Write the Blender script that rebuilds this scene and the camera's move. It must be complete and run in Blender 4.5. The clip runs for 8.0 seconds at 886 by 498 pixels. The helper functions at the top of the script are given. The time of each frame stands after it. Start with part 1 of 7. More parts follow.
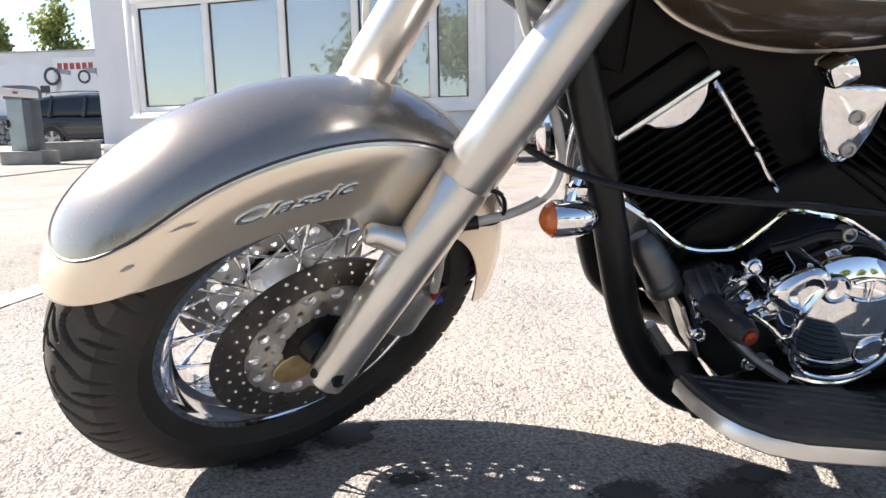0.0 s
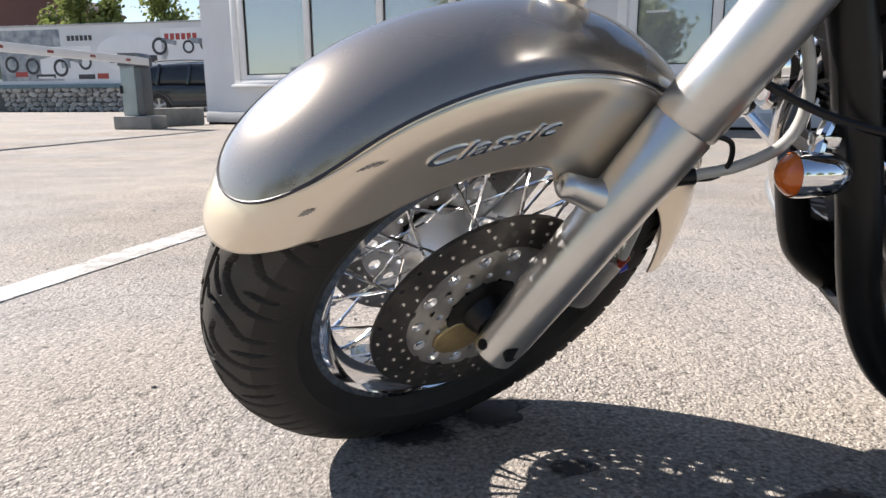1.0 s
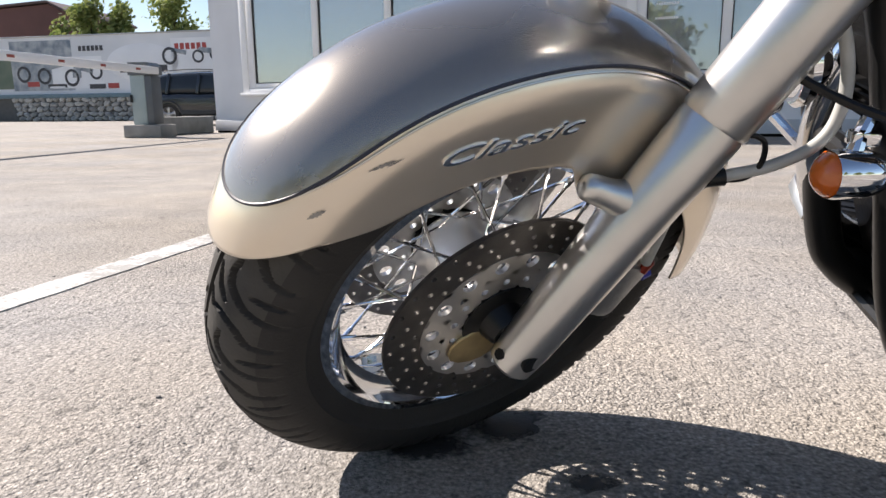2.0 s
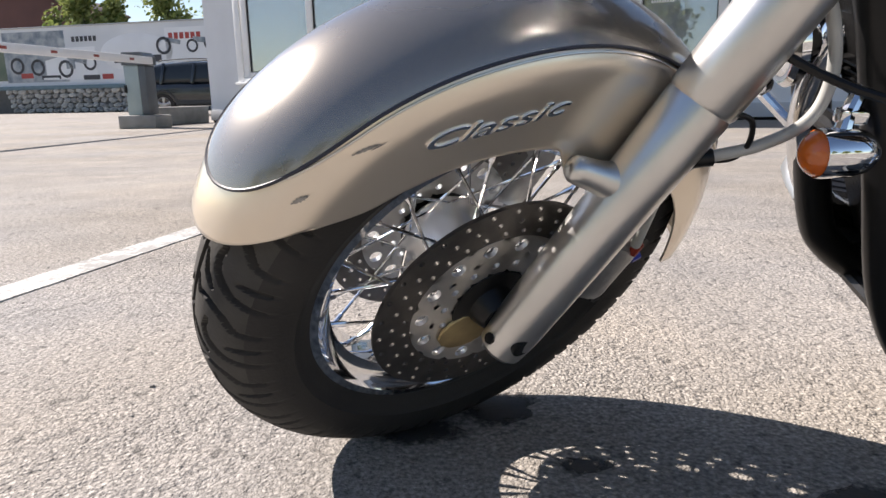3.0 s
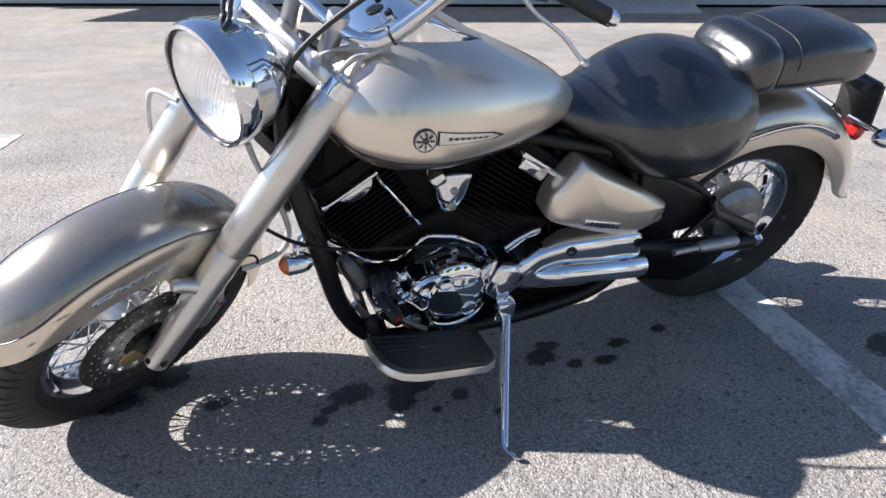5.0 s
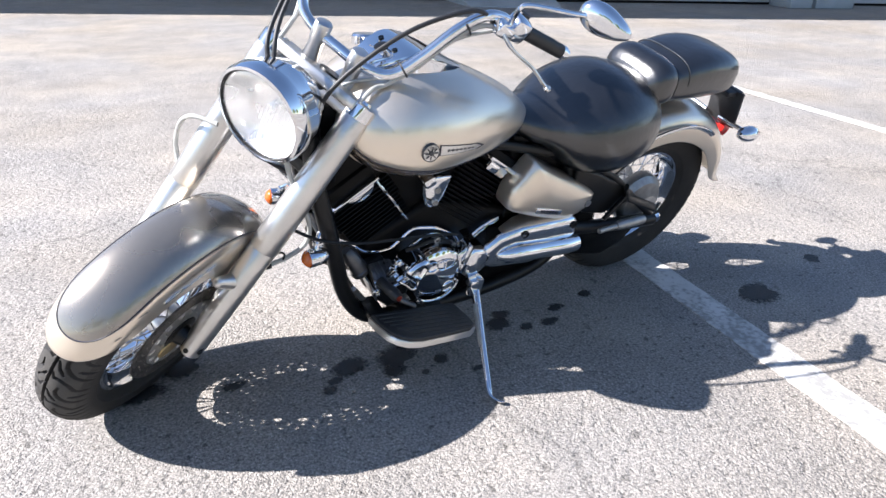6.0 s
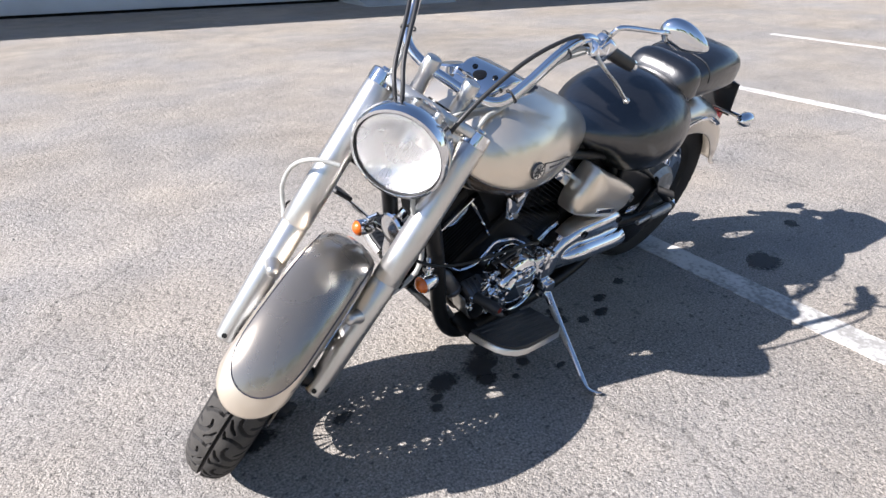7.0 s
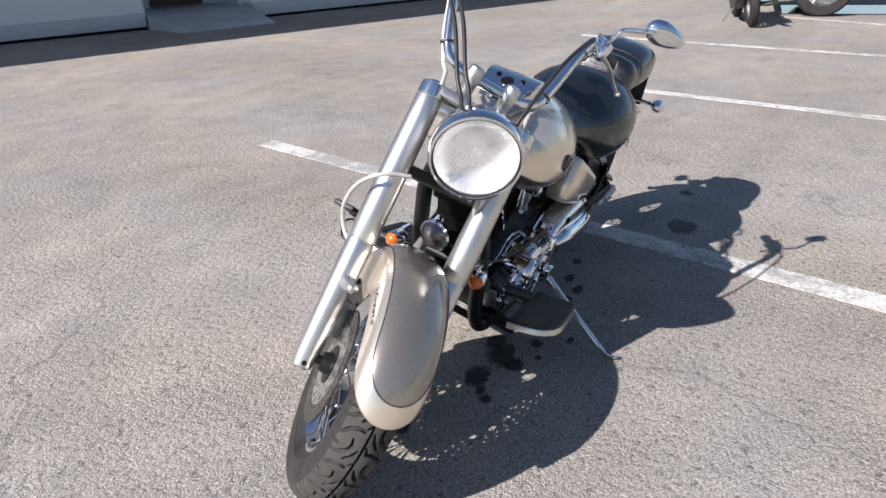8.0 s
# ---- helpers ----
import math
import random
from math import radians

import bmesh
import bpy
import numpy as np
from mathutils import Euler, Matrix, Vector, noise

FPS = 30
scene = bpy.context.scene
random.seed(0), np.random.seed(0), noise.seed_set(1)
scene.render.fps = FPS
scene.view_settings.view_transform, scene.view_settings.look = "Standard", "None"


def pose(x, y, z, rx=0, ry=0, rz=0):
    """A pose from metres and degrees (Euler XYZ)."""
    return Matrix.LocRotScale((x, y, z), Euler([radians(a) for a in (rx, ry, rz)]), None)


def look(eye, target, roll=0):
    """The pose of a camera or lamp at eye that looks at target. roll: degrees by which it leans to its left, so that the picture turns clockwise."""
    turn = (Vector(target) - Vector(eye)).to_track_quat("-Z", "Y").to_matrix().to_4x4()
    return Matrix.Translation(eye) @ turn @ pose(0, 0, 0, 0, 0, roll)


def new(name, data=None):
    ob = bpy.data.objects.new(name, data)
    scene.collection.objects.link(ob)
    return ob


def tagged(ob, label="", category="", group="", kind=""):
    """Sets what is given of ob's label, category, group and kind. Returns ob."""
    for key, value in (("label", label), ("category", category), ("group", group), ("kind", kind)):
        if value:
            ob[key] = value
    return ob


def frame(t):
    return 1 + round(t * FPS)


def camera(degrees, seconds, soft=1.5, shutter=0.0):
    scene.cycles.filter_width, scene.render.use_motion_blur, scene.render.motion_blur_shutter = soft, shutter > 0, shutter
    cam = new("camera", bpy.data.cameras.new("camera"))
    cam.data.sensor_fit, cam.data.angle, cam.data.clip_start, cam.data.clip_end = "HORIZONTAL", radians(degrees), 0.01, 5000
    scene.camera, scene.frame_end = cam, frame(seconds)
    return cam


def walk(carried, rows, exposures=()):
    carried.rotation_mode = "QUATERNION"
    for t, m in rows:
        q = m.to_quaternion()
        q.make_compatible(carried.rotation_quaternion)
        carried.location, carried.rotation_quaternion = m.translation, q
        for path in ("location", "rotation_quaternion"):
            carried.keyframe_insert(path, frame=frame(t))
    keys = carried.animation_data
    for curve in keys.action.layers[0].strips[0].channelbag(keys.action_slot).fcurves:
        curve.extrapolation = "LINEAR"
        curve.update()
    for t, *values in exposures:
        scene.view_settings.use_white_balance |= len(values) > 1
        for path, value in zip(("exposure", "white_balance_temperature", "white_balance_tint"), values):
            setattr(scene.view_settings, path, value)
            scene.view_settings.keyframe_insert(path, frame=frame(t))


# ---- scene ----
cam = camera(66.7, 8.0)
PATH = [
    (0, (0.155, 0.086, 0.527), (0.166, 2.054, 0.171), -1.1),
    (0.5, (0.077, 0.139, 0.51), (-0.029, 2.099, 0.125), -0.4),
    (1, (0.027, 0.191, 0.487), (-0.205, 2.131, 0.059), -0.3),
    (1.5, (0.015, 0.214, 0.48), (-0.238, 2.156, 0.076), -0.4),
    (3, (0.026, 0.226, 0.473), (-0.225, 2.16, 0.032), -1.2),
    (3.5, (0.076, 0.177, 0.573), (-0.13, 2.071, -0.035), -2.0),
    (4, (0.2, 0.01, 0.782), (0.181, 1.823, -0.061), -1.8),
    (4.5, (0.265, -0.209, 0.942), (0.574, 1.555, 0.052), -0.6),
    (4.6, (0.273, -0.242, 0.978), (0.639, 1.516, 0.098), -0.2),
    (4.7, (0.268, -0.286, 0.992), (0.678, 1.481, 0.149), -0.2),
    (5.8, (-0.061, -0.587, 1.15), (0.807, 1.006, 0.308), 1.9),
    (6, (-0.159, -0.574, 1.164), (0.736, 0.998, 0.311), 1.9),
    (6.5, (-0.392, -0.461, 1.197), (0.553, 1.064, 0.313), -1.2),
    (7, (-0.63, -0.31, 1.247), (0.516, 1.081, 0.381), -0.8),
    (7.5, (-0.919, -0.168, 1.274), (0.43, 1.029, 0.409), -1.2),
    (8, (-1.102, 0.066, 1.267), (0.406, 1.078, 0.429), -2.2),
]
walk(cam, [(t, look(eye, target, roll)) for t, eye, target, roll in PATH],
     [(0, 1.67, 6760, 14.5), (0.5, 1.44, 6760, 14), (1.0, 1.13, 6710, 14), (3.0, 1.05, 6720, 15), (3.6, 1.0, 6520, 15), (4.5, 1.03, 6270, 15), (5.8, 1.55, 6090, 14),
      (6.5, 1.38, 6140, 14), (7.0, 1.17, 6240, 14.5), (7.5, 0.96, 6340, 15), (8.0, 0.79, 6340, 15)])

# ---- world and light ----
SUN_SHADE = Vector((1.155, -0.437, -1.0))          # the way the sunlight travels
sun_from = -SUN_SHADE.normalized()
world = bpy.data.worlds.new("world")
scene.world = world
world.use_nodes = True
wn = world.node_tree.nodes
sky = wn.new("ShaderNodeTexSky")
sky.sky_type = "NISHITA"
sky.sun_disc = False
sky.sun_elevation = math.asin(sun_from.z)
sky.sun_rotation = math.atan2(sun_from.x, sun_from.y)
sky.air_density, sky.dust_density, sky.ozone_density = 1.0, 0.35, 1.7
wn["Background"].inputs["Strength"].default_value = 0.068
world.node_tree.links.new(sky.outputs["Color"], wn["Background"].inputs["Color"])
sun = new("sun", bpy.data.lights.new("sun", "SUN"))
sun.data.energy, sun.data.angle, sun.data.color = 5.0, radians(0.55), (1.0, 0.955, 0.89)
sun.matrix_world = look(sun_from * 30, (0, 0, 0))


# ---- materials ----
def paint(name, a, b=None, scale=8.0, rough=0.5, rough_var=0.08, metal=0.0, bump=0.0, bump_scale=60.0, coat=0.0,
          flake=0.0, spec=0.5, detail=6.0, per_object=0.0):
    """A principled surface with two scales of colour noise, roughness variation and fine relief."""
    m = bpy.data.materials.new(name)
    m.use_nodes = True
    nt = m.node_tree
    N, L = nt.nodes, nt.links
    p = N["Principled BSDF"]
    b = b or tuple(c * 0.85 for c in a)
    tc = N.new("ShaderNodeTexCoord")
    big = N.new("ShaderNodeTexNoise")
    big.inputs["Scale"].default_value = scale
    big.inputs["Detail"].default_value = detail
    L.new(tc.outputs["Object"], big.inputs["Vector"])
    ramp = N.new("ShaderNodeMapRange")
    ramp.inputs["From Min"].default_value, ramp.inputs["From Max"].default_value = 0.32, 0.68
    L.new(big.outputs["Fac"], ramp.inputs["Value"])
    mix = N.new("ShaderNodeMix")
    mix.data_type = "RGBA"
    mix.inputs["A"].default_value, mix.inputs["B"].default_value = (*a, 1), (*b, 1)
    L.new(ramp.outputs["Result"], mix.inputs["Factor"])
    colour = mix.outputs["Result"]
    if per_object:
        info = N.new("ShaderNodeObjectInfo")
        hsv = N.new("ShaderNodeHueSaturation")
        mr = N.new("ShaderNodeMapRange")
        mr.inputs["To Min"].default_value, mr.inputs["To Max"].default_value = 1 - per_object, 1 + per_object
        L.new(info.outputs["Random"], mr.inputs["Value"])
        L.new(mr.outputs["Result"], hsv.inputs["Value"])
        L.new(colour, hsv.inputs["Color"])
        colour = hsv.outputs["Color"]
    L.new(colour, p.inputs["Base Color"])
    fine = N.new("ShaderNodeTexNoise")
    fine.inputs["Scale"].default_value = bump_scale
    fine.inputs["Detail"].default_value = 4.0
    L.new(tc.outputs["Object"], fine.inputs["Vector"])
    rr = N.new("ShaderNodeMapRange")
    rr.inputs["To Min"].default_value, rr.inputs["To Max"].default_value = max(0.02, rough - rough_var), min(1, rough + rough_var)
    L.new(big.outputs["Fac"], rr.inputs["Value"])
    L.new(rr.outputs["Result"], p.inputs["Roughness"])
    p.inputs["Metallic"].default_value = metal
    p.inputs["Specular IOR Level"].default_value = spec
    if coat:
        p.inputs["Coat Weight"].default_value, p.inputs["Coat Roughness"].default_value = coat, 0.06
    if bump:
        bp = N.new("ShaderNodeBump")
        bp.inputs["Strength"].default_value, bp.inputs["Distance"].default_value = bump, 0.002
        L.new(fine.outputs["Fac"], bp.inputs["Height"])
        L.new(bp.outputs["Normal"], p.inputs["Normal"])
    if flake:
        v = N.new("ShaderNodeTexVoronoi")
        v.inputs["Scale"].default_value = 900
        L.new(tc.outputs["Object"], v.inputs["Vector"])
        bp = N.new("ShaderNodeBump")
        bp.inputs["Strength"].default_value, bp.inputs["Distance"].default_value = flake, 0.0004
        L.new(v.outputs["Distance"], bp.inputs["Height"])
        L.new(bp.outputs["Normal"], p.inputs["Normal"])
    return m


def asphalt_material():
    m = bpy.data.materials.new("worn_asphalt")
    m.use_nodes = True
    N, L = m.node_tree.nodes, m.node_tree.links
    p = N["Principled BSDF"]
    tc = N.new("ShaderNodeTexCoord")

    def tex(kind, scale, detail=5.0):
        t = N.new(kind)
        t.inputs["Scale"].default_value = scale
        if kind == "ShaderNodeTexNoise":
            t.inputs["Detail"].default_value = detail
        L.new(tc.outputs["Object"], t.inputs["Vector"])
        return t

    def ranged(sock, lo, hi, a, b):
        r = N.new("ShaderNodeMapRange")
        for k, v in zip(("From Min", "From Max", "To Min", "To Max"), (lo, hi, a, b)):
            r.inputs[k].default_value = v
        L.new(sock, r.inputs["Value"])
        return r.outputs["Result"]

    def mul(a, b):
        n = N.new("ShaderNodeMath")
        n.operation = "MULTIPLY"
        L.new(a, n.inputs[0])
        L.new(b, n.inputs[1])
        return n.outputs[0]

    def stretched(turn, scale, sc, detail=5.0):
        mp = N.new("ShaderNodeMapping")
        mp.inputs["Rotation"].default_value = (0, 0, turn)
        mp.inputs["Scale"].default_value = scale
        L.new(tc.outputs["Object"], mp.inputs["Vector"])
        t = N.new("ShaderNodeTexNoise")
        t.inputs["Scale"].default_value, t.inputs["Detail"].default_value = sc, detail
        L.new(mp.outputs["Vector"], t.inputs["Vector"])
        return t

    stones = tex("ShaderNodeTexVoronoi", 180)
    stones2 = tex("ShaderNodeTexVoronoi", 330)
    grain = tex("ShaderNodeTexNoise", 135, 6)
    pits = tex("ShaderNodeTexNoise", 38, 4)
    patch = tex("ShaderNodeTexNoise", 0.55, 8)
    patch2 = tex("ShaderNodeTexNoise", 3.6, 7)
    coarse = tex("ShaderNodeTexNoise", 1.1, 5)
    hue = tex("ShaderNodeTexNoise", 0.9, 6)
    sweep = stretched(1.35, (0.22, 1.7, 1.0), 1.6, 7)
    track = stretched(0.25, (0.30, 4.5, 1.0), 0.9, 4)
    sep = N.new("ShaderNodeSeparateColor")
    L.new(stones.outputs["Color"], sep.inputs[0])
    rough_zone = ranged(coarse.outputs["Fac"], 0.40, 0.64, 0.34, 0.95)
    speck = N.new("ShaderNodeMix")
    speck.inputs["A"].default_value = 1.0
    L.new(rough_zone, speck.inputs["Factor"])
    L.new(mul(ranged(sep.outputs[0], 0, 1, 0.66, 1.30), ranged(stones.outputs["Distance"], 0.0, 0.7, 1.12, 0.74)), speck.inputs["B"])
    val = mul(speck.outputs["Result"], ranged(patch.outputs["Fac"], 0.3, 0.7, 0.84, 1.12))
    val = mul(val, ranged(patch2.outputs["Fac"], 0.3, 0.7, 0.88, 1.1))
    val = mul(val, ranged(grain.outputs["Fac"], 0.34, 0.66, 0.60, 1.36))
    val = mul(val, ranged(pits.outputs["Fac"], 0.61, 0.70, 1.0, 0.48))
    val = mul(val, ranged(sweep.outputs["Fac"], 0.35, 0.65, 0.955, 1.03))
    val = mul(val, ranged(track.outputs["Fac"], 0.60, 0.72, 1.0, 0.88))
    flecks = tex("ShaderNodeTexNoise", 17, 5)
    val = mul(val, ranged(flecks.outputs["Fac"], 0.655, 0.70, 1.0, 0.60))
    # a few hairline cracks and paving joints
    warp = N.new("ShaderNodeVectorMath")
    warp.operation = "ADD"
    wob = tex("ShaderNodeTexNoise", 2.2, 5)
    soft = N.new("ShaderNodeVectorMath")
    soft.operation = "SCALE"
    soft.inputs["Scale"].default_value = 0.5
    L.new(wob.outputs["Color"], soft.inputs[0])
    L.new(tc.outputs["Object"], warp.inputs[0])
    L.new(soft.outputs[0], warp.inputs[1])
    crack = N.new("ShaderNodeTexVoronoi")
    crack.feature = "DISTANCE_TO_EDGE"
    crack.inputs["Scale"].default_value = 0.24
    L.new(warp.outputs[0], crack.inputs["Vector"])
    val = mul(val, ranged(crack.outputs["Distance"], 0.0004, 0.0020, 0.72, 1.0))
    tone = N.new("ShaderNodeMix")
    tone.data_type = "RGBA"
    tone.inputs["A"].default_value, tone.inputs["B"].default_value = (0.320, 0.303, 0.285, 1), (0.352, 0.312, 0.264, 1)
    L.new(ranged(hue.outputs["Fac"], 0.35, 0.65, 0.0, 1.0), tone.inputs["Factor"])
    mix = N.new("ShaderNodeMix")
    mix.data_type = "RGBA"
    mix.blend_type = "MULTIPLY"
    mix.inputs["Factor"].default_value = 1
    L.new(tone.outputs["Result"], mix.inputs["A"])
    comb = N.new("ShaderNodeCombineColor")
    for k in range(3):
        L.new(val, comb.inputs[k])
    L.new(comb.outputs[0], mix.inputs["B"])
    L.new(mix.outputs["Result"], p.inputs["Base Color"])
    p.inputs["Roughness"].default_value = 0.88
    p.inputs["Specular IOR Level"].default_value = 0.3
    h = N.new("ShaderNodeMath")
    h.operation = "ADD"
    L.new(mul(ranged(stones.outputs["Distance"], 0, 0.8, 1, 0), rough_zone), h.inputs[0])
    L.new(ranged(stones2.outputs["Distance"], 0, 0.8, 0.3, 0), h.inputs[1])
    h2 = N.new("ShaderNodeMath")
    h2.operation = "ADD"
    L.new(h.outputs[0], h2.inputs[0])
    L.new(ranged(pits.outputs["Fac"], 0.45, 0.72, 1.1, 0.0), h2.inputs[1])
    bp = N.new("ShaderNodeBump")
    bp.inputs["Strength"].default_value, bp.inputs["Distance"].default_value = 0.85, 0.0038
    L.new(h2.outputs[0], bp.inputs["Height"])
    L.new(bp.outputs["Normal"], p.inputs["Normal"])
    return m


def glass(name, tint=(1, 1, 1), rough=0.0, ior=1.45):
    m = bpy.data.materials.new(name)
    m.use_nodes = True
    p = m.node_tree.nodes["Principled BSDF"]
    p.inputs["Base Color"].default_value = (*tint, 1)
    p.inputs["Transmission Weight"].default_value = 1
    p.inputs["Roughness"].default_value = rough
    p.inputs["IOR"].default_value = ior
    return m


def worn_paint_material():
    """White road paint, scuffed through to the asphalt."""
    m = paint("worn_road_paint", (0.60, 0.59, 0.565), (0.48, 0.47, 0.445), 9, 0.8, 0.08, bump=0.8, bump_scale=150, detail=9)
    N, L = m.node_tree.nodes, m.node_tree.links
    p = N["Principled BSDF"]
    white = p.inputs["Base Color"].links[0].from_socket
    tc = N.new("ShaderNodeTexCoord")
    total = None
    for scale, detail, gain in ((55, 6, 0.5), (11, 7, 0.5), (1.6, 4, 0.55)):
        t = N.new("ShaderNodeTexNoise")
        t.inputs["Scale"].default_value, t.inputs["Detail"].default_value = scale, detail
        L.new(tc.outputs["Object"], t.inputs["Vector"])
        g = N.new("ShaderNodeMath")
        g.operation = "MULTIPLY_ADD"
        g.inputs[1].default_value, g.inputs[2].default_value = gain, 0.0
        L.new(t.outputs["Fac"], g.inputs[0])
        if total is not None:
            L.new(total, g.inputs[2])
        total = g.outputs[0]
    r = N.new("ShaderNodeMapRange")
    r.inputs["From Min"].default_value, r.inputs["From Max"].default_value = 0.705, 0.835
    L.new(total, r.inputs["Value"])
    mix = N.new("ShaderNodeMix")
    mix.data_type = "RGBA"
    mix.inputs["B"].default_value = (0.29, 0.28, 0.262, 1)
    L.new(white, mix.inputs["A"])
    L.new(r.outputs["Result"], mix.inputs["Factor"])
    L.new(mix.outputs["Result"], p.inputs["Base Color"])
    return m


def oil_material():
    """A dark stain that thins out unevenly towards its rim."""
    m = paint("oil_stain", (0.022, 0.021, 0.021), (0.05, 0.047, 0.044), 22, 0.6, 0.15, bump=0.6, bump_scale=200)
    N, L = m.node_tree.nodes, m.node_tree.links
    p = N["Principled BSDF"]
    tc = N.new("ShaderNodeTexCoord")
    off = N.new("ShaderNodeVectorMath")
    off.operation = "SUBTRACT"
    off.inputs[1].default_value = (0.5, 0.5, 0.5)
    flat = N.new("ShaderNodeVectorMath")
    flat.operation = "MULTIPLY"
    flat.inputs[1].default_value = (2, 2, 0)
    ln_ = N.new("ShaderNodeVectorMath")
    ln_.operation = "LENGTH"
    L.new(tc.outputs["Generated"], off.inputs[0])
    L.new(off.outputs[0], flat.inputs[0])
    L.new(flat.outputs[0], ln_.inputs[0])
    t = N.new("ShaderNodeTexNoise")
    t.inputs["Scale"].default_value, t.inputs["Detail"].default_value = 70, 6
    L.new(tc.outputs["Object"], t.inputs["Vector"])
    g = N.new("ShaderNodeMath")
    g.operation = "MULTIPLY_ADD"
    g.inputs[1].default_value = 1.1
    L.new(t.outputs["Fac"], g.inputs[0])
    L.new(ln_.outputs["Value"], g.inputs[2])
    r = N.new("ShaderNodeMapRange")
    for k, v in (("From Min", 1.08), ("From Max", 1.52), ("To Min", 0.9), ("To Max", 0.0)):
        r.inputs[k].default_value = v
    L.new(g.outputs[0], r.inputs["Value"])
    L.new(r.outputs["Result"], p.inputs["Alpha"])
    return m


ASPHALT = asphalt_material()
SILVER = paint("champagne_silver_paint", (0.80, 0.705, 0.58), (0.755, 0.66, 0.54), 5, 0.30, 0.05, 0.8, coat=1.0)
BROWN = paint("bronze_brown_paint", (0.315, 0.283, 0.246), (0.288, 0.26, 0.225), 5, 0.27, 0.05, 0.7, coat=1.0)
SCUFF = paint("scuffed_primer", (0.20, 0.185, 0.165), (0.38, 0.34, 0.29), 90, 0.7, 0.1, bump=0.3)
# bronze of the tank belly, with the underside's shade put into the colour
BELLY = paint("shaded_bronze_paint", (0.115, 0.086, 0.060), (0.10, 0.075, 0.052), 5, 0.25, 0.05, 0.4, coat=1.0)
STRIPE = paint("dark_pinstripe", (0.03, 0.03, 0.045), None, 20, 0.4)
CHROME = paint("chrome", (0.80, 0.81, 0.83), (0.74, 0.75, 0.77), 14, 0.06, 0.035, 1.0, bump=0.02, bump_scale=25)
SATIN = paint("satin_grey_motor", (0.13, 0.13, 0.135), (0.08, 0.08, 0.085), 18, 0.36, 0.06, 0.7, bump=0.06, bump_scale=180)
ALLOY = paint("brushed_fork_alloy", (0.70, 0.685, 0.66), (0.62, 0.605, 0.58), 10, 0.32, 0.05, 0.95, bump=0.04, bump_scale=160)
CAST = paint("cast_alloy", (0.45, 0.45, 0.44), (0.34, 0.33, 0.32), 40, 0.45, 0.1, 0.85, bump=0.25, bump_scale=220)
STEEL = paint("brake_steel", (0.20, 0.185, 0.17), (0.13, 0.12, 0.11), 30, 0.38, 0.1, 0.9, bump=0.1, bump_scale=300)
BLACK = paint("black_enamel", (0.006, 0.006, 0.0065), (0.010, 0.010, 0.010), 12, 0.34, 0.1, bump=0.06, bump_scale=120, spec=0.3)
MATT = paint("matt_black_engine", (0.003, 0.003, 0.0035), (0.006, 0.0058, 0.0055), 24, 0.42, 0.12, bump=0.25, bump_scale=240, spec=0.12)
RUBBER = paint("tyre_rubber", (0.017, 0.016, 0.0155), (0.034, 0.031, 0.028), 9, 0.72, 0.1, bump=0.25, bump_scale=260, spec=0.35)
TREAD = paint("dusty_tread_rubber", (0.075, 0.070, 0.063), (0.045, 0.042, 0.039), 14, 0.85, 0.08, bump=0.3, bump_scale=260, spec=0.25)
LEATHER = paint("black_leather", (0.004, 0.0045, 0.006), (0.007, 0.0075, 0.009), 4, 0.30, 0.05, bump=0.6, bump_scale=46, spec=1.0, coat=0.4)
PLASTIC = paint("black_plastic", (0.02, 0.02, 0.021), None, 20, 0.5, 0.1, bump=0.1, bump_scale=200)
HOSE = paint("grey_hose", (0.42, 0.42, 0.40), (0.33, 0.33, 0.31), 30, 0.5)
AMBER = paint("amber_lens", (0.60, 0.13, 0.012), (0.50, 0.10, 0.010), 30, 0.18, 0.05, coat=0.6)
RED = paint("red_lens", (0.45, 0.02, 0.015), (0.38, 0.015, 0.012), 30, 0.18, 0.05, coat=0.6)
CLEAR = glass("clear_lens", (1, 1, 1), 0.0)
MIRROR = paint("mirror_glass", (0.9, 0.9, 0.9), (0.9, 0.9, 0.9), 1, 0.02, 0.0, 1.0)
LINE = worn_paint_material()
OIL = oil_material()
GRIT = paint("loose_grit", (0.30, 0.285, 0.26), (0.16, 0.15, 0.14), 60, 0.85, 0.08, bump=0.3)
BRASS = paint("yellow_zinc", (0.52, 0.40, 0.20), (0.40, 0.30, 0.16), 40, 0.42, 0.1, 0.7)
REFLECTOR = paint("lamp_reflector", (0.90, 0.90, 0.90), (0.84, 0.84, 0.84), 14, 0.27, 0.06, 0.80, bump=0.45, bump_scale=26)
WALLGREY = paint("grey_facade_panel", (0.74, 0.75, 0.77), (0.68, 0.69, 0.71), 1.2, 0.6, 0.1, bump=0.15, bump_scale=40)
PLINTH = paint("grey_plinth", (0.54, 0.555, 0.575), (0.47, 0.48, 0.50), 2, 0.7, 0.1, bump=0.2, bump_scale=40)
BLUECAP = paint("blue_cap", (0.03, 0.05, 0.4), None, 10, 0.4)
REDCAP = paint("red_anodised_union", (0.26, 0.035, 0.02), None, 10, 0.35, 0.05, 0.6)
WHITE = paint("white_window_frame", (0.88, 0.88, 0.88), (0.83, 0.83, 0.83), 4, 0.4, 0.08)
CONCRETE = paint("concrete", (0.33, 0.32, 0.30), (0.22, 0.215, 0.20), 3, 0.85, 0.1, bump=0.5, bump_scale=60)


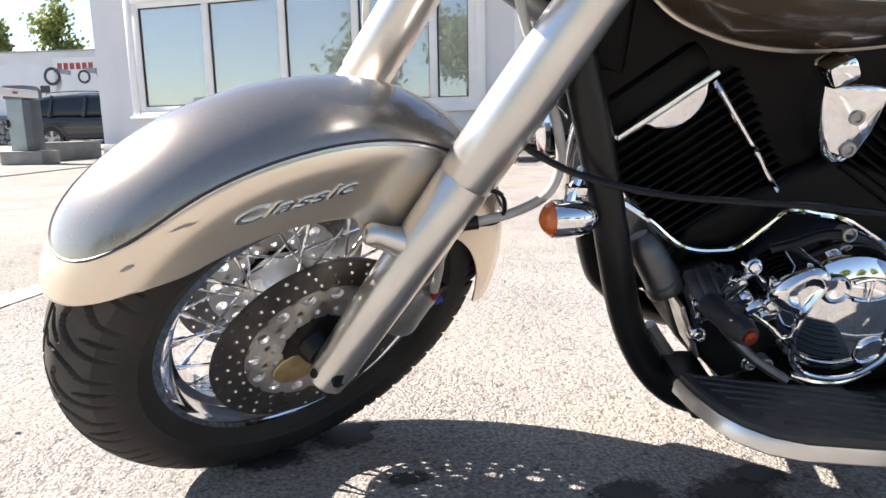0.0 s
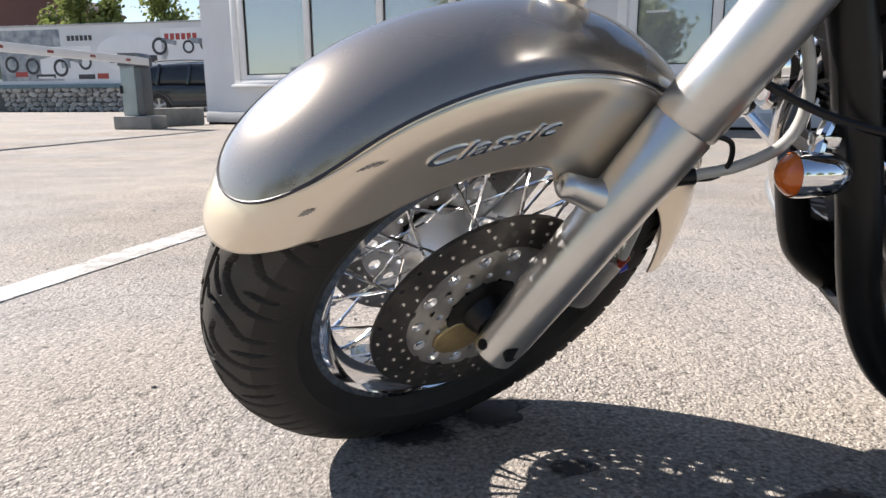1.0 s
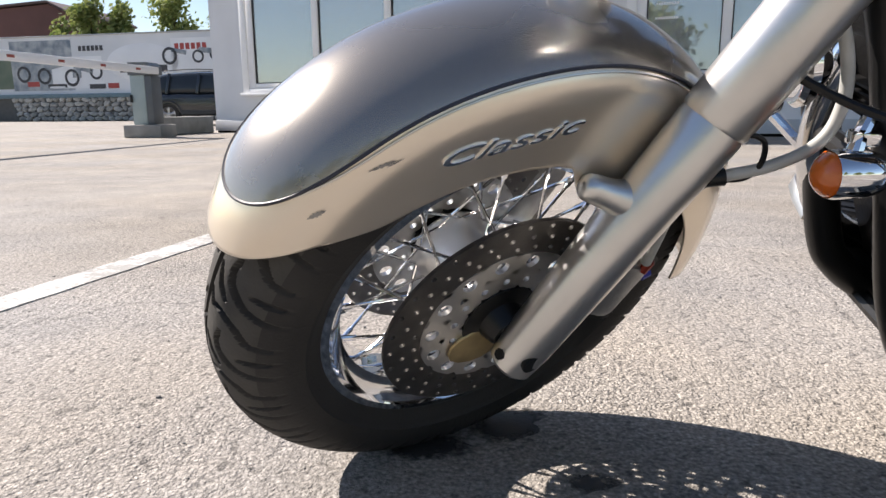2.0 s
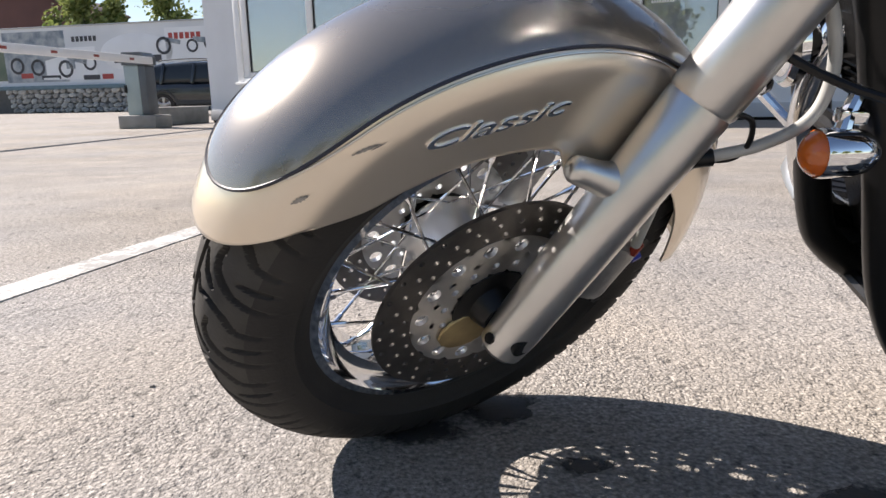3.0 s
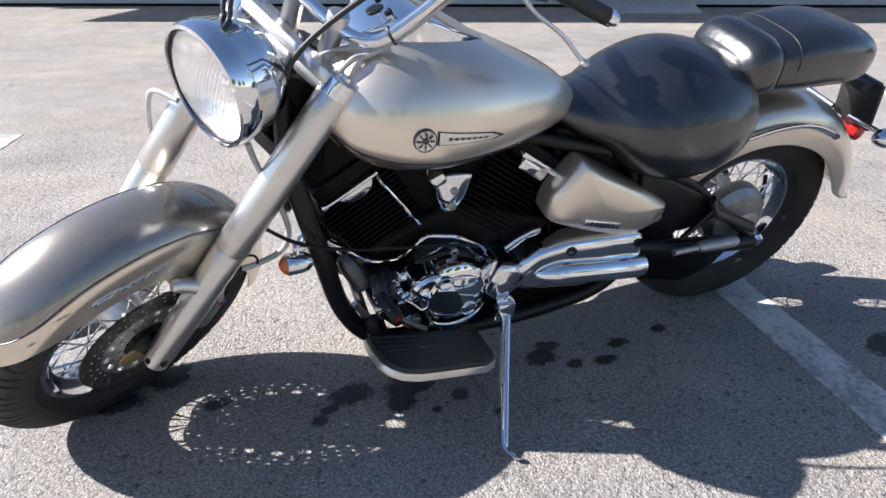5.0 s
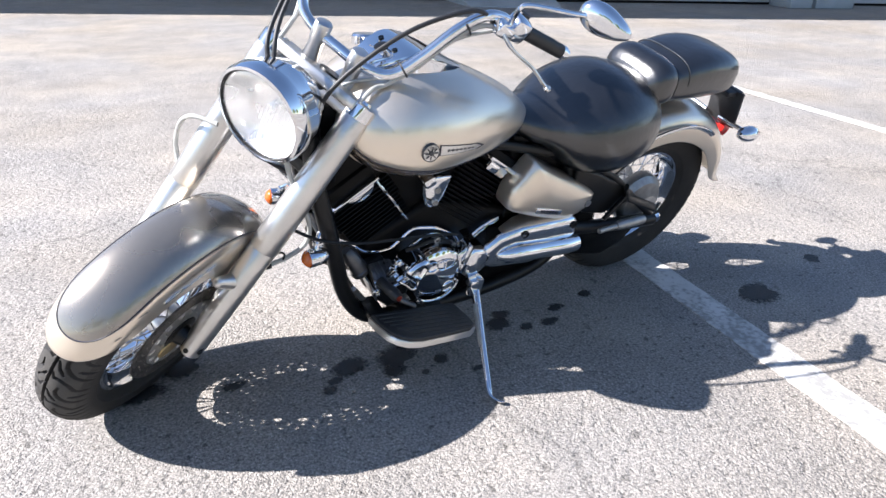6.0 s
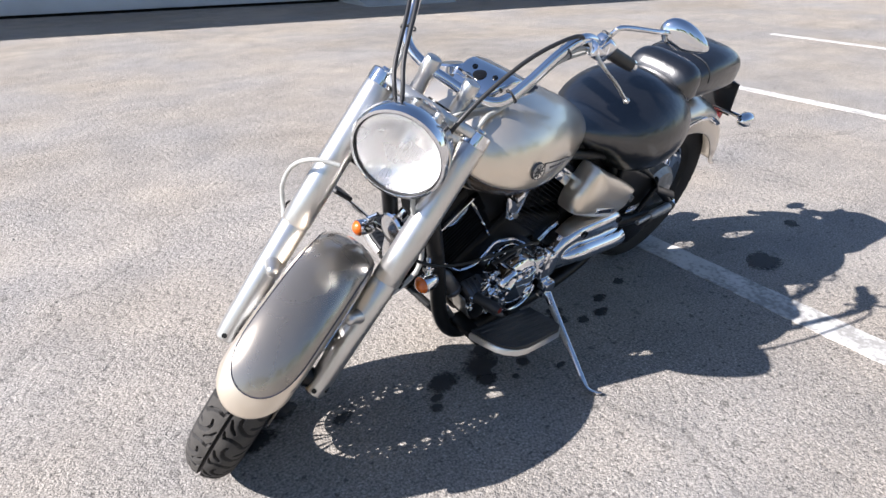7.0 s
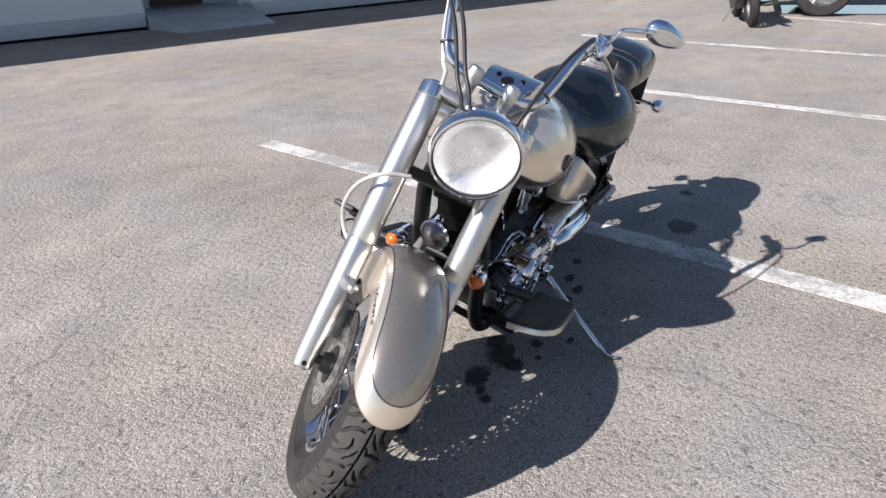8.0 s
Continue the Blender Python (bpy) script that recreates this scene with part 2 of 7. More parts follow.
# ---- mesh helpers ----
class Shape:
    def __init__(self):
        self.v, self.f, self.m = [], [], []

    def add(self, verts, faces, mat=0):
        o = len(self.v)
        self.v += [Vector(p) for p in verts]
        self.f += [tuple(i + o for i in f) for f in faces]
        self.m += [mat] * len(faces)
        return self

    def moved(self, m):
        self.v = [m @ p for p in self.v]
        return self


def part(name, shape, material, parent=None, label="", sharp=35):
    me = bpy.data.meshes.new(name)
    me.from_pydata([tuple(p) for p in shape.v], [], shape.f)
    mats = material if isinstance(material, (list, tuple)) else [material]
    for m in mats:
        me.materials.append(m)
    if len(mats) > 1:
        me.polygons.foreach_set("material_index", shape.m)
    me.polygons.foreach_set("use_smooth", [True] * len(shape.f))
    me.update()
    me.set_sharp_from_angle(angle=radians(sharp))
    ob = new(name, me)
    if parent is not None:
        ob.parent = parent
    if label:
        tagged(ob, label)
    return ob


def smooth_path(pts, k=6, closed=False):
    """Catmull-Rom through the points."""
    P = [Vector(p) for p in pts]
    n = len(P)
    out = []
    for i in range(n if closed else n - 1):
        a, b, c, d = (P[(i + j) % n] if closed else P[min(max(i + j, 0), n - 1)] for j in (-1, 0, 1, 2))
        for s in range(k):
            t = s / k
            out.append(0.5 * ((2 * b) + (c - a) * t + (2 * a - 5 * b + 4 * c - d) * t * t + (3 * b - a - 3 * c + d) * t ** 3))
    if not closed:
        out.append(P[-1])
    return out


def tube(sh, pts, r, n=12, closed=False, mat=0, flat=1.0):
    """A round bar along the points; r may be a list."""
    P = [Vector(p) for p in pts]
    k = len(P)
    rad = r if isinstance(r, (list, tuple)) else [r] * k
    tang = [((P[(i + 1) % k] - P[i - 1]) if closed else (P[min(i + 1, k - 1)] - P[max(i - 1, 0)])).normalized() for i in range(k)]
    u = tang[0].orthogonal().normalized()
    verts, faces = [], []
    for i in range(k):
        u = (u - tang[i] * u.dot(tang[i])).normalized()
        w = tang[i].cross(u)
        for j in range(n):
            a = 2 * math.pi * j / n
            verts.append(P[i] + rad[i] * (math.cos(a) * u + flat * math.sin(a) * w))
    for i in range(k if closed else k - 1):
        for j in range(n):
            i2, j2 = (i + 1) % k, (j + 1) % n
            faces.append((i * n + j, i * n + j2, i2 * n + j2, i2 * n + j))
    if not closed:
        faces.append(tuple(reversed(range(n))))
        faces.append(tuple(range((k - 1) * n, k * n)))
    return sh.add(verts, faces, mat)


def lathe(sh, prof, origin, axis, n=48, mat=0, loop=False):
    """Turns (along, radius) pairs round the axis; loop closes the profile."""
    o, a = Vector(origin), Vector(axis).normalized()
    u = a.orthogonal().normalized()
    w = a.cross(u)
    k = len(prof)
    verts = [o + a * h + r * (math.cos(2 * math.pi * j / n) * u + math.sin(2 * math.pi * j / n) * w) for j in range(n) for h, r in prof]
    faces = []
    for j in range(n):
        j2 = (j + 1) % n
        for i in range(k if loop else k - 1):
            i2 = (i + 1) % k
            faces.append((j * k + i, j2 * k + i, j2 * k + i2, j * k + i2))
    if not loop:
        if prof[0][1] > 1e-6:
            faces.append(tuple(j * k for j in range(n)))
        if prof[-1][1] > 1e-6:
            faces.append(tuple(j * k + k - 1 for j in reversed(range(n))))
    return sh.add(verts, faces, mat)


def box(sh, c, size, m=None, bevel=0.0, mat=0, seg=2):
    bm = bmesh.new()
    bmesh.ops.create_cube(bm, size=1)
    for v in bm.verts:
        v.co = Vector((v.co.x * size[0], v.co.y * size[1], v.co.z * size[2]))
    if bevel:
        bmesh.ops.bevel(bm, geom=bm.edges[:], offset=bevel, segments=seg, profile=0.5, affect="EDGES")
    bm.verts.index_update()
    M = Matrix.Translation(c) @ (m or Matrix())
    sh.add([M @ v.co for v in bm.verts], [tuple(v.index for v in f.verts) for f in bm.faces], mat)
    bm.free()
    return sh


def prism(sh, outline, y0, y1, bevel=0.004, mat=0, crown=0.0):
    """A slab in the x-z plane between y0 and y1, with rounded outer edges and a slightly domed face at y1."""
    P = [Vector((x, 0, z)) for x, z in outline]
    k = len(P)
    c = sum(P, Vector()) / k
    area = sum(P[i].x * P[(i + 1) % k].z - P[(i + 1) % k].x * P[i].z for i in range(k))
    sgn = 1 if area > 0 else -1

    def inset(d):
        out = []
        for i in range(k):
            t = (P[(i + 1) % k] - P[i - 1]).normalized()
            nrm = Vector((-t.z, 0, t.x)) * sgn
            out.append(P[i] + nrm * d)
        return out
    s = 1 if y1 > y0 else -1
    rings = [[p + Vector((0, y0, 0)) for p in P]]
    for j in range(4):
        a = j / 3 * math.pi / 2
        rings.append([p + Vector((0, y1 - s * bevel * (1 - math.sin(a)), 0)) for p in inset(bevel * (1 - math.cos(a)))])
    if crown:
        last = rings[-1]
        for q in (0.86, 0.7, 0.52, 0.34, 0.14):
            rings.append([Vector((c.x + (p.x - c.x) * q, y1 + s * crown * (1 - q * q), c.z + (p.z - c.z) * q)) for p in last])
    verts = [p for r in rings for p in r]
    faces = []
    for i in range(len(rings) - 1):
        for j in range(k):
            j2 = (j + 1) % k
            faces.append((i * k + j, i * k + j2, (i + 1) * k + j2, (i + 1) * k + j))
    faces.append(tuple(range(k)))
    faces.append(tuple(range((len(rings) - 1) * k, len(rings) * k)))
    return sh.add(verts, faces, mat)


def loft(sh, rings, mat=0, caps=True, ring_closed=True):
    k = len(rings[0])
    verts = [p for r in rings for p in r]
    faces, mats = [], []
    for i in range(len(rings) - 1):
        for j in range(k if ring_closed else k - 1):
            j2 = (j + 1) % k
            faces.append((i * k + j, i * k + j2, (i + 1) * k + j2, (i + 1) * k + j))
            mats.append(mat[j] if isinstance(mat, list) else mat)
    if caps:
        faces += [tuple(reversed(range(k))), tuple(range((len(rings) - 1) * k, len(rings) * k))]
        mats += [mats[0], mats[-1]]
    o = len(sh.f)
    sh.add(verts, faces, 0)
    sh.m[o:] = mats
    return sh


def interp(xs, table):
    """Smooth (monotone cosine) interpolation of rows (x, values...) at xs."""
    rows = sorted(table)
    out = []
    for x in xs:
        if x <= rows[0][0]:
            out.append(rows[0][1:])
            continue
        if x >= rows[-1][0]:
            out.append(rows[-1][1:])
            continue
        for i in range(len(rows) - 1):
            if rows[i][0] <= x <= rows[i + 1][0]:
                break
        p0, p1, p2, p3 = rows[max(i - 1, 0)], rows[i], rows[i + 1], rows[min(i + 2, len(rows) - 1)]
        h = p2[0] - p1[0]
        t = (x - p1[0]) / h
        vals = []
        for k in range(1, len(p1)):
            m1 = (p2[k] - p0[k]) / (p2[0] - p0[0]) * h
            m2 = (p3[k] - p1[k]) / (p3[0] - p1[0]) * h
            vals.append((2 * t ** 3 - 3 * t * t + 1) * p1[k] + (t ** 3 - 2 * t * t + t) * m1 + (-2 * t ** 3 + 3 * t * t) * p2[k] + (t ** 3 - t * t) * m2)
        out.append(tuple(vals))
    return out


def holed_ring(sh, r0, r1, y0, y1, count, hole, phase=0.0, mat=0, n=12, skew=0.0):
    """A flat ring round the y axis between y0 and y1 with a row of round holes through it; skew shifts the outer edge by part of a cell."""
    rc = (r0 + r1) / 2
    cell = 2 * math.pi / count
    for i in range(count):
        am = cell * (i + phase + 0.5)
        outer, inner = [], []
        for j in range(n):
            b = 2 * math.pi * (j + 0.5) / n
            cx, cy = math.cos(b), math.sin(b)
            s = 1 / max(abs(cx), abs(cy))
            outer.append((rc + (r1 - r0) / 2 * cx * s, am + cell / 2 * cy * s + skew * cell * (cx * s + 1) / 2))
            inner.append((rc + hole * cx, am + hole * cy / rc + skew * cell / 2))
        verts = []
        for ring in (outer, inner):
            for y in (y0, y1):
                verts += [(r * math.sin(a), y, r * math.cos(a)) for r, a in ring]
        faces = []
        for j in range(n):
            k = (j + 1) % n
            faces.append((j, k, 2 * n + k, 2 * n + j))
            faces.append((n + k, n + j, 3 * n + j, 3 * n + k))
            faces.append((2 * n + j, 2 * n + k, 3 * n + k, 3 * n + j))
            if abs(outer[j][0] - outer[k][0]) < 1e-4:
                faces.append((k, j, n + j, n + k))
        sh.add(verts, faces, mat)
    return sh


def weld(sh):
    """Joins points that coincide."""
    seen, where, pts = {}, [], []
    for p in sh.v:
        key = (round(p.x, 5), round(p.y, 5), round(p.z, 5))
        if key not in seen:
            seen[key] = len(pts)
            pts.append(p)
        where.append(seen[key])
    keep = [(tuple(where[i] for i in f), m) for f, m in zip(sh.f, sh.m)]
    keep = [(f, m) for f, m in keep if len(set(f)) == len(f)]
    sh.v, sh.f, sh.m = pts, [f for f, m in keep], [m for f, m in keep]
    return sh


def empty(name, m, label, category, group="", kind=""):
    ob = new(name)
    ob.matrix_world = m
    return tagged(ob, label, category, group, kind)


# ---- ground ----
def ground():
    sh = Shape()
    n = 60
    xs = [-500, -120, -40] + [-12 + 24 * i / n for i in range(n + 1)] + [40, 120, 500]
    verts = [(x, y, 0) for y in xs for x in xs]
    k = len(xs)
    faces = [(j * k + i, j * k + i + 1, (j + 1) * k + i + 1, (j + 1) * k + i) for j in range(k - 1) for i in range(k - 1)]
    sh.add(verts, faces)
    return tagged(part("ground", sh, ASPHALT), "sun-bleached grey asphalt of a parking lot", "ground", kind="structure")


ground()


def road_line(a, b, width, name="parking_line", label="worn white painted parking bay line on asphalt"):
    a, b = Vector((*a, 0)), Vector((*b, 0))
    d = (b - a).normalized()
    s = Vector((-d.y, d.x, 0))
    L = (b - a).length
    n = max(8, int(L / 0.035))
    sh = Shape()
    verts, faces = [], []
    for i in range(n + 1):
        p = a + d * (L * i / n)
        for e in (-1, 1):
            w = width / 2 * (1 + 0.07 * noise.noise(Vector((i * 0.35, e * 7, a.x))) + 0.04 * noise.noise(Vector((i * 1.3, e * 3, a.y))))
            verts += [p + s * e * w, p + s * e * w + Vector((0, 0, 0.0035))]
    for i in range(n):
        o = i * 4
        faces += [(o + 1, o + 3, o + 7, o + 5), (o, o + 1, o + 5, o + 4), (o + 3, o + 2, o + 6, o + 7)]
    faces += [(0, 2, 3, 1), (n * 4, n * 4 + 1, n * 4 + 3, n * 4 + 2)]
    sh.add(verts, faces)
    return tagged(part(name, sh, LINE), label, "road marking", "parking bay lines", "structure")


road_line((-1.50, 0.3), (-1.02, 4.06), 0.115)
road_line((1.47, -0.65), (2.075, 3.66), 0.135)
road_line((4.40, -0.9), (5.02, 3.6), 0.11)
road_line((7.13, -1.5), (7.95, 3.7), 0.11)
road_line((9.75, -0.45), (10.75, 1.6), 0.11)


def stain(x, y, rx, ry, seed, turn=0.0, label="dark oil stain soaked into the asphalt"):
    rnd = random.Random(seed)
    sh = Shape()
    k = 36
    ph = [rnd.uniform(0, 6.28) for _ in range(5)]
    amp = [0.16, 0.12, 0.1, 0.07, 0.05]
    ring = []
    for j in range(k):
        a = 2 * math.pi * j / k
        r = 1 + sum(amp[i] * math.sin((i + 2) * a + ph[i]) for i in range(5))
        px, py = rx * r * math.cos(a), ry * r * math.sin(a)
        ring.append((px * math.cos(turn) - py * math.sin(turn), px * math.sin(turn) + py * math.cos(turn), 0.0))
    verts = ring + [(0.97 * p[0], 0.97 * p[1], 0.0022) for p in ring] + [(0, 0, 0.0024)]
    faces = [(j, (j + 1) % k, k + (j + 1) % k, k + j) for j in range(k)] + [(k + j, k + (j + 1) % k, 2 * k) for j in range(k)]
    sh.add(verts, faces)
    ob = part("oil_stain", sh, OIL)
    ob.location = (x, y, 0)
    return tagged(ob, label, "stain", "oil stains", "structure")


for i, (x, y, rx, ry, tr) in enumerate([
        (0.565, 0.965, 0.085, 0.055, 0.9), (0.63, 1.02, 0.05, 0.035, 0.2), (0.423, 0.975, 0.06, 0.05, 0.3), (0.365, 0.93, 0.03, 0.02, 0.0),
        (1.022, 0.932, 0.03, 0.022, 0.1), (1.105, 0.923, 0.036, 0.026, 0.4), (0.945, 0.985, 0.05, 0.04, 0.8), (1.183, 0.988, 0.036, 0.024, 0.2),
        (1.344, 1.022, 0.035, 0.02, 0.3), (0.685, 0.894, 0.032, 0.024, 0.1), (-0.13, 1.10, 0.07, 0.04, 0.2), (-0.02, 1.19, 0.08, 0.05, 0.5),
        (1.921, 0.744, 0.11, 0.065, 0.3), (0.335, 0.895, 0.026, 0.02, 0.4), (0.763, 0.806, 0.022, 0.016, 0.1), (0.61, 0.855, 0.016, 0.012, 0.2),
        (0.53, 0.90, 0.045, 0.03, 0.6), (0.098, 1.035, 0.036, 0.024, 0.1), (2.388, 0.851, 0.05, 0.03, 0.9), (0.985, 1.03, 0.04, 0.03, 0.2)]):
    stain(x, y, rx, ry, 11 + i, tr)

def loose_grit():
    """Crumbs of stone lying on the asphalt round the motorcycle."""
    rnd = random.Random(31)
    sh = Shape()
    for i in range(900):
        x, y = rnd.uniform(-1.9, 2.6), rnd.uniform(-0.5, 3.2)
        r = rnd.uniform(0.0012, 0.0030) if rnd.random() < 0.93 else rnd.uniform(0.003, 0.006)
        t = rnd.uniform(0, 6.28)
        ring = [(x + r * rnd.uniform(0.7, 1.2) * math.cos(t + k * 1.257), y + r * rnd.uniform(0.7, 1.2) * math.sin(t + k * 1.257)) for k in range(5)]
        verts = [(px_, py_, 0.0) for px_, py_ in ring] + [(x + (px_ - x) * 0.8, y + (py_ - y) * 0.8, r * rnd.uniform(0.5, 0.8)) for px_, py_ in ring] + [(x, y, r * rnd.uniform(0.8, 1.1))]
        sh.add(verts, [(k, (k + 1) % 5, 5 + (k + 1) % 5, 5 + k) for k in range(5)] + [(5 + k, 5 + (k + 1) % 5, 10) for k in range(5)])
    return tagged(part("loose_grit", sh, GRIT), "small loose stone crumbs scattered on the asphalt", "grit", kind="stuff")


loose_grit()

# ---- the showroom building ----
A = Vector((-7.25, 15.33, 0))
WALL_TURN = radians(-17.3)
WM = Matrix.Translation(A) @ Matrix.Rotation(WALL_TURN, 4, "Z")    # x along the front, -y out of it
building = empty("showroom_building", WM, "grey panelled showroom with white-framed windows", "building")


def slab(sh, x0, x1, y0, y1, z0, z1, bevel=0.0, mat=0):
    return box(sh, ((x0 + x1) / 2, (y0 + y1) / 2, (z0 + z1) / 2), (x1 - x0, y1 - y0, z1 - z0), None, bevel, mat)


W1, W2 = (0.88, 8.72), (9.25, 12.3)
SILL, HEAD, TOP, LONG, DEEP = 0.86, 3.32, 4.4, 27.0, 3.7
for x0, x1, z0, z1 in ((0, W1[0], 0.28, TOP), (W1[0], W1[1], 0.28, SILL), (W1[0], W1[1], HEAD, TOP), (W1[1], W2[0], 0.28, TOP),
                       (W2[0], W2[1], 0.28, SILL), (W2[0], W2[1], HEAD, TOP), (W2[1], 14.25, 0.28, TOP), (14.25, 16.25, 2.5, TOP), (16.25, LONG, 0.28, TOP)):
    part("wall", slab(Shape(), x0, x1, 0, 0.3, z0, z1), WALLGREY, building)
part("wall", slab(Shape(), 0, 0.3, 0.3, DEEP, 0.0, TOP), WALLGREY, building)
part("wall", slab(Shape(), LONG - 0.3, LONG, 0.3, DEEP, 0.0, TOP), WALLGREY, building)
part("wall", slab(Shape(), 0.3, LONG - 0.3, DEEP - 0.3, DEEP, 0.0, TOP), WALLGREY, building)
pl = Shape()
slab(pl, -0.02, 14.25, -0.03, 0.28, 0.05, 0.28, 0.006)
slab(pl, 16.25, LONG, -0.03, 0.28, 0.05, 0.28, 0.006)
part("plinth", pl, PLINTH, building)
# black strip that draws in the shadow gap below the plinth
gap = Shape()
slab(gap, 0.0, 14.25, 0.02, 0.26, 0.0, 0.05)
slab(gap, 16.25, LONG, 0.02, 0.26, 0.0, 0.05)
part("shadow_gap_strip", gap, MATT, building)
rf = Shape()
slab(rf, -0.3, LONG + 0.3, -0.2, DEEP + 0.3, TOP, TOP + 0.3, 0.02)
# unseen overhang, added only to cast the shade band along the front
slab(rf, 1.2, LONG + 0.3, -2.3, -0.2, TOP, TOP + 0.3, 0.02)
part("roof", rf, PLINTH, building, "flat roof with an unseen overhang added to throw the shade band")
inner = Shape()
slab(inner, 0.3, LONG - 0.3, 0.3, DEEP - 0.3, 0.0, 0.12)
part("inner_floor", inner, CONCRETE, building)
back = Shape()
slab(back, 0.3, LONG - 0.3, 3.25, 3.35, 0.12, TOP)
part("inner_wall", back, PLINTH, building)
PANE = glass("window_pane", (0.82, 0.88, 0.9), 0.0, 1.5)
coat_ = PANE.node_tree.nodes.new("ShaderNodeBsdfGlossy")
coat_.inputs["Roughness"].default_value = 0.02
coat_.inputs["Color"].default_value = (0.86, 0.93, 0.95, 1)
mixed = PANE.node_tree.nodes.new("ShaderNodeMixShader")
mixed.inputs[0].default_value = 0.42
PANE.node_tree.links.new(PANE.node_tree.nodes["Principled BSDF"].outputs[0], mixed.inputs[1])
PANE.node_tree.links.new(coat_.outputs[0], mixed.inputs[2])
# pale diffuse share that paints hazy reflections onto the panes
haze = PANE.node_tree.nodes.new("ShaderNodeBsdfDiffuse")
haze.inputs["Color"].default_value = (0.66, 0.67, 0.68, 1)
hazed = PANE.node_tree.nodes.new("ShaderNodeMixShader")
hazed.inputs[0].default_value = 0.3
PANE.node_tree.links.new(mixed.outputs[0], hazed.inputs[1])
PANE.node_tree.links.new(haze.outputs[0], hazed.inputs[2])
PANE.node_tree.links.new(hazed.outputs[0], PANE.node_tree.nodes["Material Output"].inputs["Surface"])


def window_unit(x0, x1, posts):
    """A wide shop window: an outer trim, a sash set back in it, posts and panes."""
    tr = Shape()
    for a, b in ((x0, x0 + 0.17), (x1 - 0.17, x1)):
        slab(tr, a, b, -0.05, 0.12, SILL, HEAD, 0.01)
    slab(tr, x0 + 0.17, x1 - 0.17, -0.05, 0.12, HEAD - 0.11, HEAD, 0.01)
    slab(tr, x0 + 0.17, x1 - 0.17, -0.05, 0.12, SILL, SILL + 0.11, 0.01)
    f = part("window_frame", tr, WHITE, building, "white window frame")
    fr = Shape()
    for a, b in ((x0 + 0.17, x0 + 0.33), (x1 - 0.33, x1 - 0.17)):
        slab(fr, a, b, -0.015, 0.11, SILL + 0.11, HEAD - 0.11, 0.008)
    slab(fr, x0 + 0.33, x1 - 0.33, -0.015, 0.11, HEAD - 0.22, HEAD - 0.11, 0.008)
    slab(fr, x0 + 0.33, x1 - 0.33, -0.015, 0.11, SILL + 0.11, SILL + 0.22, 0.008)
    for p in posts:
        slab(fr, p - 0.075, p + 0.075, -0.025, 0.11, SILL + 0.22, HEAD - 0.22, 0.008)
    part("sash", fr, WHITE, f)
    si = Shape()
    slab(si, x0 - 0.04, x1 + 0.04, -0.10, -0.05, SILL - 0.04, SILL + 0.02, 0.008)
    part("window_sill", si, WHITE, f)
    edges = [x0 + 0.33] + [q for p in posts for q in (p - 0.075, p + 0.075)] + [x1 - 0.33]
    for a, b in zip(edges[0::2], edges[1::2]):
        pn = Shape()
        slab(pn, a, b, 0.04, 0.052, SILL + 0.22, HEAD - 0.22)
        o = part("pane", pn, PANE, f)
        o.visible_shadow = False
        bead = Shape()
        for c, d in ((a, a + 0.02), (b - 0.02, b)):
            slab(bead, c, d, 0.012, 0.04, SILL + 0.22, HEAD - 0.22)
        slab(bead, a + 0.02, b - 0.02, 0.012, 0.04, SILL + 0.22, SILL + 0.24)
        slab(bead, a + 0.02, b - 0.02, 0.012, 0.04, HEAD - 0.24, HEAD - 0.22)
        part("gasket", bead, PLASTIC, f, "dark rubber glazing gasket")


window_unit(*W1, (2.86, 4.60, 6.16, 7.72))
window_unit(*W2, (10.85,))
# the recessed entrance and its ramp
en = Shape()
slab(en, 14.25, 16.25, 1.2, 1.35, 0.25, 2.5)
part("entrance_wall", en, PLINTH, building)
for x in (14.25, 16.13):
    en2 = Shape()
    slab(en2, x, x + 0.12, 0.3, 1.2, 0.0, 2.5)
    part("entrance_side", en2, PLINTH, building)
DOORBROWN = paint("dark_red_brown_door", (0.07, 0.035, 0.03), (0.05, 0.028, 0.025), 3, 0.5)
dr = Shape()
slab(dr, 14.75, 15.75, 1.14, 1.2, 0.27, 2.3, 0.01)
part("door", dr, DOORBROWN, building, "dark brown entrance door")
rp = Shape()
rings = [[Vector((x, y, z)) for x, y, z in ((14.37, 1.2, 0.0), (16.13, 1.2, 0.0), (16.13, 1.2, 0.24), (14.37, 1.2, 0.24))],
         [Vector((x, y, z)) for x, y, z in ((14.27, -0.1, 0.0), (16.2, -0.1, 0.0), (16.2, -0.1, 0.22), (14.27, -0.1, 0.22))],
         [Vector((x, y, z)) for x, y, z in ((14.45, -1.18, 0.0), (16.1, -1.18, 0.0), (16.1, -1.18, 0.02), (14.45, -1.18, 0.02))]]
loft(rp, rings)
RAMP = paint("grey_tile_ramp", (0.44, 0.47, 0.48), (0.36, 0.385, 0.395), 3, 0.5, 0.1, bump=0.1)
ramp = part("entrance_ramp", rp, RAMP, None, "", 20)
ramp.matrix_world = WM
tagged(ramp, "smooth grey concrete ramp up to the entrance", "ramp", kind="structure")
dr2 = Shape()
slab(dr2, 20.35, 21.0, -0.03, -0.002, 0.06, 2.1, 0.01)
part("door", dr2, DOORBROWN, building, "dark brown side door")
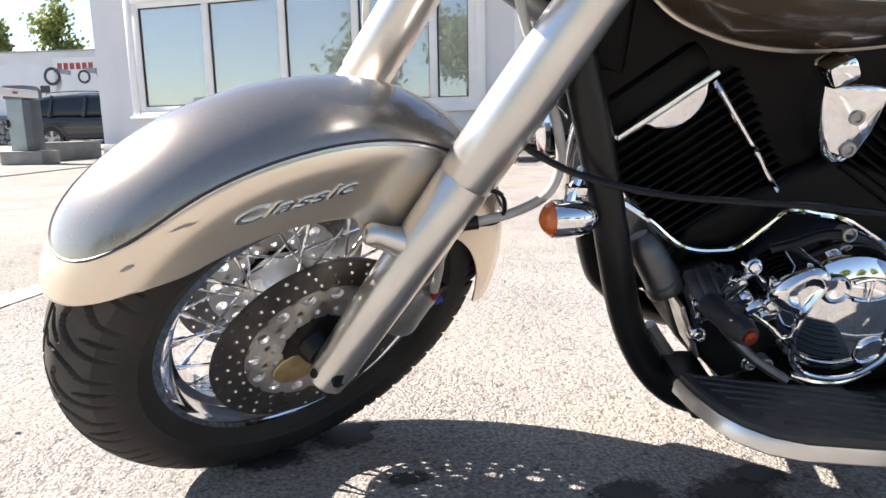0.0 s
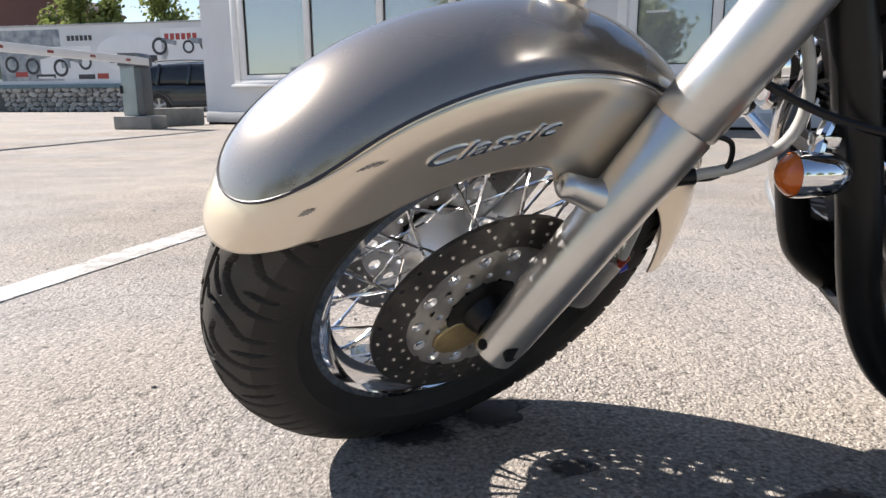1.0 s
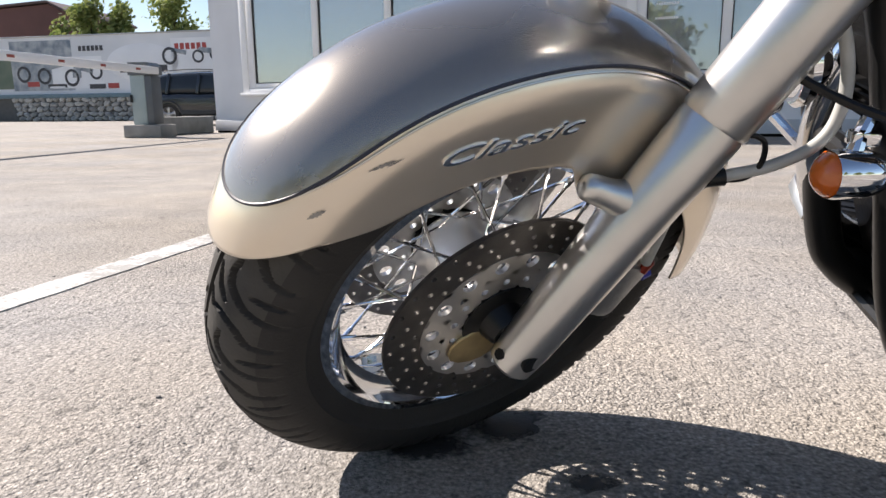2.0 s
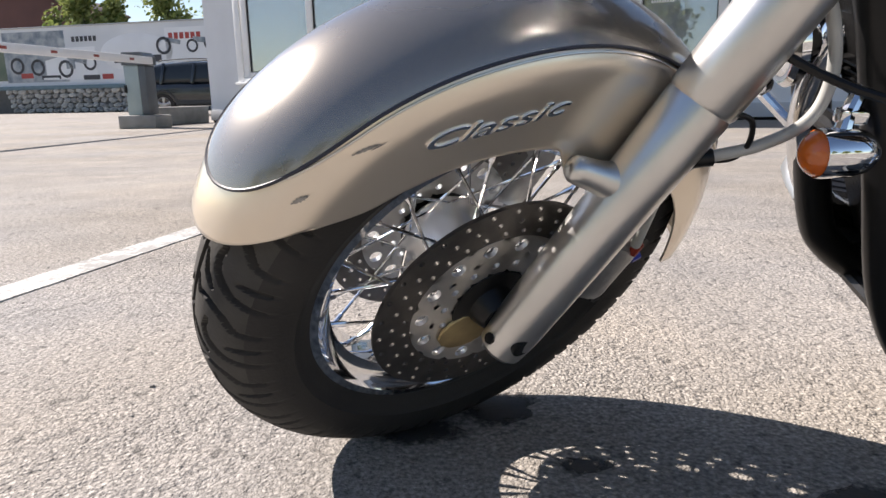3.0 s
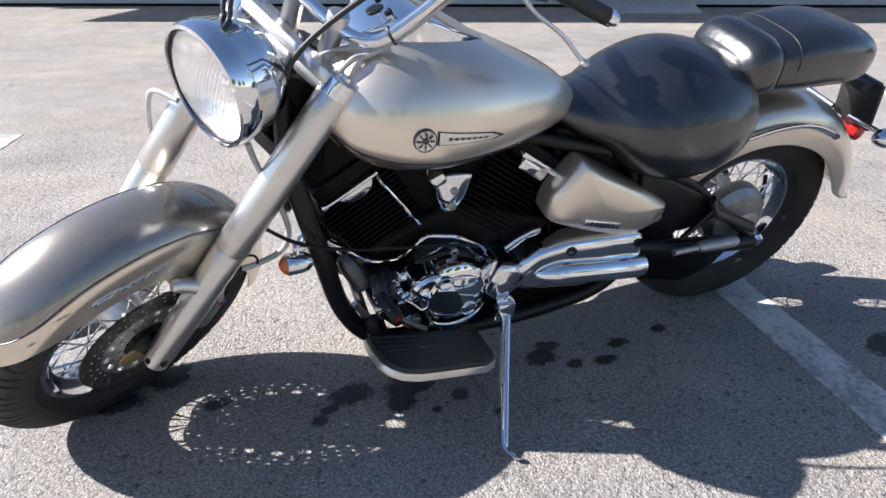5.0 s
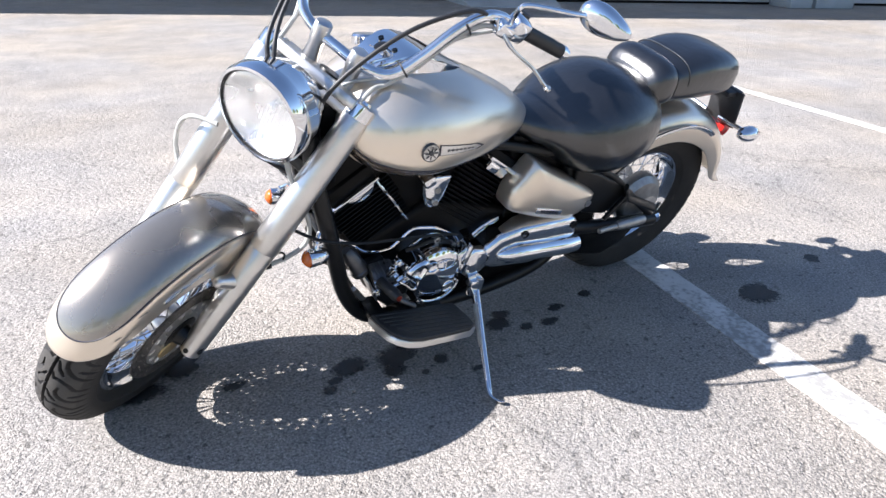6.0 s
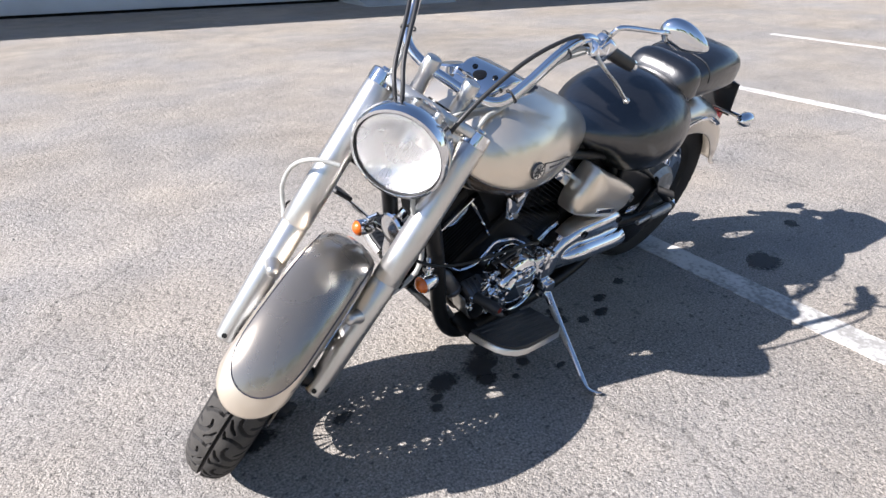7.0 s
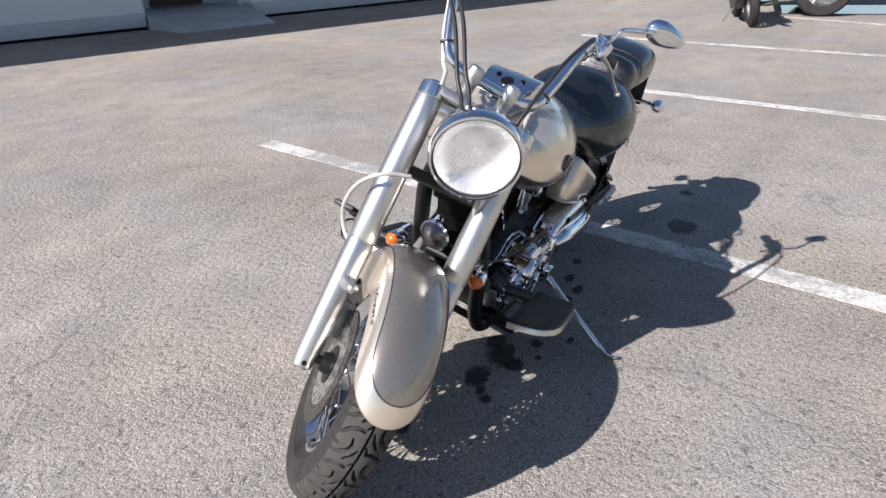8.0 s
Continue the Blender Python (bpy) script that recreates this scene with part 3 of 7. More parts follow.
for x0, x1 in ((21.02, 21.5), (21.58, 22.45)):
    st_ = Shape()
    slab(st_, x0, x1, -0.75, -0.06, 0.0, 0.42, 0.02)
    blk = part("door_step", st_, RAMP)
    blk.matrix_world = WM
    tagged(blk, "pale grey concrete block at the showroom's side door", "concrete block", "door step blocks")
cg = Shape()
for i in range(27):
    slab(cg, 16.3 + i * 0.15, 16.3 + i * 0.15 + 0.075, -0.018, 0.0, 0.3, TOP - 0.05)
for i in range(29):
    slab(cg, 22.5 + i * 0.15, 22.5 + i * 0.15 + 0.075, -0.018, 0.0, 0.3, TOP - 0.05)
ob = part("siding_rib", cg, WALLGREY, building, "vertical ribs of the metal siding")
ob["kind"] = "stuff"
lm = Shape()
for z in (1.93, 2.16):
    for i in range(9):
        slab(lm, 9.72 + i * 0.042, 9.75 + i * 0.042, 0.032, 0.038, z, z + 0.04)
ob = part("notice_bar", lm, WHITE, building, "pale lines of a notice on the window")
ob["kind"] = "stuff"

# ---- kerb block, barrier, car, wall and trees beyond the drive ----
kb = Shape()
box(kb, (0, 0, 0.19), (1.75, 0.42, 0.38), None, 0.03)
k = part("kerb_block", kb, CONCRETE)
k.matrix_world = pose(-7.66, 14.45, 0, 0, 0, 80)
tagged(k, "low grey concrete block beside the showroom", "concrete block")

barrier = empty("barrier_gate", pose(-7.3, 12.6, 0) @ Matrix.Diagonal((1.06, 1.06, 0.885, 1)), "grey barrier post with a raised-stripe white boom", "barrier")
GREENGREY = paint("grey_green_enamel", (0.33, 0.40, 0.40), (0.28, 0.345, 0.35), 3, 0.45, 0.1)
DARKGREY = paint("dark_grey_enamel", (0.10, 0.115, 0.125), (0.08, 0.09, 0.10), 3, 0.45, 0.1)
sh = Shape()
box(sh, (0, 0, 0.14), (0.72, 0.56, 0.28), None, 0.025)
part("base", sh, CONCRETE, barrier, "concrete base")
sh = Shape()
box(sh, (-0.075, 0, 0.80), (0.27, 0.34, 1.04), None, 0.012)
part("cabinet", sh, GREENGREY, barrier)
sh = Shape()
box(sh, (0.125, 0.0, 0.80), (0.13, 0.32, 1.02), None, 0.01)
part("side_panel", sh, DARKGREY, barrier)
sh = Shape()
prism(sh, [(-0.22, 1.32), (0.215, 1.32), (0.215, 1.50), (0.14, 1.58), (-0.20, 1.58), (-0.22, 1.50)], -0.2, 0.2, 0.02)
part("hood", sh, DARKGREY, barrier, "dark hood")
sh = Shape()
box(sh, (-0.20, -0.185, 0.83), (0.05, 0.02, 0.16), None, 0.006)
part("lock_plate", sh, BLACK, barrier)
sh = Shape()
box(sh, (0.30, -3.35, 1.40), (0.05, 6.5, 0.15), None, 0.012)
boom = part("boom", sh, WHITE, barrier, "white boom")
RED_REFLECTOR = paint("red_reflector", (0.35, 0.07, 0.05), None, 20, 0.4)
for i in range(6):
    r = Shape()
    box(r, (0.327, -0.75 - 0.95 * i, 1.40), (0.006, 0.13, 0.045), None, 0.002)
    part("reflector", r, RED_REFLECTOR, boom)


CARBLACK = paint("black_car_paint", (0.018, 0.02, 0.023), (0.022, 0.024, 0.027), 2, 0.25, 0.05, 0.2, coat=0.9)
CARGLASS = paint("dark_car_glass", (0.02, 0.025, 0.03), None, 2, 0.06, 0.02)
CARPLASTIC = paint("grey_car_plastic", (0.035, 0.036, 0.038), None, 20, 0.6)
WHEELALLOY = paint("wheel_alloy", (0.5, 0.5, 0.5), (0.42, 0.42, 0.42), 8, 0.3, 0.05, 0.9)


def car_wheel(parent, x, y, R=0.36, wd=0.23):
    side = 1 if y > 0 else -1
    t = Shape()
    lathe(t, [(-wd / 2, R * 0.66), (-wd / 2, R * 0.93), (-wd / 2 + 0.03, R), (wd / 2 - 0.03, R), (wd / 2, R * 0.93), (wd / 2, R * 0.66)], (x, y, R), (0, 1, 0), 48, loop=True)
    tyre_ = part("wheel", t, RUBBER, parent, "tyre on an alloy rim")
    r = Shape()
    lathe(r, [(-0.09, R * 0.66), (0.10, R * 0.66), (0.11, R * 0.62), (0.06, R * 0.58), (-0.02, R * 0.56), (-0.03, 0.001)], (x, y, R), (0, side, 0), 40)
    for i in range(5):
        a = 2 * math.pi * i / 5 + 0.3
        d = Vector((math.cos(a), 0, math.sin(a)))
        for off in (-0.12, 0.12):
            e = Vector((math.cos(a + off), 0, math.sin(a + off)))
            c = Vector((x, y + side * 0.075, R))
            tube(r, [c + d * R * 0.16, c + e * R * 0.60], [0.026, 0.03], 8)
    lathe(r, [(0.05, R * 0.2), (0.09, R * 0.19), (0.10, 0.001)], (x, y, R), (0, side, 0), 24)
    part("rim", r, WHEELALLOY, tyre_)


def suv(name, m, label):
    """A five-door off-roader, nose towards +x, y to its left, 4.4 m long."""
    car = empty(name, m, label, "car")
    sec = [(-2.12, 0.70, 0.50, 0.98), (-2.08, 0.80, 0.38, 1.02), (-1.6, 0.88, 0.33, 1.04), (0.0, 0.90, 0.30, 1.02), (0.9, 0.90, 0.30, 1.02), (1.6, 0.87, 0.32, 0.96), (2.1, 0.80, 0.36, 0.88), (2.28, 0.66, 0.44, 0.76)]
    sh = Shape()
    rings = []
    for i in range(60):
        x = -2.12 + 4.4 * i / 59
        w, b0, t0 = interp([x], sec)[0]
        ring = []
        for j in range(40):
            a = 2 * math.pi * j / 40
            c, s = math.cos(a), math.sin(a)
            ring.append(Vector((x, w * math.copysign(abs(c) ** 0.28, c), (b0 + t0) / 2 + (t0 - b0) / 2 * math.copysign(abs(s) ** 0.35, s))))
        rings.append(ring)
    loft(sh, rings)
    part("body", sh, CARBLACK, car)
    gh = [(-2.02, 0.74, 0.98, 1.08), (-1.95, 0.74, 0.96, 1.30), (-1.75, 0.72, 0.95, 1.58), (-1.4, 0.70, 0.95, 1.66), (-0.5, 0.70, 0.95, 1.70), (0.35, 0.70, 0.95, 1.66), (0.75, 0.71, 0.95, 1.45), (1.15, 0.74, 0.95, 1.12), (1.3, 0.74, 0.94, 1.0)]
    sh = Shape()
    rings = []
    for i in range(50):
        x = -2.02 + 3.32 * i / 49
        w, b0, t0 = interp([x], gh)[0]
        ring = []
        for j in range(40):
            a = 2 * math.pi * j / 40
            c, s = math.cos(a), math.sin(a)
            z = (b0 + t0) / 2 + (t0 - b0) / 2 * math.copysign(abs(s) ** 0.5, s)
            y = w * (1.15 - 0.22 * max(0, (z - 0.95)) / 0.75) * math.copysign(abs(c) ** 0.35, c)
            ring.append(Vector((x, y, z)))
        rings.append(ring)
    loft(sh, rings)
    part("cabin", sh, CARGLASS, car, "dark glazed cabin")
    rt = Shape()
    loft(rt, [[Vector((x, y * k, z + dz)) for y, z, dz in ((0.62, 0, 0.012), (0.68, -0.05, 0.008), (0.66, -0.09, 0.0), (-0.66, -0.09, 0.0), (-0.68, -0.05, 0.008), (-0.62, 0, 0.012))] for x, z, k in ((-1.8, 1.58, 0.98), (-1.4, 1.67, 1), (-0.5, 1.71, 1), (0.3, 1.68, 1), (0.45, 1.63, 0.98))])
    part("roof", rt, CARBLACK, car)
    for s in (1, -1):
        for x in (-1.35, -0.35, 0.6):
            p = Shape()
            box(p, (x, 0.775 * s, 1.33), (0.09, 0.05, 0.66), Matrix.Rotation(radians(12 * s), 4, "X") @ Matrix.Rotation(radians(-12 if x > 0 else 8), 4, "Y"), 0.01)
            part("pillar", p, CARBLACK, car)
        r = Shape()
        tube(r, smooth_path([(-1.5, 0.60 * s, 1.68), (-1.4, 0.60 * s, 1.735), (-0.5, 0.60 * s, 1.775), (0.2, 0.60 * s, 1.745), (0.3, 0.60 * s, 1.69)], 5), 0.017, 8)
        part("roof_rail", r, CARPLASTIC, car)
        l = Shape()
        box(l, (-2.03, 0.73 * s, 0.98), (0.16, 0.16, 0.26), None, 0.04)
        part("tail_lamp", l, RED, car)
        for x in (-1.35, 1.35):
            ar = Shape()
            tube(ar, [(x + 0.43 * math.cos(a), 0.885 * s, 0.36 + 0.43 * math.sin(a)) for a in [math.pi * i / 16 for i in range(17)]], 0.035, 8)
            part("wheel_arch", ar, CARPLASTIC, car)
            car_wheel(car, x, 0.80 * s)
        ds = Shape()
        box(ds, (0, 0.905 * s, 0.42), (1.9, 0.02, 0.14), None, 0.008)
        part("sill", ds, CARPLASTIC, car)
        for x in (-0.85, 0.1):
            h = Shape()
            box(h, (x, 0.915 * s, 0.86), (0.18, 0.03, 0.03), None, 0.01)
            part("door_handle", h, CARBLACK, car)
    bp_ = Shape()
    box(bp_, (-2.1, 0, 0.52), (0.12, 1.6, 0.28), None, 0.05)
    part("bumper", bp_, CARPLASTIC, car)
    return car


suv("suv", pose(-11.3, 24.1, 0, 0, 0, 4) @ Matrix.Scale(1.1, 4), "black off-road car parked behind the showroom corner")
suv("suv", pose(12.1, -0.15, 0, 0, 0, -80) @ Matrix.Scale(1.1, 4), "dark off-road car parked across the lot")


def scooter(m):
    """A small parked motorcycle, only its lower half comes into view."""
    s = empty("parked_motorcycle", m, "black motorcycle parked in the next bays", "motorcycle", "motorcycles")
    for x in (-0.62, 0.68):
        t = Shape()
        lathe(t, [(-0.05, 0.20), (-0.065, 0.25), (-0.04, 0.30), (0, 0.31), (0.04, 0.30), (0.065, 0.25), (0.05, 0.20)], (x, 0, 0.31), (0, 1, 0), 40, loop=True)
        w = part("wheel", t, RUBBER, s)
        r = Shape()
        lathe(r, [(-0.03, 0.205), (0.03, 0.205), (0.03, 0.18), (-0.03, 0.18)], (x, 0, 0.31), (0, 1, 0), 32, loop=True)
        for i in range(5):
            a = 2 * math.pi * i / 5
            tube(r, [(x, 0, 0.31), (x + 0.19 * math.cos(a), 0, 0.31 + 0.19 * math.sin(a))], 0.015, 8)
        part("rim", r, CAST, w)
    b = Shape()
    prism(b, [(-0.5, 0.36), (-0.2, 0.22), (0.25, 0.2), (0.42, 0.4), (0.35, 0.68), (0.0, 0.75), (-0.45, 0.72)], -0.16, 0.16, 0.05)
    part("body", b, BLACK, s)
    f = Shape()
    tube(f, [(0.68, 0.09, 0.31), (0.45, 0.09, 0.95)], 0.028, 12)
    tube(f, [(0.68, -0.09, 0.31), (0.45, -0.09, 0.95)], 0.028, 12)
    part("fork", f, BLACK, s)
    st_ = cushion_shape([(-0.9, 0.1, 0.70, 0.85), (-0.5, 0.15, 0.66, 0.82), (0.0, 0.12, 0.68, 0.78)])
    part("seat", st_, LEATHER, s)
    tk_ = cushion_shape([(0.0, 0.1, 0.70, 0.85), (0.2, 0.16, 0.70, 0.95), (0.42, 0.1, 0.75, 0.9)])
    part("fuel_tank", tk_, BLACK, s)
    e = Shape()
    tube(e, smooth_path([(0.3, -0.15, 0.45), (0.1, -0.2, 0.25), (-0.3, -0.22, 0.25), (-0.9, -0.24, 0.32)], 5), 0.04, 14)
    part("exhaust", e, CHROME, s)
    sd = Shape()
    tube(sd, [(0.0, 0.12, 0.25), (0.05, 0.3, 0.02)], 0.012, 8)
    part("side_stand", sd, CHROME, s)
    hb_ = Shape()
    tube(hb_, smooth_path([(0.25, 0.36, 1.02), (0.38, 0.2, 1.02), (0.45, 0, 0.97), (0.38, -0.2, 1.02), (0.25, -0.36, 1.02)], 5), 0.012, 8)
    part("handlebar", hb_, CHROME, s)
    return s


def cushion_shape(table):
    sh = Shape()
    rings = []
    for i in range(25):
        x = table[0][0] + (table[-1][0] - table[0][0]) * (1 - math.cos(math.pi * i / 24)) / 2
        w, b0, t0 = interp([x], table)[0]
        rings.append([Vector((x, w * math.copysign(abs(math.cos(a)) ** 0.7, math.cos(a)), (b0 + t0) / 2 + (t0 - b0) / 2 * math.copysign(abs(math.sin(a)) ** 0.7, math.sin(a)))) for a in [2 * math.pi * j / 24 for j in range(24)]])
    return loft(sh, rings)


scooter(pose(9.99, 2.03, 0.0, 0, 0, 20) @ Matrix.Rotation(radians(-9), 4, "X"))

# stone wall with the printed banner above it
BW = Matrix.Scale(1.2, 4) @ Matrix.Translation((-40.0, 33.2, 0)) @ Matrix.Rotation(radians(-5.5), 4, "Z")
stone_wall = empty("stone_wall", BW, "low rubble stone wall with a blue rail", "wall", kind="structure")
STONE = paint("rubble_stone", (0.52, 0.50, 0.46), (0.32, 0.31, 0.285), 3, 0.85, 0.08, bump=0.7, bump_scale=20, per_object=0.3)
MORTAR = paint("mortar", (0.13, 0.125, 0.115), None, 6, 0.9, bump=0.4, bump_scale=30)
sh = Shape()
slab(sh, 0, 34, 0.06, 0.6, 0, 1.13)
part("core", sh, MORTAR, stone_wall)
rnd = random.Random(4)
stone_meshes = []
for k in range(7):
    bm = bmesh.new()
    bmesh.ops.create_icosphere(bm, subdivisions=1, radius=0.5)
    for v in bm.verts:
        v.co = Vector((v.co.x * rnd.uniform(0.85, 1.15), v.co.y * 0.55, v.co.z * rnd.uniform(0.8, 1.1)))
    me = bpy.data.meshes.new("stone")
    bm.to_mesh(me)
    bm.free()
    me.materials.append(STONE)
    stone_meshes.append(me)
z = 0.12
while z < 1.1:
    h = 0.27
    x = 14.0 + rnd.uniform(0, 0.3)
    while x < 26.5:
        w = rnd.uniform(0.28, 0.55)
        ob = new("stone", rnd.choice(stone_meshes))
        ob.parent = stone_wall
        ob.matrix_local = pose(x + w / 2, 0.03 + rnd.uniform(-0.02, 0.03), z + rnd.uniform(-0.03, 0.03), 0, rnd.uniform(-25, 25), rnd.uniform(-10, 10)) @ Matrix.Diagonal((w * 1.05, 0.5, h * rnd.uniform(0.95, 1.25), 1))
        x += w
    z += 0.235
cp = Shape()
slab(cp, 0, 34, -0.08, 0.6, 1.13, 1.32, 0.02)
part("coping_rail", cp, paint("blue_grey_rail", (0.12, 0.20, 0.24), (0.10, 0.16, 0.19), 4, 0.5), stone_wall, "blue-grey painted rail")

banner = empty("banner", BW, "long printed advertising banner on a fence above the stone wall", "banner")
BASE = paint("banner_grey", (0.74, 0.75, 0.76), (0.60, 0.62, 0.64), 0.35, 0.55, 0.1)
sh = Shape()
slab(sh, 0, 34, 0.2, 0.24, 1.32, 4.05)
part("sheet", sh, BASE, banner)


def patch(name, x, z, w, h, material, round_=False, d=0.19):
    sh = Shape()
    if round_:
        prism(sh, [(x + w / 2 * math.cos(a), z + h / 2 * math.sin(a)) for a in [2 * math.pi * i / 40 for i in range(40)]], 0.2, d, 0.002)
    else:
        slab(sh, x - w / 2, x + w / 2, d, 0.2, z - h / 2, z + h / 2)
    return part(name, sh, material, banner)


BK, RD, WH = paint("print_black", (0.03, 0.03, 0.035), (0.05, 0.05, 0.06), 1, 0.5), paint("print_red", (0.42, 0.06, 0.05), None, 1, 0.5), paint("print_white", (0.80, 0.81, 0.82), (0.72, 0.73, 0.74), 0.8, 0.5)
DK, GN = paint("print_photo_dark", (0.14, 0.18, 0.22), (0.44, 0.46, 0.47), 2.4, 0.5, detail=9), paint("print_green", (0.08, 0.12, 0.08), (0.14, 0.17, 0.12), 1.4, 0.5)
patch("photo", 15.9, 2.7, 3.6, 2.4, DK)
patch("photo", 13.6, 2.3, 1.0, 1.4, GN, d=0.187)
patch("panel", 17.9, 2.35, 2.9, 1.5, WH, d=0.186)
patch("panel", 21.6, 2.75, 3.9, 1.75, WH, True, 0.186)
patch("panel", 24.9, 3.05, 3.4, 1.5, WH, d=0.186)
for x, z, r in ((17.6, 2.1, 0.42), (19.0, 2.35, 0.36), (16.0, 2.2, 0.4), (23.1, 3.0, 0.4), (24.6, 2.95, 0.3), (25.5, 3.05, 0.3), (14.8, 2.3, 0.4)):
    sh = Shape()
    lathe(sh, [(0.178, r), (0.172, r), (0.172, r * 0.68), (0.178, r * 0.68)], (x, 0, z), (0, 1, 0), 30, loop=True)
    part("printed_wheel", sh, BK, banner)
for x, z, w, h, t in ((18.3, 2.55, 1.1, 0.3, 0.25), (16.6, 2.7, 1.1, 0.32, -0.2), (23.6, 3.2, 0.8, 0.2, 0.2), (25.1, 3.2, 0.9, 0.24, 0.1), (17.9, 2.3, 0.5, 0.4, 0.0)):
    sh = Shape()
    box(sh, (x, 0.176, z), (w, 0.008, h), Matrix.Rotation(t, 4, "Y"), 0.003)
    part("printed_body", sh, DK, banner)
for i in range(6):
    patch("name_bar", 18.2 + i * 0.24, 3.47, 0.16, 0.24, BK, d=0.18)
    patch("name_bar", 23.5 + i * 0.29, 3.42, 0.21, 0.28, RD, d=0.18)
for x, w in ((20.6, 0.5), (21.3, 0.2), (21.9, 0.2), (22.7, 0.45)):
    patch("name_bar", x, 2.45, w, 0.32, BK, d=0.178)
patch("strip", 15.3, 1.82, 0.7, 0.24, RD, d=0.178)
patch("strip", 16.7, 1.72, 1.1, 0.18, BK, d=0.178)
patch("strip", 16.7, 1.66, 0.9, 0.08, WH, d=0.176)
patch("strip", 19.0, 1.67, 0.9, 0.22, BK, d=0.178)
patch("strip", 19.9, 1.69, 0.6, 0.24, RD, d=0.178)
tr_ = Shape()
slab(tr_, 0, 34, 0.15, 0.28, 4.05, 4.12, 0.01)
part("top_rail", tr_, CAST, banner)

# brown-roofed hall behind the fence
house = empty("brown_hall", pose(-40.4, 57.6, 0) @ Matrix.Scale(1.2, 4), "hall with a reddish brown gable behind the fence", "building")
BRN = paint("red_brown_cladding", (0.15, 0.065, 0.05), (0.12, 0.055, 0.045), 0.6, 0.7, 0.1)
sh = Shape()
prism(sh, [(0, 0), (0, 7.4), (-1.7, 8.25), (-12.0, 7.6), (-12.0, 0)], 8.0, 0.0, 0.02)
part("wall", sh, BRN, house)
sh = Shape()
prism(sh, [(0.2, 7.35), (-1.7, 8.33), (-12.2, 7.68), (-12.2, 7.85), (-1.7, 8.5), (0.3, 7.5)], 8.2, -0.2, 0.01)
part("roof", sh, paint("brown_roof", (0.09, 0.055, 0.05), None, 1, 0.6), house)

BARK = paint("bark", (0.10, 0.075, 0.055), (0.06, 0.045, 0.035), 8, 0.9, bump=0.8, bump_scale=30)


def leaf_material(name, a, b_):
    m = bpy.data.materials.new(name)
    m.use_nodes = True
    N, L = m.node_tree.nodes, m.node_tree.links
    p = N["Principled BSDF"]
    geo = N.new("ShaderNodeNewGeometry")
    mix = N.new("ShaderNodeMix")
    mix.data_type = "RGBA"
    mix.inputs["A"].default_value, mix.inputs["B"].default_value = (*a, 1), (*b_, 1)
    L.new(geo.outputs["Random Per Island"], mix.inputs["Factor"])
    L.new(mix.outputs["Result"], p.inputs["Base Color"])
    p.inputs["Roughness"].default_value = 0.6
    p.inputs["Subsurface Weight"].default_value = 0.0
    p.inputs["Transmission Weight"].default_value = 0.0
    tl_ = N.new("ShaderNodeBsdfTranslucent")
    L.new(mix.outputs["Result"], tl_.inputs["Color"])
    ms = N.new("ShaderNodeMixShader")
    ms.inputs[0].default_value = 0.35
    L.new(p.outputs[0], ms.inputs[1])
    L.new(tl_.outputs[0], ms.inputs[2])
    L.new(ms.outputs[0], N["Material Output"].inputs["Surface"])
    return m


LEAF = leaf_material("green_leaf", (0.11, 0.16, 0.04), (0.28, 0.31, 0.10))


def tree(m, height, spread, seed, leaves=2600, size=0.16, label="leafy green tree behind the fence"):
    rnd = random.Random(seed)
    t = empty("tree", m, label, "tree", "trees")
    tr = Shape()
    top = Vector((rnd.uniform(-0.3, 0.3), rnd.uniform(-0.3, 0.3), height * 0.86))
    tube(tr, smooth_path([(0, 0, 0), (rnd.uniform(-0.1, 0.1), 0, height * 0.3), (top.x * 0.5, top.y * 0.5, height * 0.6), top], 5), [0.16 * (1 - 0.85 * i / 15) * height / 7 for i in range(16)], 10)
    tips = []
    for i in range(16):
        h = height * rnd.uniform(0.32, 0.82)
        a = rnd.uniform(0, 6.283)
        r = spread * rnd.uniform(0.45, 1.0) * (1.15 - 0.75 * (h / height) ** 2)
        s = Vector((top.x * 0.6 * h / height, top.y * 0.6 * h / height, h))
        e = s + Vector((r * math.cos(a), r * math.sin(a), height * rnd.uniform(0.08, 0.24)))
        tube(tr, smooth_path([s, s + (e - s) * 0.5 + Vector((0, 0, 0.1)), e], 4), [0.05 * (1 - 0.8 * k / 8) for k in range(9)], 6)
        tips += [e, s + (e - s) * 0.65]
    tips += [top, top - Vector((0, 0, height * 0.1))]
    part("trunk", tr, BARK, t)
    cr = Shape()
    verts, faces = [], []
    for i in range(leaves):
        c = rnd.choice(tips)
        q = c + Vector((rnd.gauss(0, 1), rnd.gauss(0, 1), rnd.gauss(0, 0.8))) * spread * 0.22
        n = Vector((rnd.gauss(0, 1), rnd.gauss(0, 1), rnd.gauss(0, 1))).normalized()
        u = n.orthogonal().normalized() * size * rnd.uniform(0.6, 1.3)
        w = n.cross(u) * 0.55
        o = len(verts)
        verts += [q - u, q + w, q + u, q - w]
        faces.append((o, o + 1, o + 2, o + 3))
    cr.add(verts, faces)
    ob = part("crown", cr, LEAF, t)
    return t


tree(pose(-34.8, 48.0, 0), 7.9, 0.95, 1, 700, 0.2)
tree(pose(-32.5, 48.0, 0), 8.4, 1.5, 2, 2600, 0.19)
tree(pose(-30.0, 48.6, 0), 8.2, 1.3, 3, 2600, 0.19)
tree(pose(-25.4, 48.0, 0), 8.9, 1.9, 4, 2600, 0.19)
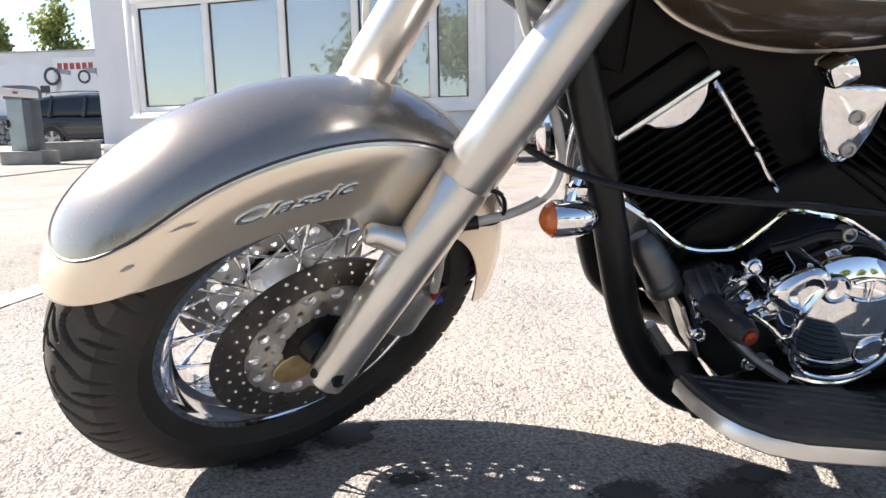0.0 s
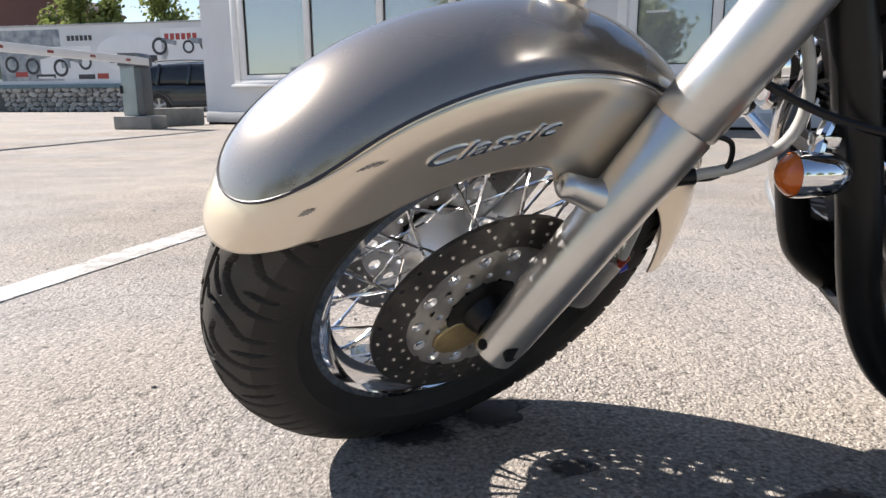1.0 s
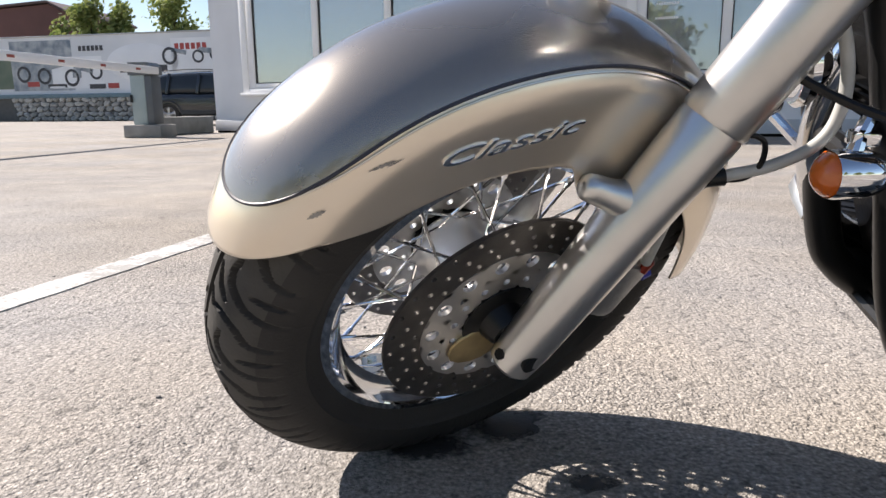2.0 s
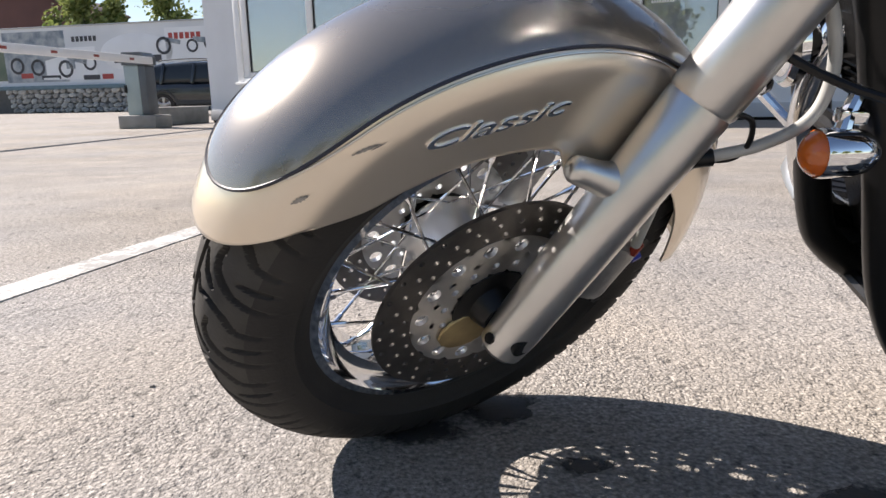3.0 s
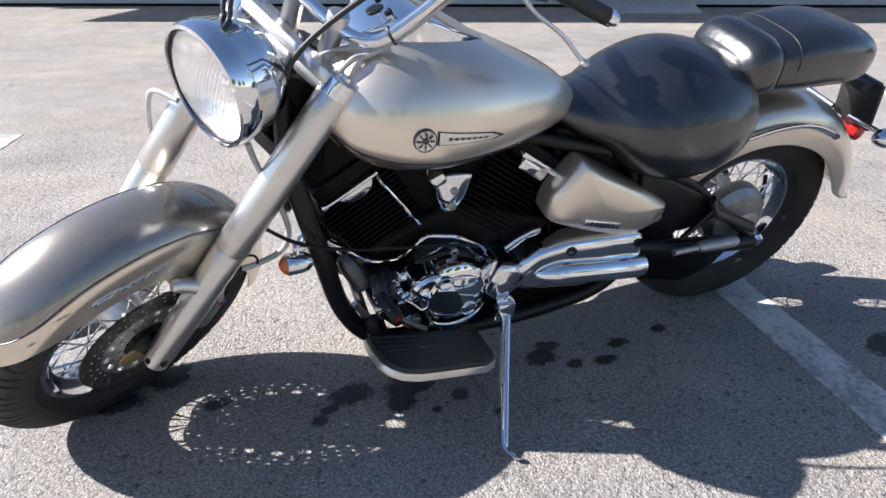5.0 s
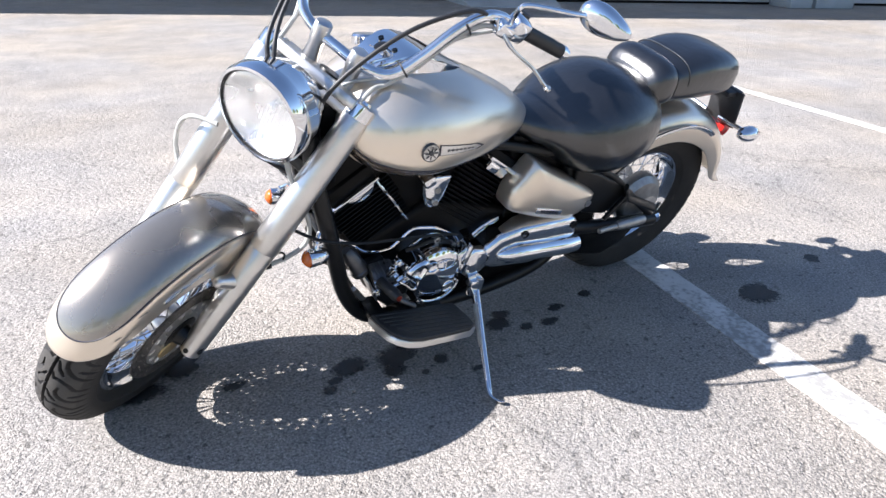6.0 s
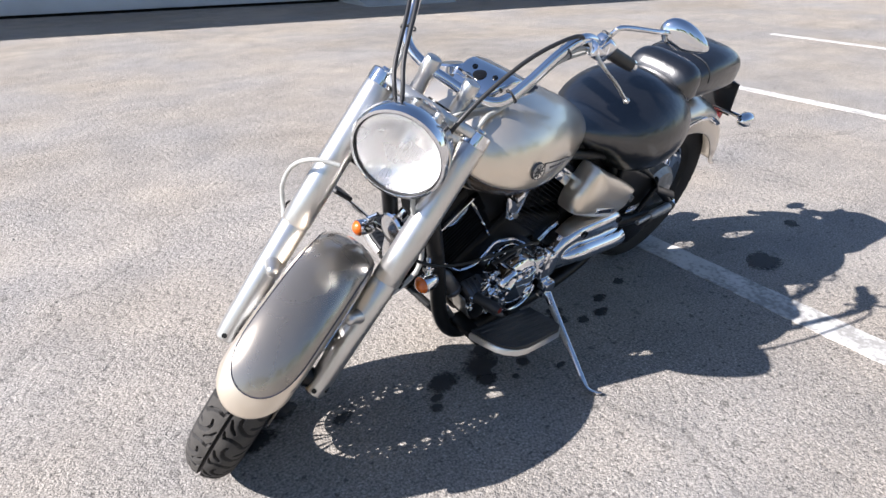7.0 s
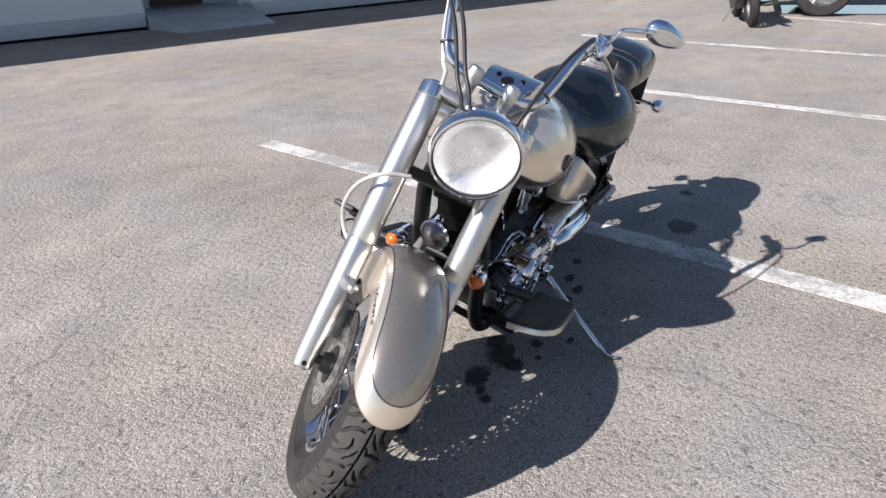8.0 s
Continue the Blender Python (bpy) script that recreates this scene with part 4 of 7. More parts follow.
tree(pose(-22.3, 49.2, 0), 7.9, 1.55, 5, 2600, 0.19)
# trees across the road behind the viewer, which the shop windows mirror
for i, (x, y, h, sp) in enumerate(((-34, -26, 9, 3.4), (-26, -30, 10, 3.8), (-17, -27, 7, 3.0), (-7, -31, 8, 3.4), (3, -29, 6.5, 3.0), (13, -32, 8, 3.6), (24, -30, 7, 3.2), (34, -27, 8, 3.4))):
    tree(pose(x, y, 0), h, sp, 20 + i, 3600, 0.30, "leafy tree across the road")


# ---- the motorcycle ----
# Local frame: x forward, y to the rider's left, z up, origin under the rear axle; it leans to its left on the stand.
BIKE = pose(1.554, 1.220, -0.0241, -15.32, -1.355, -177.14)
RAKE = radians(33)
STEER_FOOT = Vector((1.777, 0, 0))
STEER = pose(1.612, 0.0142, 0.2978, -18.08, 5.42, 30.25)      # fork and handlebar, turned to the left lock
WHEEL = STEER @ pose(0.020, 0.0089, -0.0161, -0.78)            # front axle
bike = empty("motorcycle", BIKE, "champagne silver cruiser motorcycle with chrome engine parked on its side stand", "motorcycle")
UP = Vector((-math.sin(RAKE), 0, math.cos(RAKE)))      # along the fork
FWD = Vector((math.cos(RAKE), 0, math.sin(RAKE)))      # square to it


def front(name, sh, material, parent=None, label="", sharp=35, m=None):
    return part(name, sh.moved(m or STEER), material, parent or bike, label, sharp)


HOOK = [(1.0, 0.98), (0.90, 0.76), (0.80, 0.60), (0.69, 0.46), (0.55, 0.40), (0.39, 0.45)]
DASH = [(0.93, 0.44), (0.80, 0.26), (0.61, 0.13)]
FORK = [(0.40, 0.86), (0.22, 0.70), (0.13, 0.50), (0.10, 0.38), (0.12, 0.21), (-0.04, 0.09)]
SIPES = [[(1.0, 0.98), (1.03, 1.10), (1.02, 1.30)], [(0.40, 0.86), (0.46, 1.05), (0.46, 1.26)], [(0.70, 0.80), (0.72, 1.0), (0.73, 1.2)]]


def groove(s, a, pitch, half):
    """Depth of the tread at s (cells along the tyre) and a (half widths off the centre)."""
    best = 0.0
    side = abs(a)
    if side * half < 0.004:
        best = max(0.0, min(1.0, (0.0036 - side * half) / 0.0014))
    s = s + (0.5 if a < 0 else 0.0)
    for line, wid in [(HOOK, 0.0033), (DASH, 0.0030), (FORK, 0.0033)] + [(q, 0.0030) for q in SIPES]:
        for shift in (-1, 0, 1):
            for k in range(len(line) - 1):
                (s0, a0), (s1, a1) = line[k], line[k + 1]
                if not min(a0, a1) - 0.1 < side < max(a0, a1) + 0.1:
                    continue
                px, py = (s % 1.0 + shift - s0) * pitch, (side - a0) * half
                dx, dy = (s1 - s0) * pitch, (a1 - a0) * half
                q = max(0.0, min(1.0, (px * dx + py * dy) / (dx * dx + dy * dy)))
                d = math.hypot(px - q * dx, py - q * dy)
                along = (k + q) / (len(line) - 1)
                w = wid * (0.45 + 0.75 * math.sin(math.pi * min(1, 0.12 + 0.8 * along)))
                best = max(best, max(0.0, min(1.0, (w - d) / 0.0011 + 0.5)))
    return best


def tyre(R, width, rim_r, cells, fine=64, round_=0.58):
    """A tyre round the y axis with a cut tread."""
    sh = Shape()
    hw = width / 2
    nu = cells * fine
    prof = []
    crown = hw * 0.98
    nt = 85
    for i in range(nt):                                     # the tread, from one shoulder to the other
        b = -1 + 2 * i / (nt - 1)
        prof.append((b * crown, R - round_ * hw * (1 - math.sqrt(max(0, 1 - (abs(b) ** 2.1) * 0.93))), b))
    lead = R - round_ * hw * (1 - math.sqrt(0.07))
    wall = [(hw * 1.0, lead - 0.003, 1.04), (hw * 1.01, lead - 0.006, 1.09), (hw * 1.02, lead - 0.010, 1.15), (hw * 1.03, lead - 0.015, 1.22), (hw * 1.03, lead - 0.021, 1.30), (hw * 1.02, lead - 0.028, None)]
    low = lead - 0.028
    wall += [(hw * 0.99, (low + rim_r) / 2 + 0.006, None), (hw * 0.90, rim_r + 0.024, None), (hw * 0.885, rim_r + 0.020, None), (hw * 0.86, rim_r + 0.019, None), (hw * 0.74, rim_r + 0.006, None), (hw * 0.62, rim_r - 0.004, None)]
    full = [(-y, r, None if b is None else -b) for y, r, b in reversed(wall)] + prof + wall
    k = len(full)
    pitch = 2 * math.pi * R / cells
    cut = [[0.0 if b is None else (0.0088 if abs(b) < 1.02 else 0.0055) * groove(j / fine, b, pitch, hw) for y, r, b in full] for j in range(fine)]
    verts = []
    for j in range(nu):
        a = 2 * math.pi * j / nu
        sa, ca = math.sin(a), math.cos(a)
        for (y, r, b), c in zip(full, cut[j % fine]):
            verts.append(((r - c) * sa, y, (r - c) * ca))
    for j in range(nu):
        j2 = (j + 1) % nu
        sh.f += [(j * k + i, j * k + i + 1, j2 * k + i + 1, j2 * k + i) for i in range(k - 1)]
        sh.m += [1 if full[i][2] is not None and abs(full[i][2]) < 0.93 and max(cut[j % fine][i], cut[j % fine][i + 1]) < 0.004 else 0 for i in range(k - 1)]
    sh.v += [Vector(p) for p in verts]
    return sh


def rim_shape(r, hw):
    sh = Shape()
    prof = [(-hw, r - 0.002), (-hw, r + 0.012), (-hw + 0.004, r + 0.014), (-hw + 0.009, r + 0.004), (-hw * 0.55, r - 0.004), (-hw * 0.4, r - 0.018), (0, r - 0.021),
            (hw * 0.4, r - 0.018), (hw * 0.55, r - 0.004), (hw - 0.009, r + 0.004), (hw - 0.004, r + 0.014), (hw, r + 0.012), (hw, r - 0.002),
            (hw - 0.006, r - 0.006), (hw * 0.6, r - 0.012), (hw * 0.42, r - 0.024), (0, r - 0.028), (-hw * 0.42, r - 0.024), (-hw * 0.6, r - 0.012), (-hw + 0.006, r - 0.006)]
    return lathe(sh, prof, (0, 0, 0), (0, 1, 0), 96, loop=True)


def spokes(parent, m, hub_r, hub_y, rim_r, count):
    """Laced spokes, each an object on one shared mesh."""
    sh = Shape()
    tube(sh, [(0, 0, 0), (0, 0, 0.86)], 0.0021, 8)
    tube(sh, [(0, 0, 0.85), (0, 0, 1.0)], 0.0034, 8)
    mesh = None
    for i in range(count):
        side = 1 if i % 2 else -1
        cross = 1 if (i // 2) % 2 else -1
        a = 2 * math.pi * i / count
        b = a + cross * radians(48)
        p = Vector((hub_r * math.sin(b), side * hub_y, hub_r * math.cos(b)))
        q = Vector((rim_r * math.sin(a), side * 0.006, rim_r * math.cos(a)))
        rot = (q - p).to_track_quat("Z", "Y").to_matrix().to_4x4()
        local = m @ Matrix.Translation(p) @ rot @ Matrix.Diagonal((1, 1, (q - p).length, 1))
        if mesh is None:
            ob = part("spoke", sh, CHROME, parent)
            mesh = ob.data
        else:
            ob = new("spoke", mesh)
            ob.parent = parent
        ob.matrix_local = local


def brake_disc(y, side):
    sh = Shape()
    t = 0.005
    for row, (r0, r1) in enumerate(((0.104, 0.119), (0.119, 0.134), (0.134, 0.149))):
        holed_ring(sh, r0, r1, y - t / 2, y + t / 2, 30, 0.0034, row / 3, skew=1 / 3)
    return weld(sh)


def disc_carrier(y):
    sh = Shape()
    holed_ring(sh, 0.05, 0.076, y - 0.003, y + 0.003, 14, 0.0045, 0.2, n=16, skew=0.5)
    holed_ring(sh, 0.076, 0.104, y - 0.003, y + 0.003, 14, 0.0088, 0.7, n=16)
    return weld(sh)


# front wheel
fw = front("front_wheel", rim_shape(0.203, 0.045), CHROME, None, "chrome rim with laced wire spokes", m=WHEEL)
def pressed(sh):
    """Flattens a tyre where it bears on the ground."""
    for i, p in enumerate(sh.v):
        w = BIKE @ p
        if w.z < 0:
            sh.v[i] = BIKE.inverted() @ Vector((w.x, w.y, 0.0))
    return sh


part("tyre", pressed(tyre(0.320, 0.124, 0.206, 21, fine=56, round_=0.95).moved(WHEEL)), [RUBBER, TREAD], fw, "worn black tyre with curved tread grooves", 50)
hub = Shape()
lathe(hub, [(-0.062, 0.018), (-0.062, 0.05), (-0.054, 0.056), (-0.046, 0.053), (-0.036, 0.046), (0.036, 0.046), (0.046, 0.053), (0.054, 0.056), (0.062, 0.05), (0.062, 0.018)], (0, 0, 0), (0, 1, 0), 40)
front("hub", hub, ALLOY, fw, m=WHEEL)
for y in (0.072, -0.072):
    d = front("brake_disc", brake_disc(y, 1), STEEL, fw, "drilled steel brake disc", 25, WHEEL)
    front("disc_carrier", disc_carrier(y), ALLOY, fw, "", 25, WHEEL)
    cap = Shape()
    s = 1 if y > 0 else -1
    lathe(cap, [(0, 0.001), (0.0, 0.05), (0.005, 0.05), (0.008, 0.03), (0.02, 0.026), (0.03, 0.022), (0.03, 0.001)], (0, y, 0), (0, s, 0), 32)
    front("wheel_boss", cap, BLACK, fw, m=WHEEL)
zn = Shape()
prism(zn, [(0.03 + 0.038 * math.cos(a), -0.035 + 0.03 * math.sin(a)) for a in [2 * math.pi * i / 14 for i in range(14)]], 0.076, 0.08, 0.002)
front("zinc_plate", zn, BRASS, fw, m=WHEEL)
spokes(fw, WHEEL, 0.05, 0.05, 0.184, 40)
ax = Shape()
lathe(ax, [(-0.15, 0.012), (0.15, 0.012)], (0, 0, 0), (0, 1, 0), 16)
front("axle", ax, BLACK, fw, m=WHEEL)

# fork legs
for s in (1, -1):
    y = 0.130 * s
    leg = Shape()
    base = Vector((0.0, y, 0.0))
    lathe(leg, [(-0.058, 0.012), (-0.058, 0.021), (-0.052, 0.027), (-0.02, 0.0300), (0.10, 0.0325), (0.286, 0.0348), (0.289, 0.0335), (0.297, 0.0335)], base, UP, 32)
    leg_ob = front("fork_slider", leg, ALLOY, None, "brushed alloy fork slider")
    cover = Shape()
    lathe(cover, [(0.29, 0.029), (0.29, 0.034), (0.294, 0.0362), (0.40, 0.0362), (0.62, 0.0345), (0.675, 0.034), (0.68, 0.032), (0.68, 0.02)], base, UP, 32)
    front("fork_cover", cover, ALLOY, leg_ob, "brushed alloy fork cover")
    capt = Shape()
    lathe(capt, [(0.68, 0.034), (0.70, 0.034), (0.712, 0.033), (0.716, 0.026), (0.716, 0.016), (0.722, 0.014), (0.724, 0.001)], base, UP, 24)
    front("fork_cap", capt, CHROME, leg_ob)
    lug = Shape()
    lathe(lug, [(0.0, 0.0240), (0.030, 0.0200), (0.042, 0.0165), (0.062, 0.0150), (0.070, 0.0140), (0.0745, 0.0105), (0.077, 0.005), (0.0775, 0.001)], base + UP * 0.185, (0.066, -0.026 * s, 0.031), 24)
    front("fender_lug", lug, ALLOY, leg_ob)
    bolt = Shape()
    lathe(bolt, [(0, 0.007), (0.006, 0.007), (0.006, 0.001)], base + UP * -0.04 + FWD * 0.024, FWD, 8)
    front("pinch_bolt", bolt, BLACK, leg_ob)
    # caliper behind the leg
    cal = Shape()
    cm = base + FWD * -0.088 + UP * 0.075 + Vector((0, -0.04 * s, 0))
    rm = Matrix.Rotation(-RAKE, 4, "Y")
    box(cal, cm, (0.062, 0.066, 0.105), rm, 0.014)
    box(cal, cm + Vector((0, 0.022 * s, 0)) + FWD * 0.012, (0.05, 0.05, 0.082), rm, 0.012)
    for q in (-0.024, 0.024):
        lathe(cal, [(0, 0.019), (0.008, 0.019), (0.011, 0.015), (0.011, 0.001)], cm + UP * q + Vector((0, 0.03 * s, 0)), (0, s, 0), 20)
    c_ob = front("brake_caliper", cal, CAST, leg_ob, "cast alloy brake caliper")
    bl = Shape()
    lathe(bl, [(0, 0.007), (0.012, 0.007), (0.012, 0.001)], Vector((-0.146, 0.122 * s, 0.022)), -FWD + UP, 10)
    front("bleed_cap", bl, BLUECAP, c_ob)
    rd = Shape()
    lathe(rd, [(0, 0.006), (0.016, 0.006), (0.018, 0.004), (0.018, 0.001)], Vector((-0.134, 0.132 * s, 0.044)), UP, 10)
    front("hose_union", rd, REDCAP, c_ob, "red anodised hose union")
    for q in (-0.045, 0.045):
        bo = Shape()
        lathe(bo, [(0, 0.008), (0.012, 0.008), (0.012, 0.001)], cm + UP * q + FWD * -0.026 + Vector((0, 0.02 * s, 0)), (0, s, 0), 6)
        front("bolt", bo, BLACK, c_ob)

# front fender
R_TAB = [(30, 0.338), (40, 0.348), (50, 0.353), (65, 0.353), (90, 0.349), (120, 0.352), (150, 0.349), (175, 0.344), (196, 0.344)]
LOW_TAB = [(30, 0.335), (38, 0.334), (41, 0.324), (46, 0.294), (54, 0.265), (62, 0.254), (70, 0.247), (90, 0.232), (99, 0.227), (103, 0.222), (106, 0.206), (110, 0.192), (125, 0.197), (140, 0.222), (150, 0.242), (170, 0.264), (185, 0.276), (196, 0.283)]
WID_TAB = [(30, 0.066), (38, 0.075), (45, 0.081), (60, 0.083), (150, 0.083), (180, 0.080), (196, 0.076)]


def fender_point(th, a, lift=0.0):
    """th in degrees from straight ahead, up and over; a from -2 (lower edge) over 0 (crown) to 2."""
    Rc, lo, W = (interp([th], t)[0][0] for t in (R_TAB, LOW_TAB, WID_TAB))
    sgn = 1 if a >= 0 else -1
    a = abs(a)
    Rs = Rc - 0.06
    if a <= 1:
        al = a * math.pi / 2
        y, r = W * math.sin(al), Rs + (Rc - Rs) * math.cos(al) ** 0.8
        y += lift * math.sin(al)
        r += lift * math.cos(al)
    else:
        y, r = W + lift, Rs + (min(lo, Rs - 0.0005) - Rs) * (a - 1)
    t = radians(th)
    return Vector((r * math.cos(t), sgn * y, r * math.sin(t)))


fs = Shape()
AS = [-2 + 4 * i / 72 for i in range(73)]


def nose_start(a):
    return 32.6 + 14.0 * min(1, abs(a)) ** 2.1


def tail_end(a):
    return 191.5 - 8.0 * max(0.0, (abs(a) - 1.35) / 0.65) ** 2.4 - 2.0 * max(0.0, 1 - abs(a)) ** 2


rows = [[fender_point(nose_start(a) + (tail_end(a) - nose_start(a)) * (i / 120) ** 1.12, a) for a in AS] for i in range(121)]
loft(fs, rows, caps=False, ring_closed=False)
fender = front("front_fender", fs, SILVER, None, "silver front fender with a bronze top panel", 60, WHEEL)
sol = fender.modifiers.new("thickness", "SOLIDIFY")
sol.thickness, sol.offset = 0.003, -1


def stripe_edge(th, tip=41.5):
    s = min(1.0, max(0.0, (th - tip) / 22.0))
    tail = math.sqrt(max(0.0, min(1.0, (172.5 - th) / 22.0)))
    return 0.64 * math.sqrt(1 - (1 - s) ** 2.4) * tail if th > tip else 0.0


ps = Shape()
TH2 = [41.5 + 0.25 * i * (1 + i * 0.02) for i in range(200)]
TH2 = [t for t in TH2 if t < 172] + [172]
loft(ps, [[fender_point(th, stripe_edge(th) * (-1 + 2 * i / 40), 0.0026) for i in range(41)] for th in TH2], caps=False, ring_closed=False)
front("fender_panel", ps, BROWN, fender, "bronze brown top panel", 60, WHEEL)
st = Shape()
edge = [fender_point(th, stripe_edge(th), 0.0024) for th in reversed(TH2)] + [fender_point(th, -stripe_edge(th), 0.0024) for th in TH2[1:]]
tube(st, edge, 0.0017, 6)
front("pinstripe", st, STRIPE, fender, m=WHEEL)
st2 = Shape()
edge2 = [fender_point(th, stripe_edge(th - 1.5) + 0.05, 0.0012) for th in reversed(TH2[8:])]
tube(st2, edge2, 0.0012, 6)
front("pinstripe", st2, ALLOY, fender, m=WHEEL)


for th0, th1, a0, a1, wd in ((60, 64.5, 0.77, 0.83, 0.020), (48.5, 51.5, 0.73, 0.79, 0.030), (62.5, 65.5, 0.83, 0.85, 0.008)):
    scuff = Shape()
    loft(scuff, [[fender_point(th0 + (th1 - th0) * i / 14, a0 + (a1 - a0) * i / 14 + e * wd * math.sin(math.pi * (i + 0.3) / 14.6) * (0.7 + 0.3 * math.sin(i * 2.3)), 0.0009) for e in (-1, -0.3, 0.4, 1)] for i in range(15)], caps=False, ring_closed=False)
    front("scuff", scuff, SCUFF, fender, "grey scuff in the paint", 60, WHEEL)


def lettering(body, size, shear, depth, place):
    """Raised letters as a mesh; place maps (x, y, z) of the text to the surface."""
    cu = bpy.data.curves.new("lettering", "FONT")
    cu.body, cu.size, cu.shear, cu.extrude, cu.bevel_depth = body, size, shear, depth, depth * 0.3
    cu.align_x, cu.align_y = "CENTER", "CENTER"
    tmp = new("lettering", cu)
    bpy.context.view_layer.update()
    me = bpy.data.meshes.new_from_object(tmp)
    bpy.data.objects.remove(tmp)
    sh = Shape()
    sh.add([place(v.co) for v in me.vertices], [tuple(p.vertices) for p in me.polygons])
    bpy.data.meshes.remove(me)
    return sh


def on_skirt(side):
    def f(c):
        x, z = 0.031 - side * 0.0 - c.x * 1.0, 0.272 + c.y * 0.56
        return Vector((x if side > 0 else 0.031 + c.x, side * (0.0838 + 0.0 * z + c.z), z))
    return f


for s in (1, -1):
    tx = lettering("Classic", 0.040, 0.45, 0.0011, on_skirt(s))
    xs = [p.x for p in tx.v]
    k = 0.145 / (max(xs) - min(xs))
    for p in tx.v:
        p.x = 0.031 + (p.x - 0.031) * k
    front("script_emblem", tx, CHROME, fender, "raised chrome script word", 30, WHEEL)

# headlamp
HL = Vector((-0.186, 0.004, 0.567))
hb = Shape()
lathe(hb, [(-0.138, 0.001), (-0.136, 0.03), (-0.126, 0.06), (-0.104, 0.088), (-0.066, 0.104), (-0.035, 0.110), (-0.03, 0.113), (-0.004, 0.1135), (0.006, 0.110), (0.008, 0.104), (0.0, 0.1015), (-0.05, 0.1005), (-0.09, 0.08), (-0.115, 0.04), (-0.12, 0.001)], HL, (1, 0, -0.03), 64)
head = front("headlamp", hb, CHROME, None, "round chrome headlamp")
rf_ = Shape()
lathe(rf_, [(-0.056, 0.001), (-0.054, 0.03), (-0.046, 0.062), (-0.030, 0.088), (-0.008, 0.1), (-0.006, 0.099), (-0.026, 0.086), (-0.042, 0.060), (-0.050, 0.030), (-0.051, 0.013), (-0.032, 0.012), (-0.029, 0.001)], HL, (1, 0, -0.03), 48)
front("reflector", rf_, REFLECTOR, head)
ln = Shape()
kk = 60
prof = [(0.001, 0.1)] + [(0.02 * (1 - (r / 0.1) ** 2) + 0.002, r) for r in (0.095, 0.08, 0.06, 0.04, 0.02, 0.001)]
lathe(ln, prof + [(h - 0.004, r) for h, r in reversed(prof)], HL, (1, 0, -0.03), kk, loop=True)
gk = Shape()
lathe(gk, [(-0.004, 0.1025), (0.0045, 0.1022), (0.0047, 0.1006), (-0.004, 0.1000)], HL, (1, 0, -0.03), 60, loop=True)
front("lens_gasket", gk, PLASTIC, head)
lens = front("lens", ln, CLEAR, head, "clear fluted glass lens")
lens.visible_shadow = False
fl = Shape()
for i in range(-11, 12):
    yy = i * 0.0078
    w = math.sqrt(max(0.0001, 0.09 ** 2 - yy ** 2))
    pts = [HL + Vector((0.02 * (1 - (yy * yy + z * z) / 0.01) - 0.0035, yy, z)) for z in [-w + 2 * w * k / 8 for k in range(9)]]
    tube(fl, pts, 0.0006, 6)
front("lens_flute", fl, CLEAR, lens).visible_shadow = False

# yokes, risers and handlebar
yk = Shape()
yc = UP * 0.672
box(yk, yc + FWD * -0.004 + UP * 0.030, (0.082, 0.240, 0.026), Matrix.Rotation(-RAKE, 4, "Y"), 0.008)
box(yk, yc + FWD * -0.035, (0.075, 0.30, 0.026), Matrix.Rotation(-RAKE, 4, "Y"), 0.01)
yoke = front("fork_yoke", yk, ALLOY, None, "alloy fork yokes")
ly = Shape()
box(ly, UP * 0.50 + FWD * -0.052, (0.06, 0.215, 0.03), Matrix.Rotation(-RAKE, 4, "Y"), 0.01)
front("lower_yoke", ly, BLACK, yoke)
stem = Shape()
tube(stem, [UP * 0.485 + FWD * -0.06, UP * 0.69 + FWD * -0.06], 0.026, 20)
front("steering_stem", stem, BLACK, yoke)
for y in (0.053, -0.053):
    rs = Shape()
    foot_ = UP * 0.68 + FWD * -0.045 + Vector((0, y, 0))
    ax_ = Vector((-0.425, y, 0.652)) - foot_
    lathe(rs, [(0.0, 0.0215), (0.012, 0.0205), (ax_.length - 0.022, 0.0185), (ax_.length - 0.018, 0.021), (ax_.length + 0.020, 0.021), (ax_.length + 0.025, 0.019), (ax_.length + 0.0275, 0.012), (ax_.length + 0.028, 0.001)], foot_, ax_, 28)
    front("handlebar_riser", rs, ALLOY, yoke)
barL = [(-0.425, 0.0, 0.648), (-0.428, 0.07, 0.648), (-0.45, 0.13, 0.662), (-0.50, 0.16, 0.715), (-0.56, 0.185, 0.785), (-0.61, 0.21, 0.825), (-0.655, 0.235, 0.828), (-0.70, 0.275, 0.808), (-0.83, 0.385, 0.762)]
pts = smooth_path([(x, -y, z) for x, y, z in reversed(barL[1:])] + barL, 6)
hbr = Shape()
tube(hbr, pts, 0.0128, 14)
bar = front("handlebar", hbr, CHROME, None, "chrome pullback handlebar")
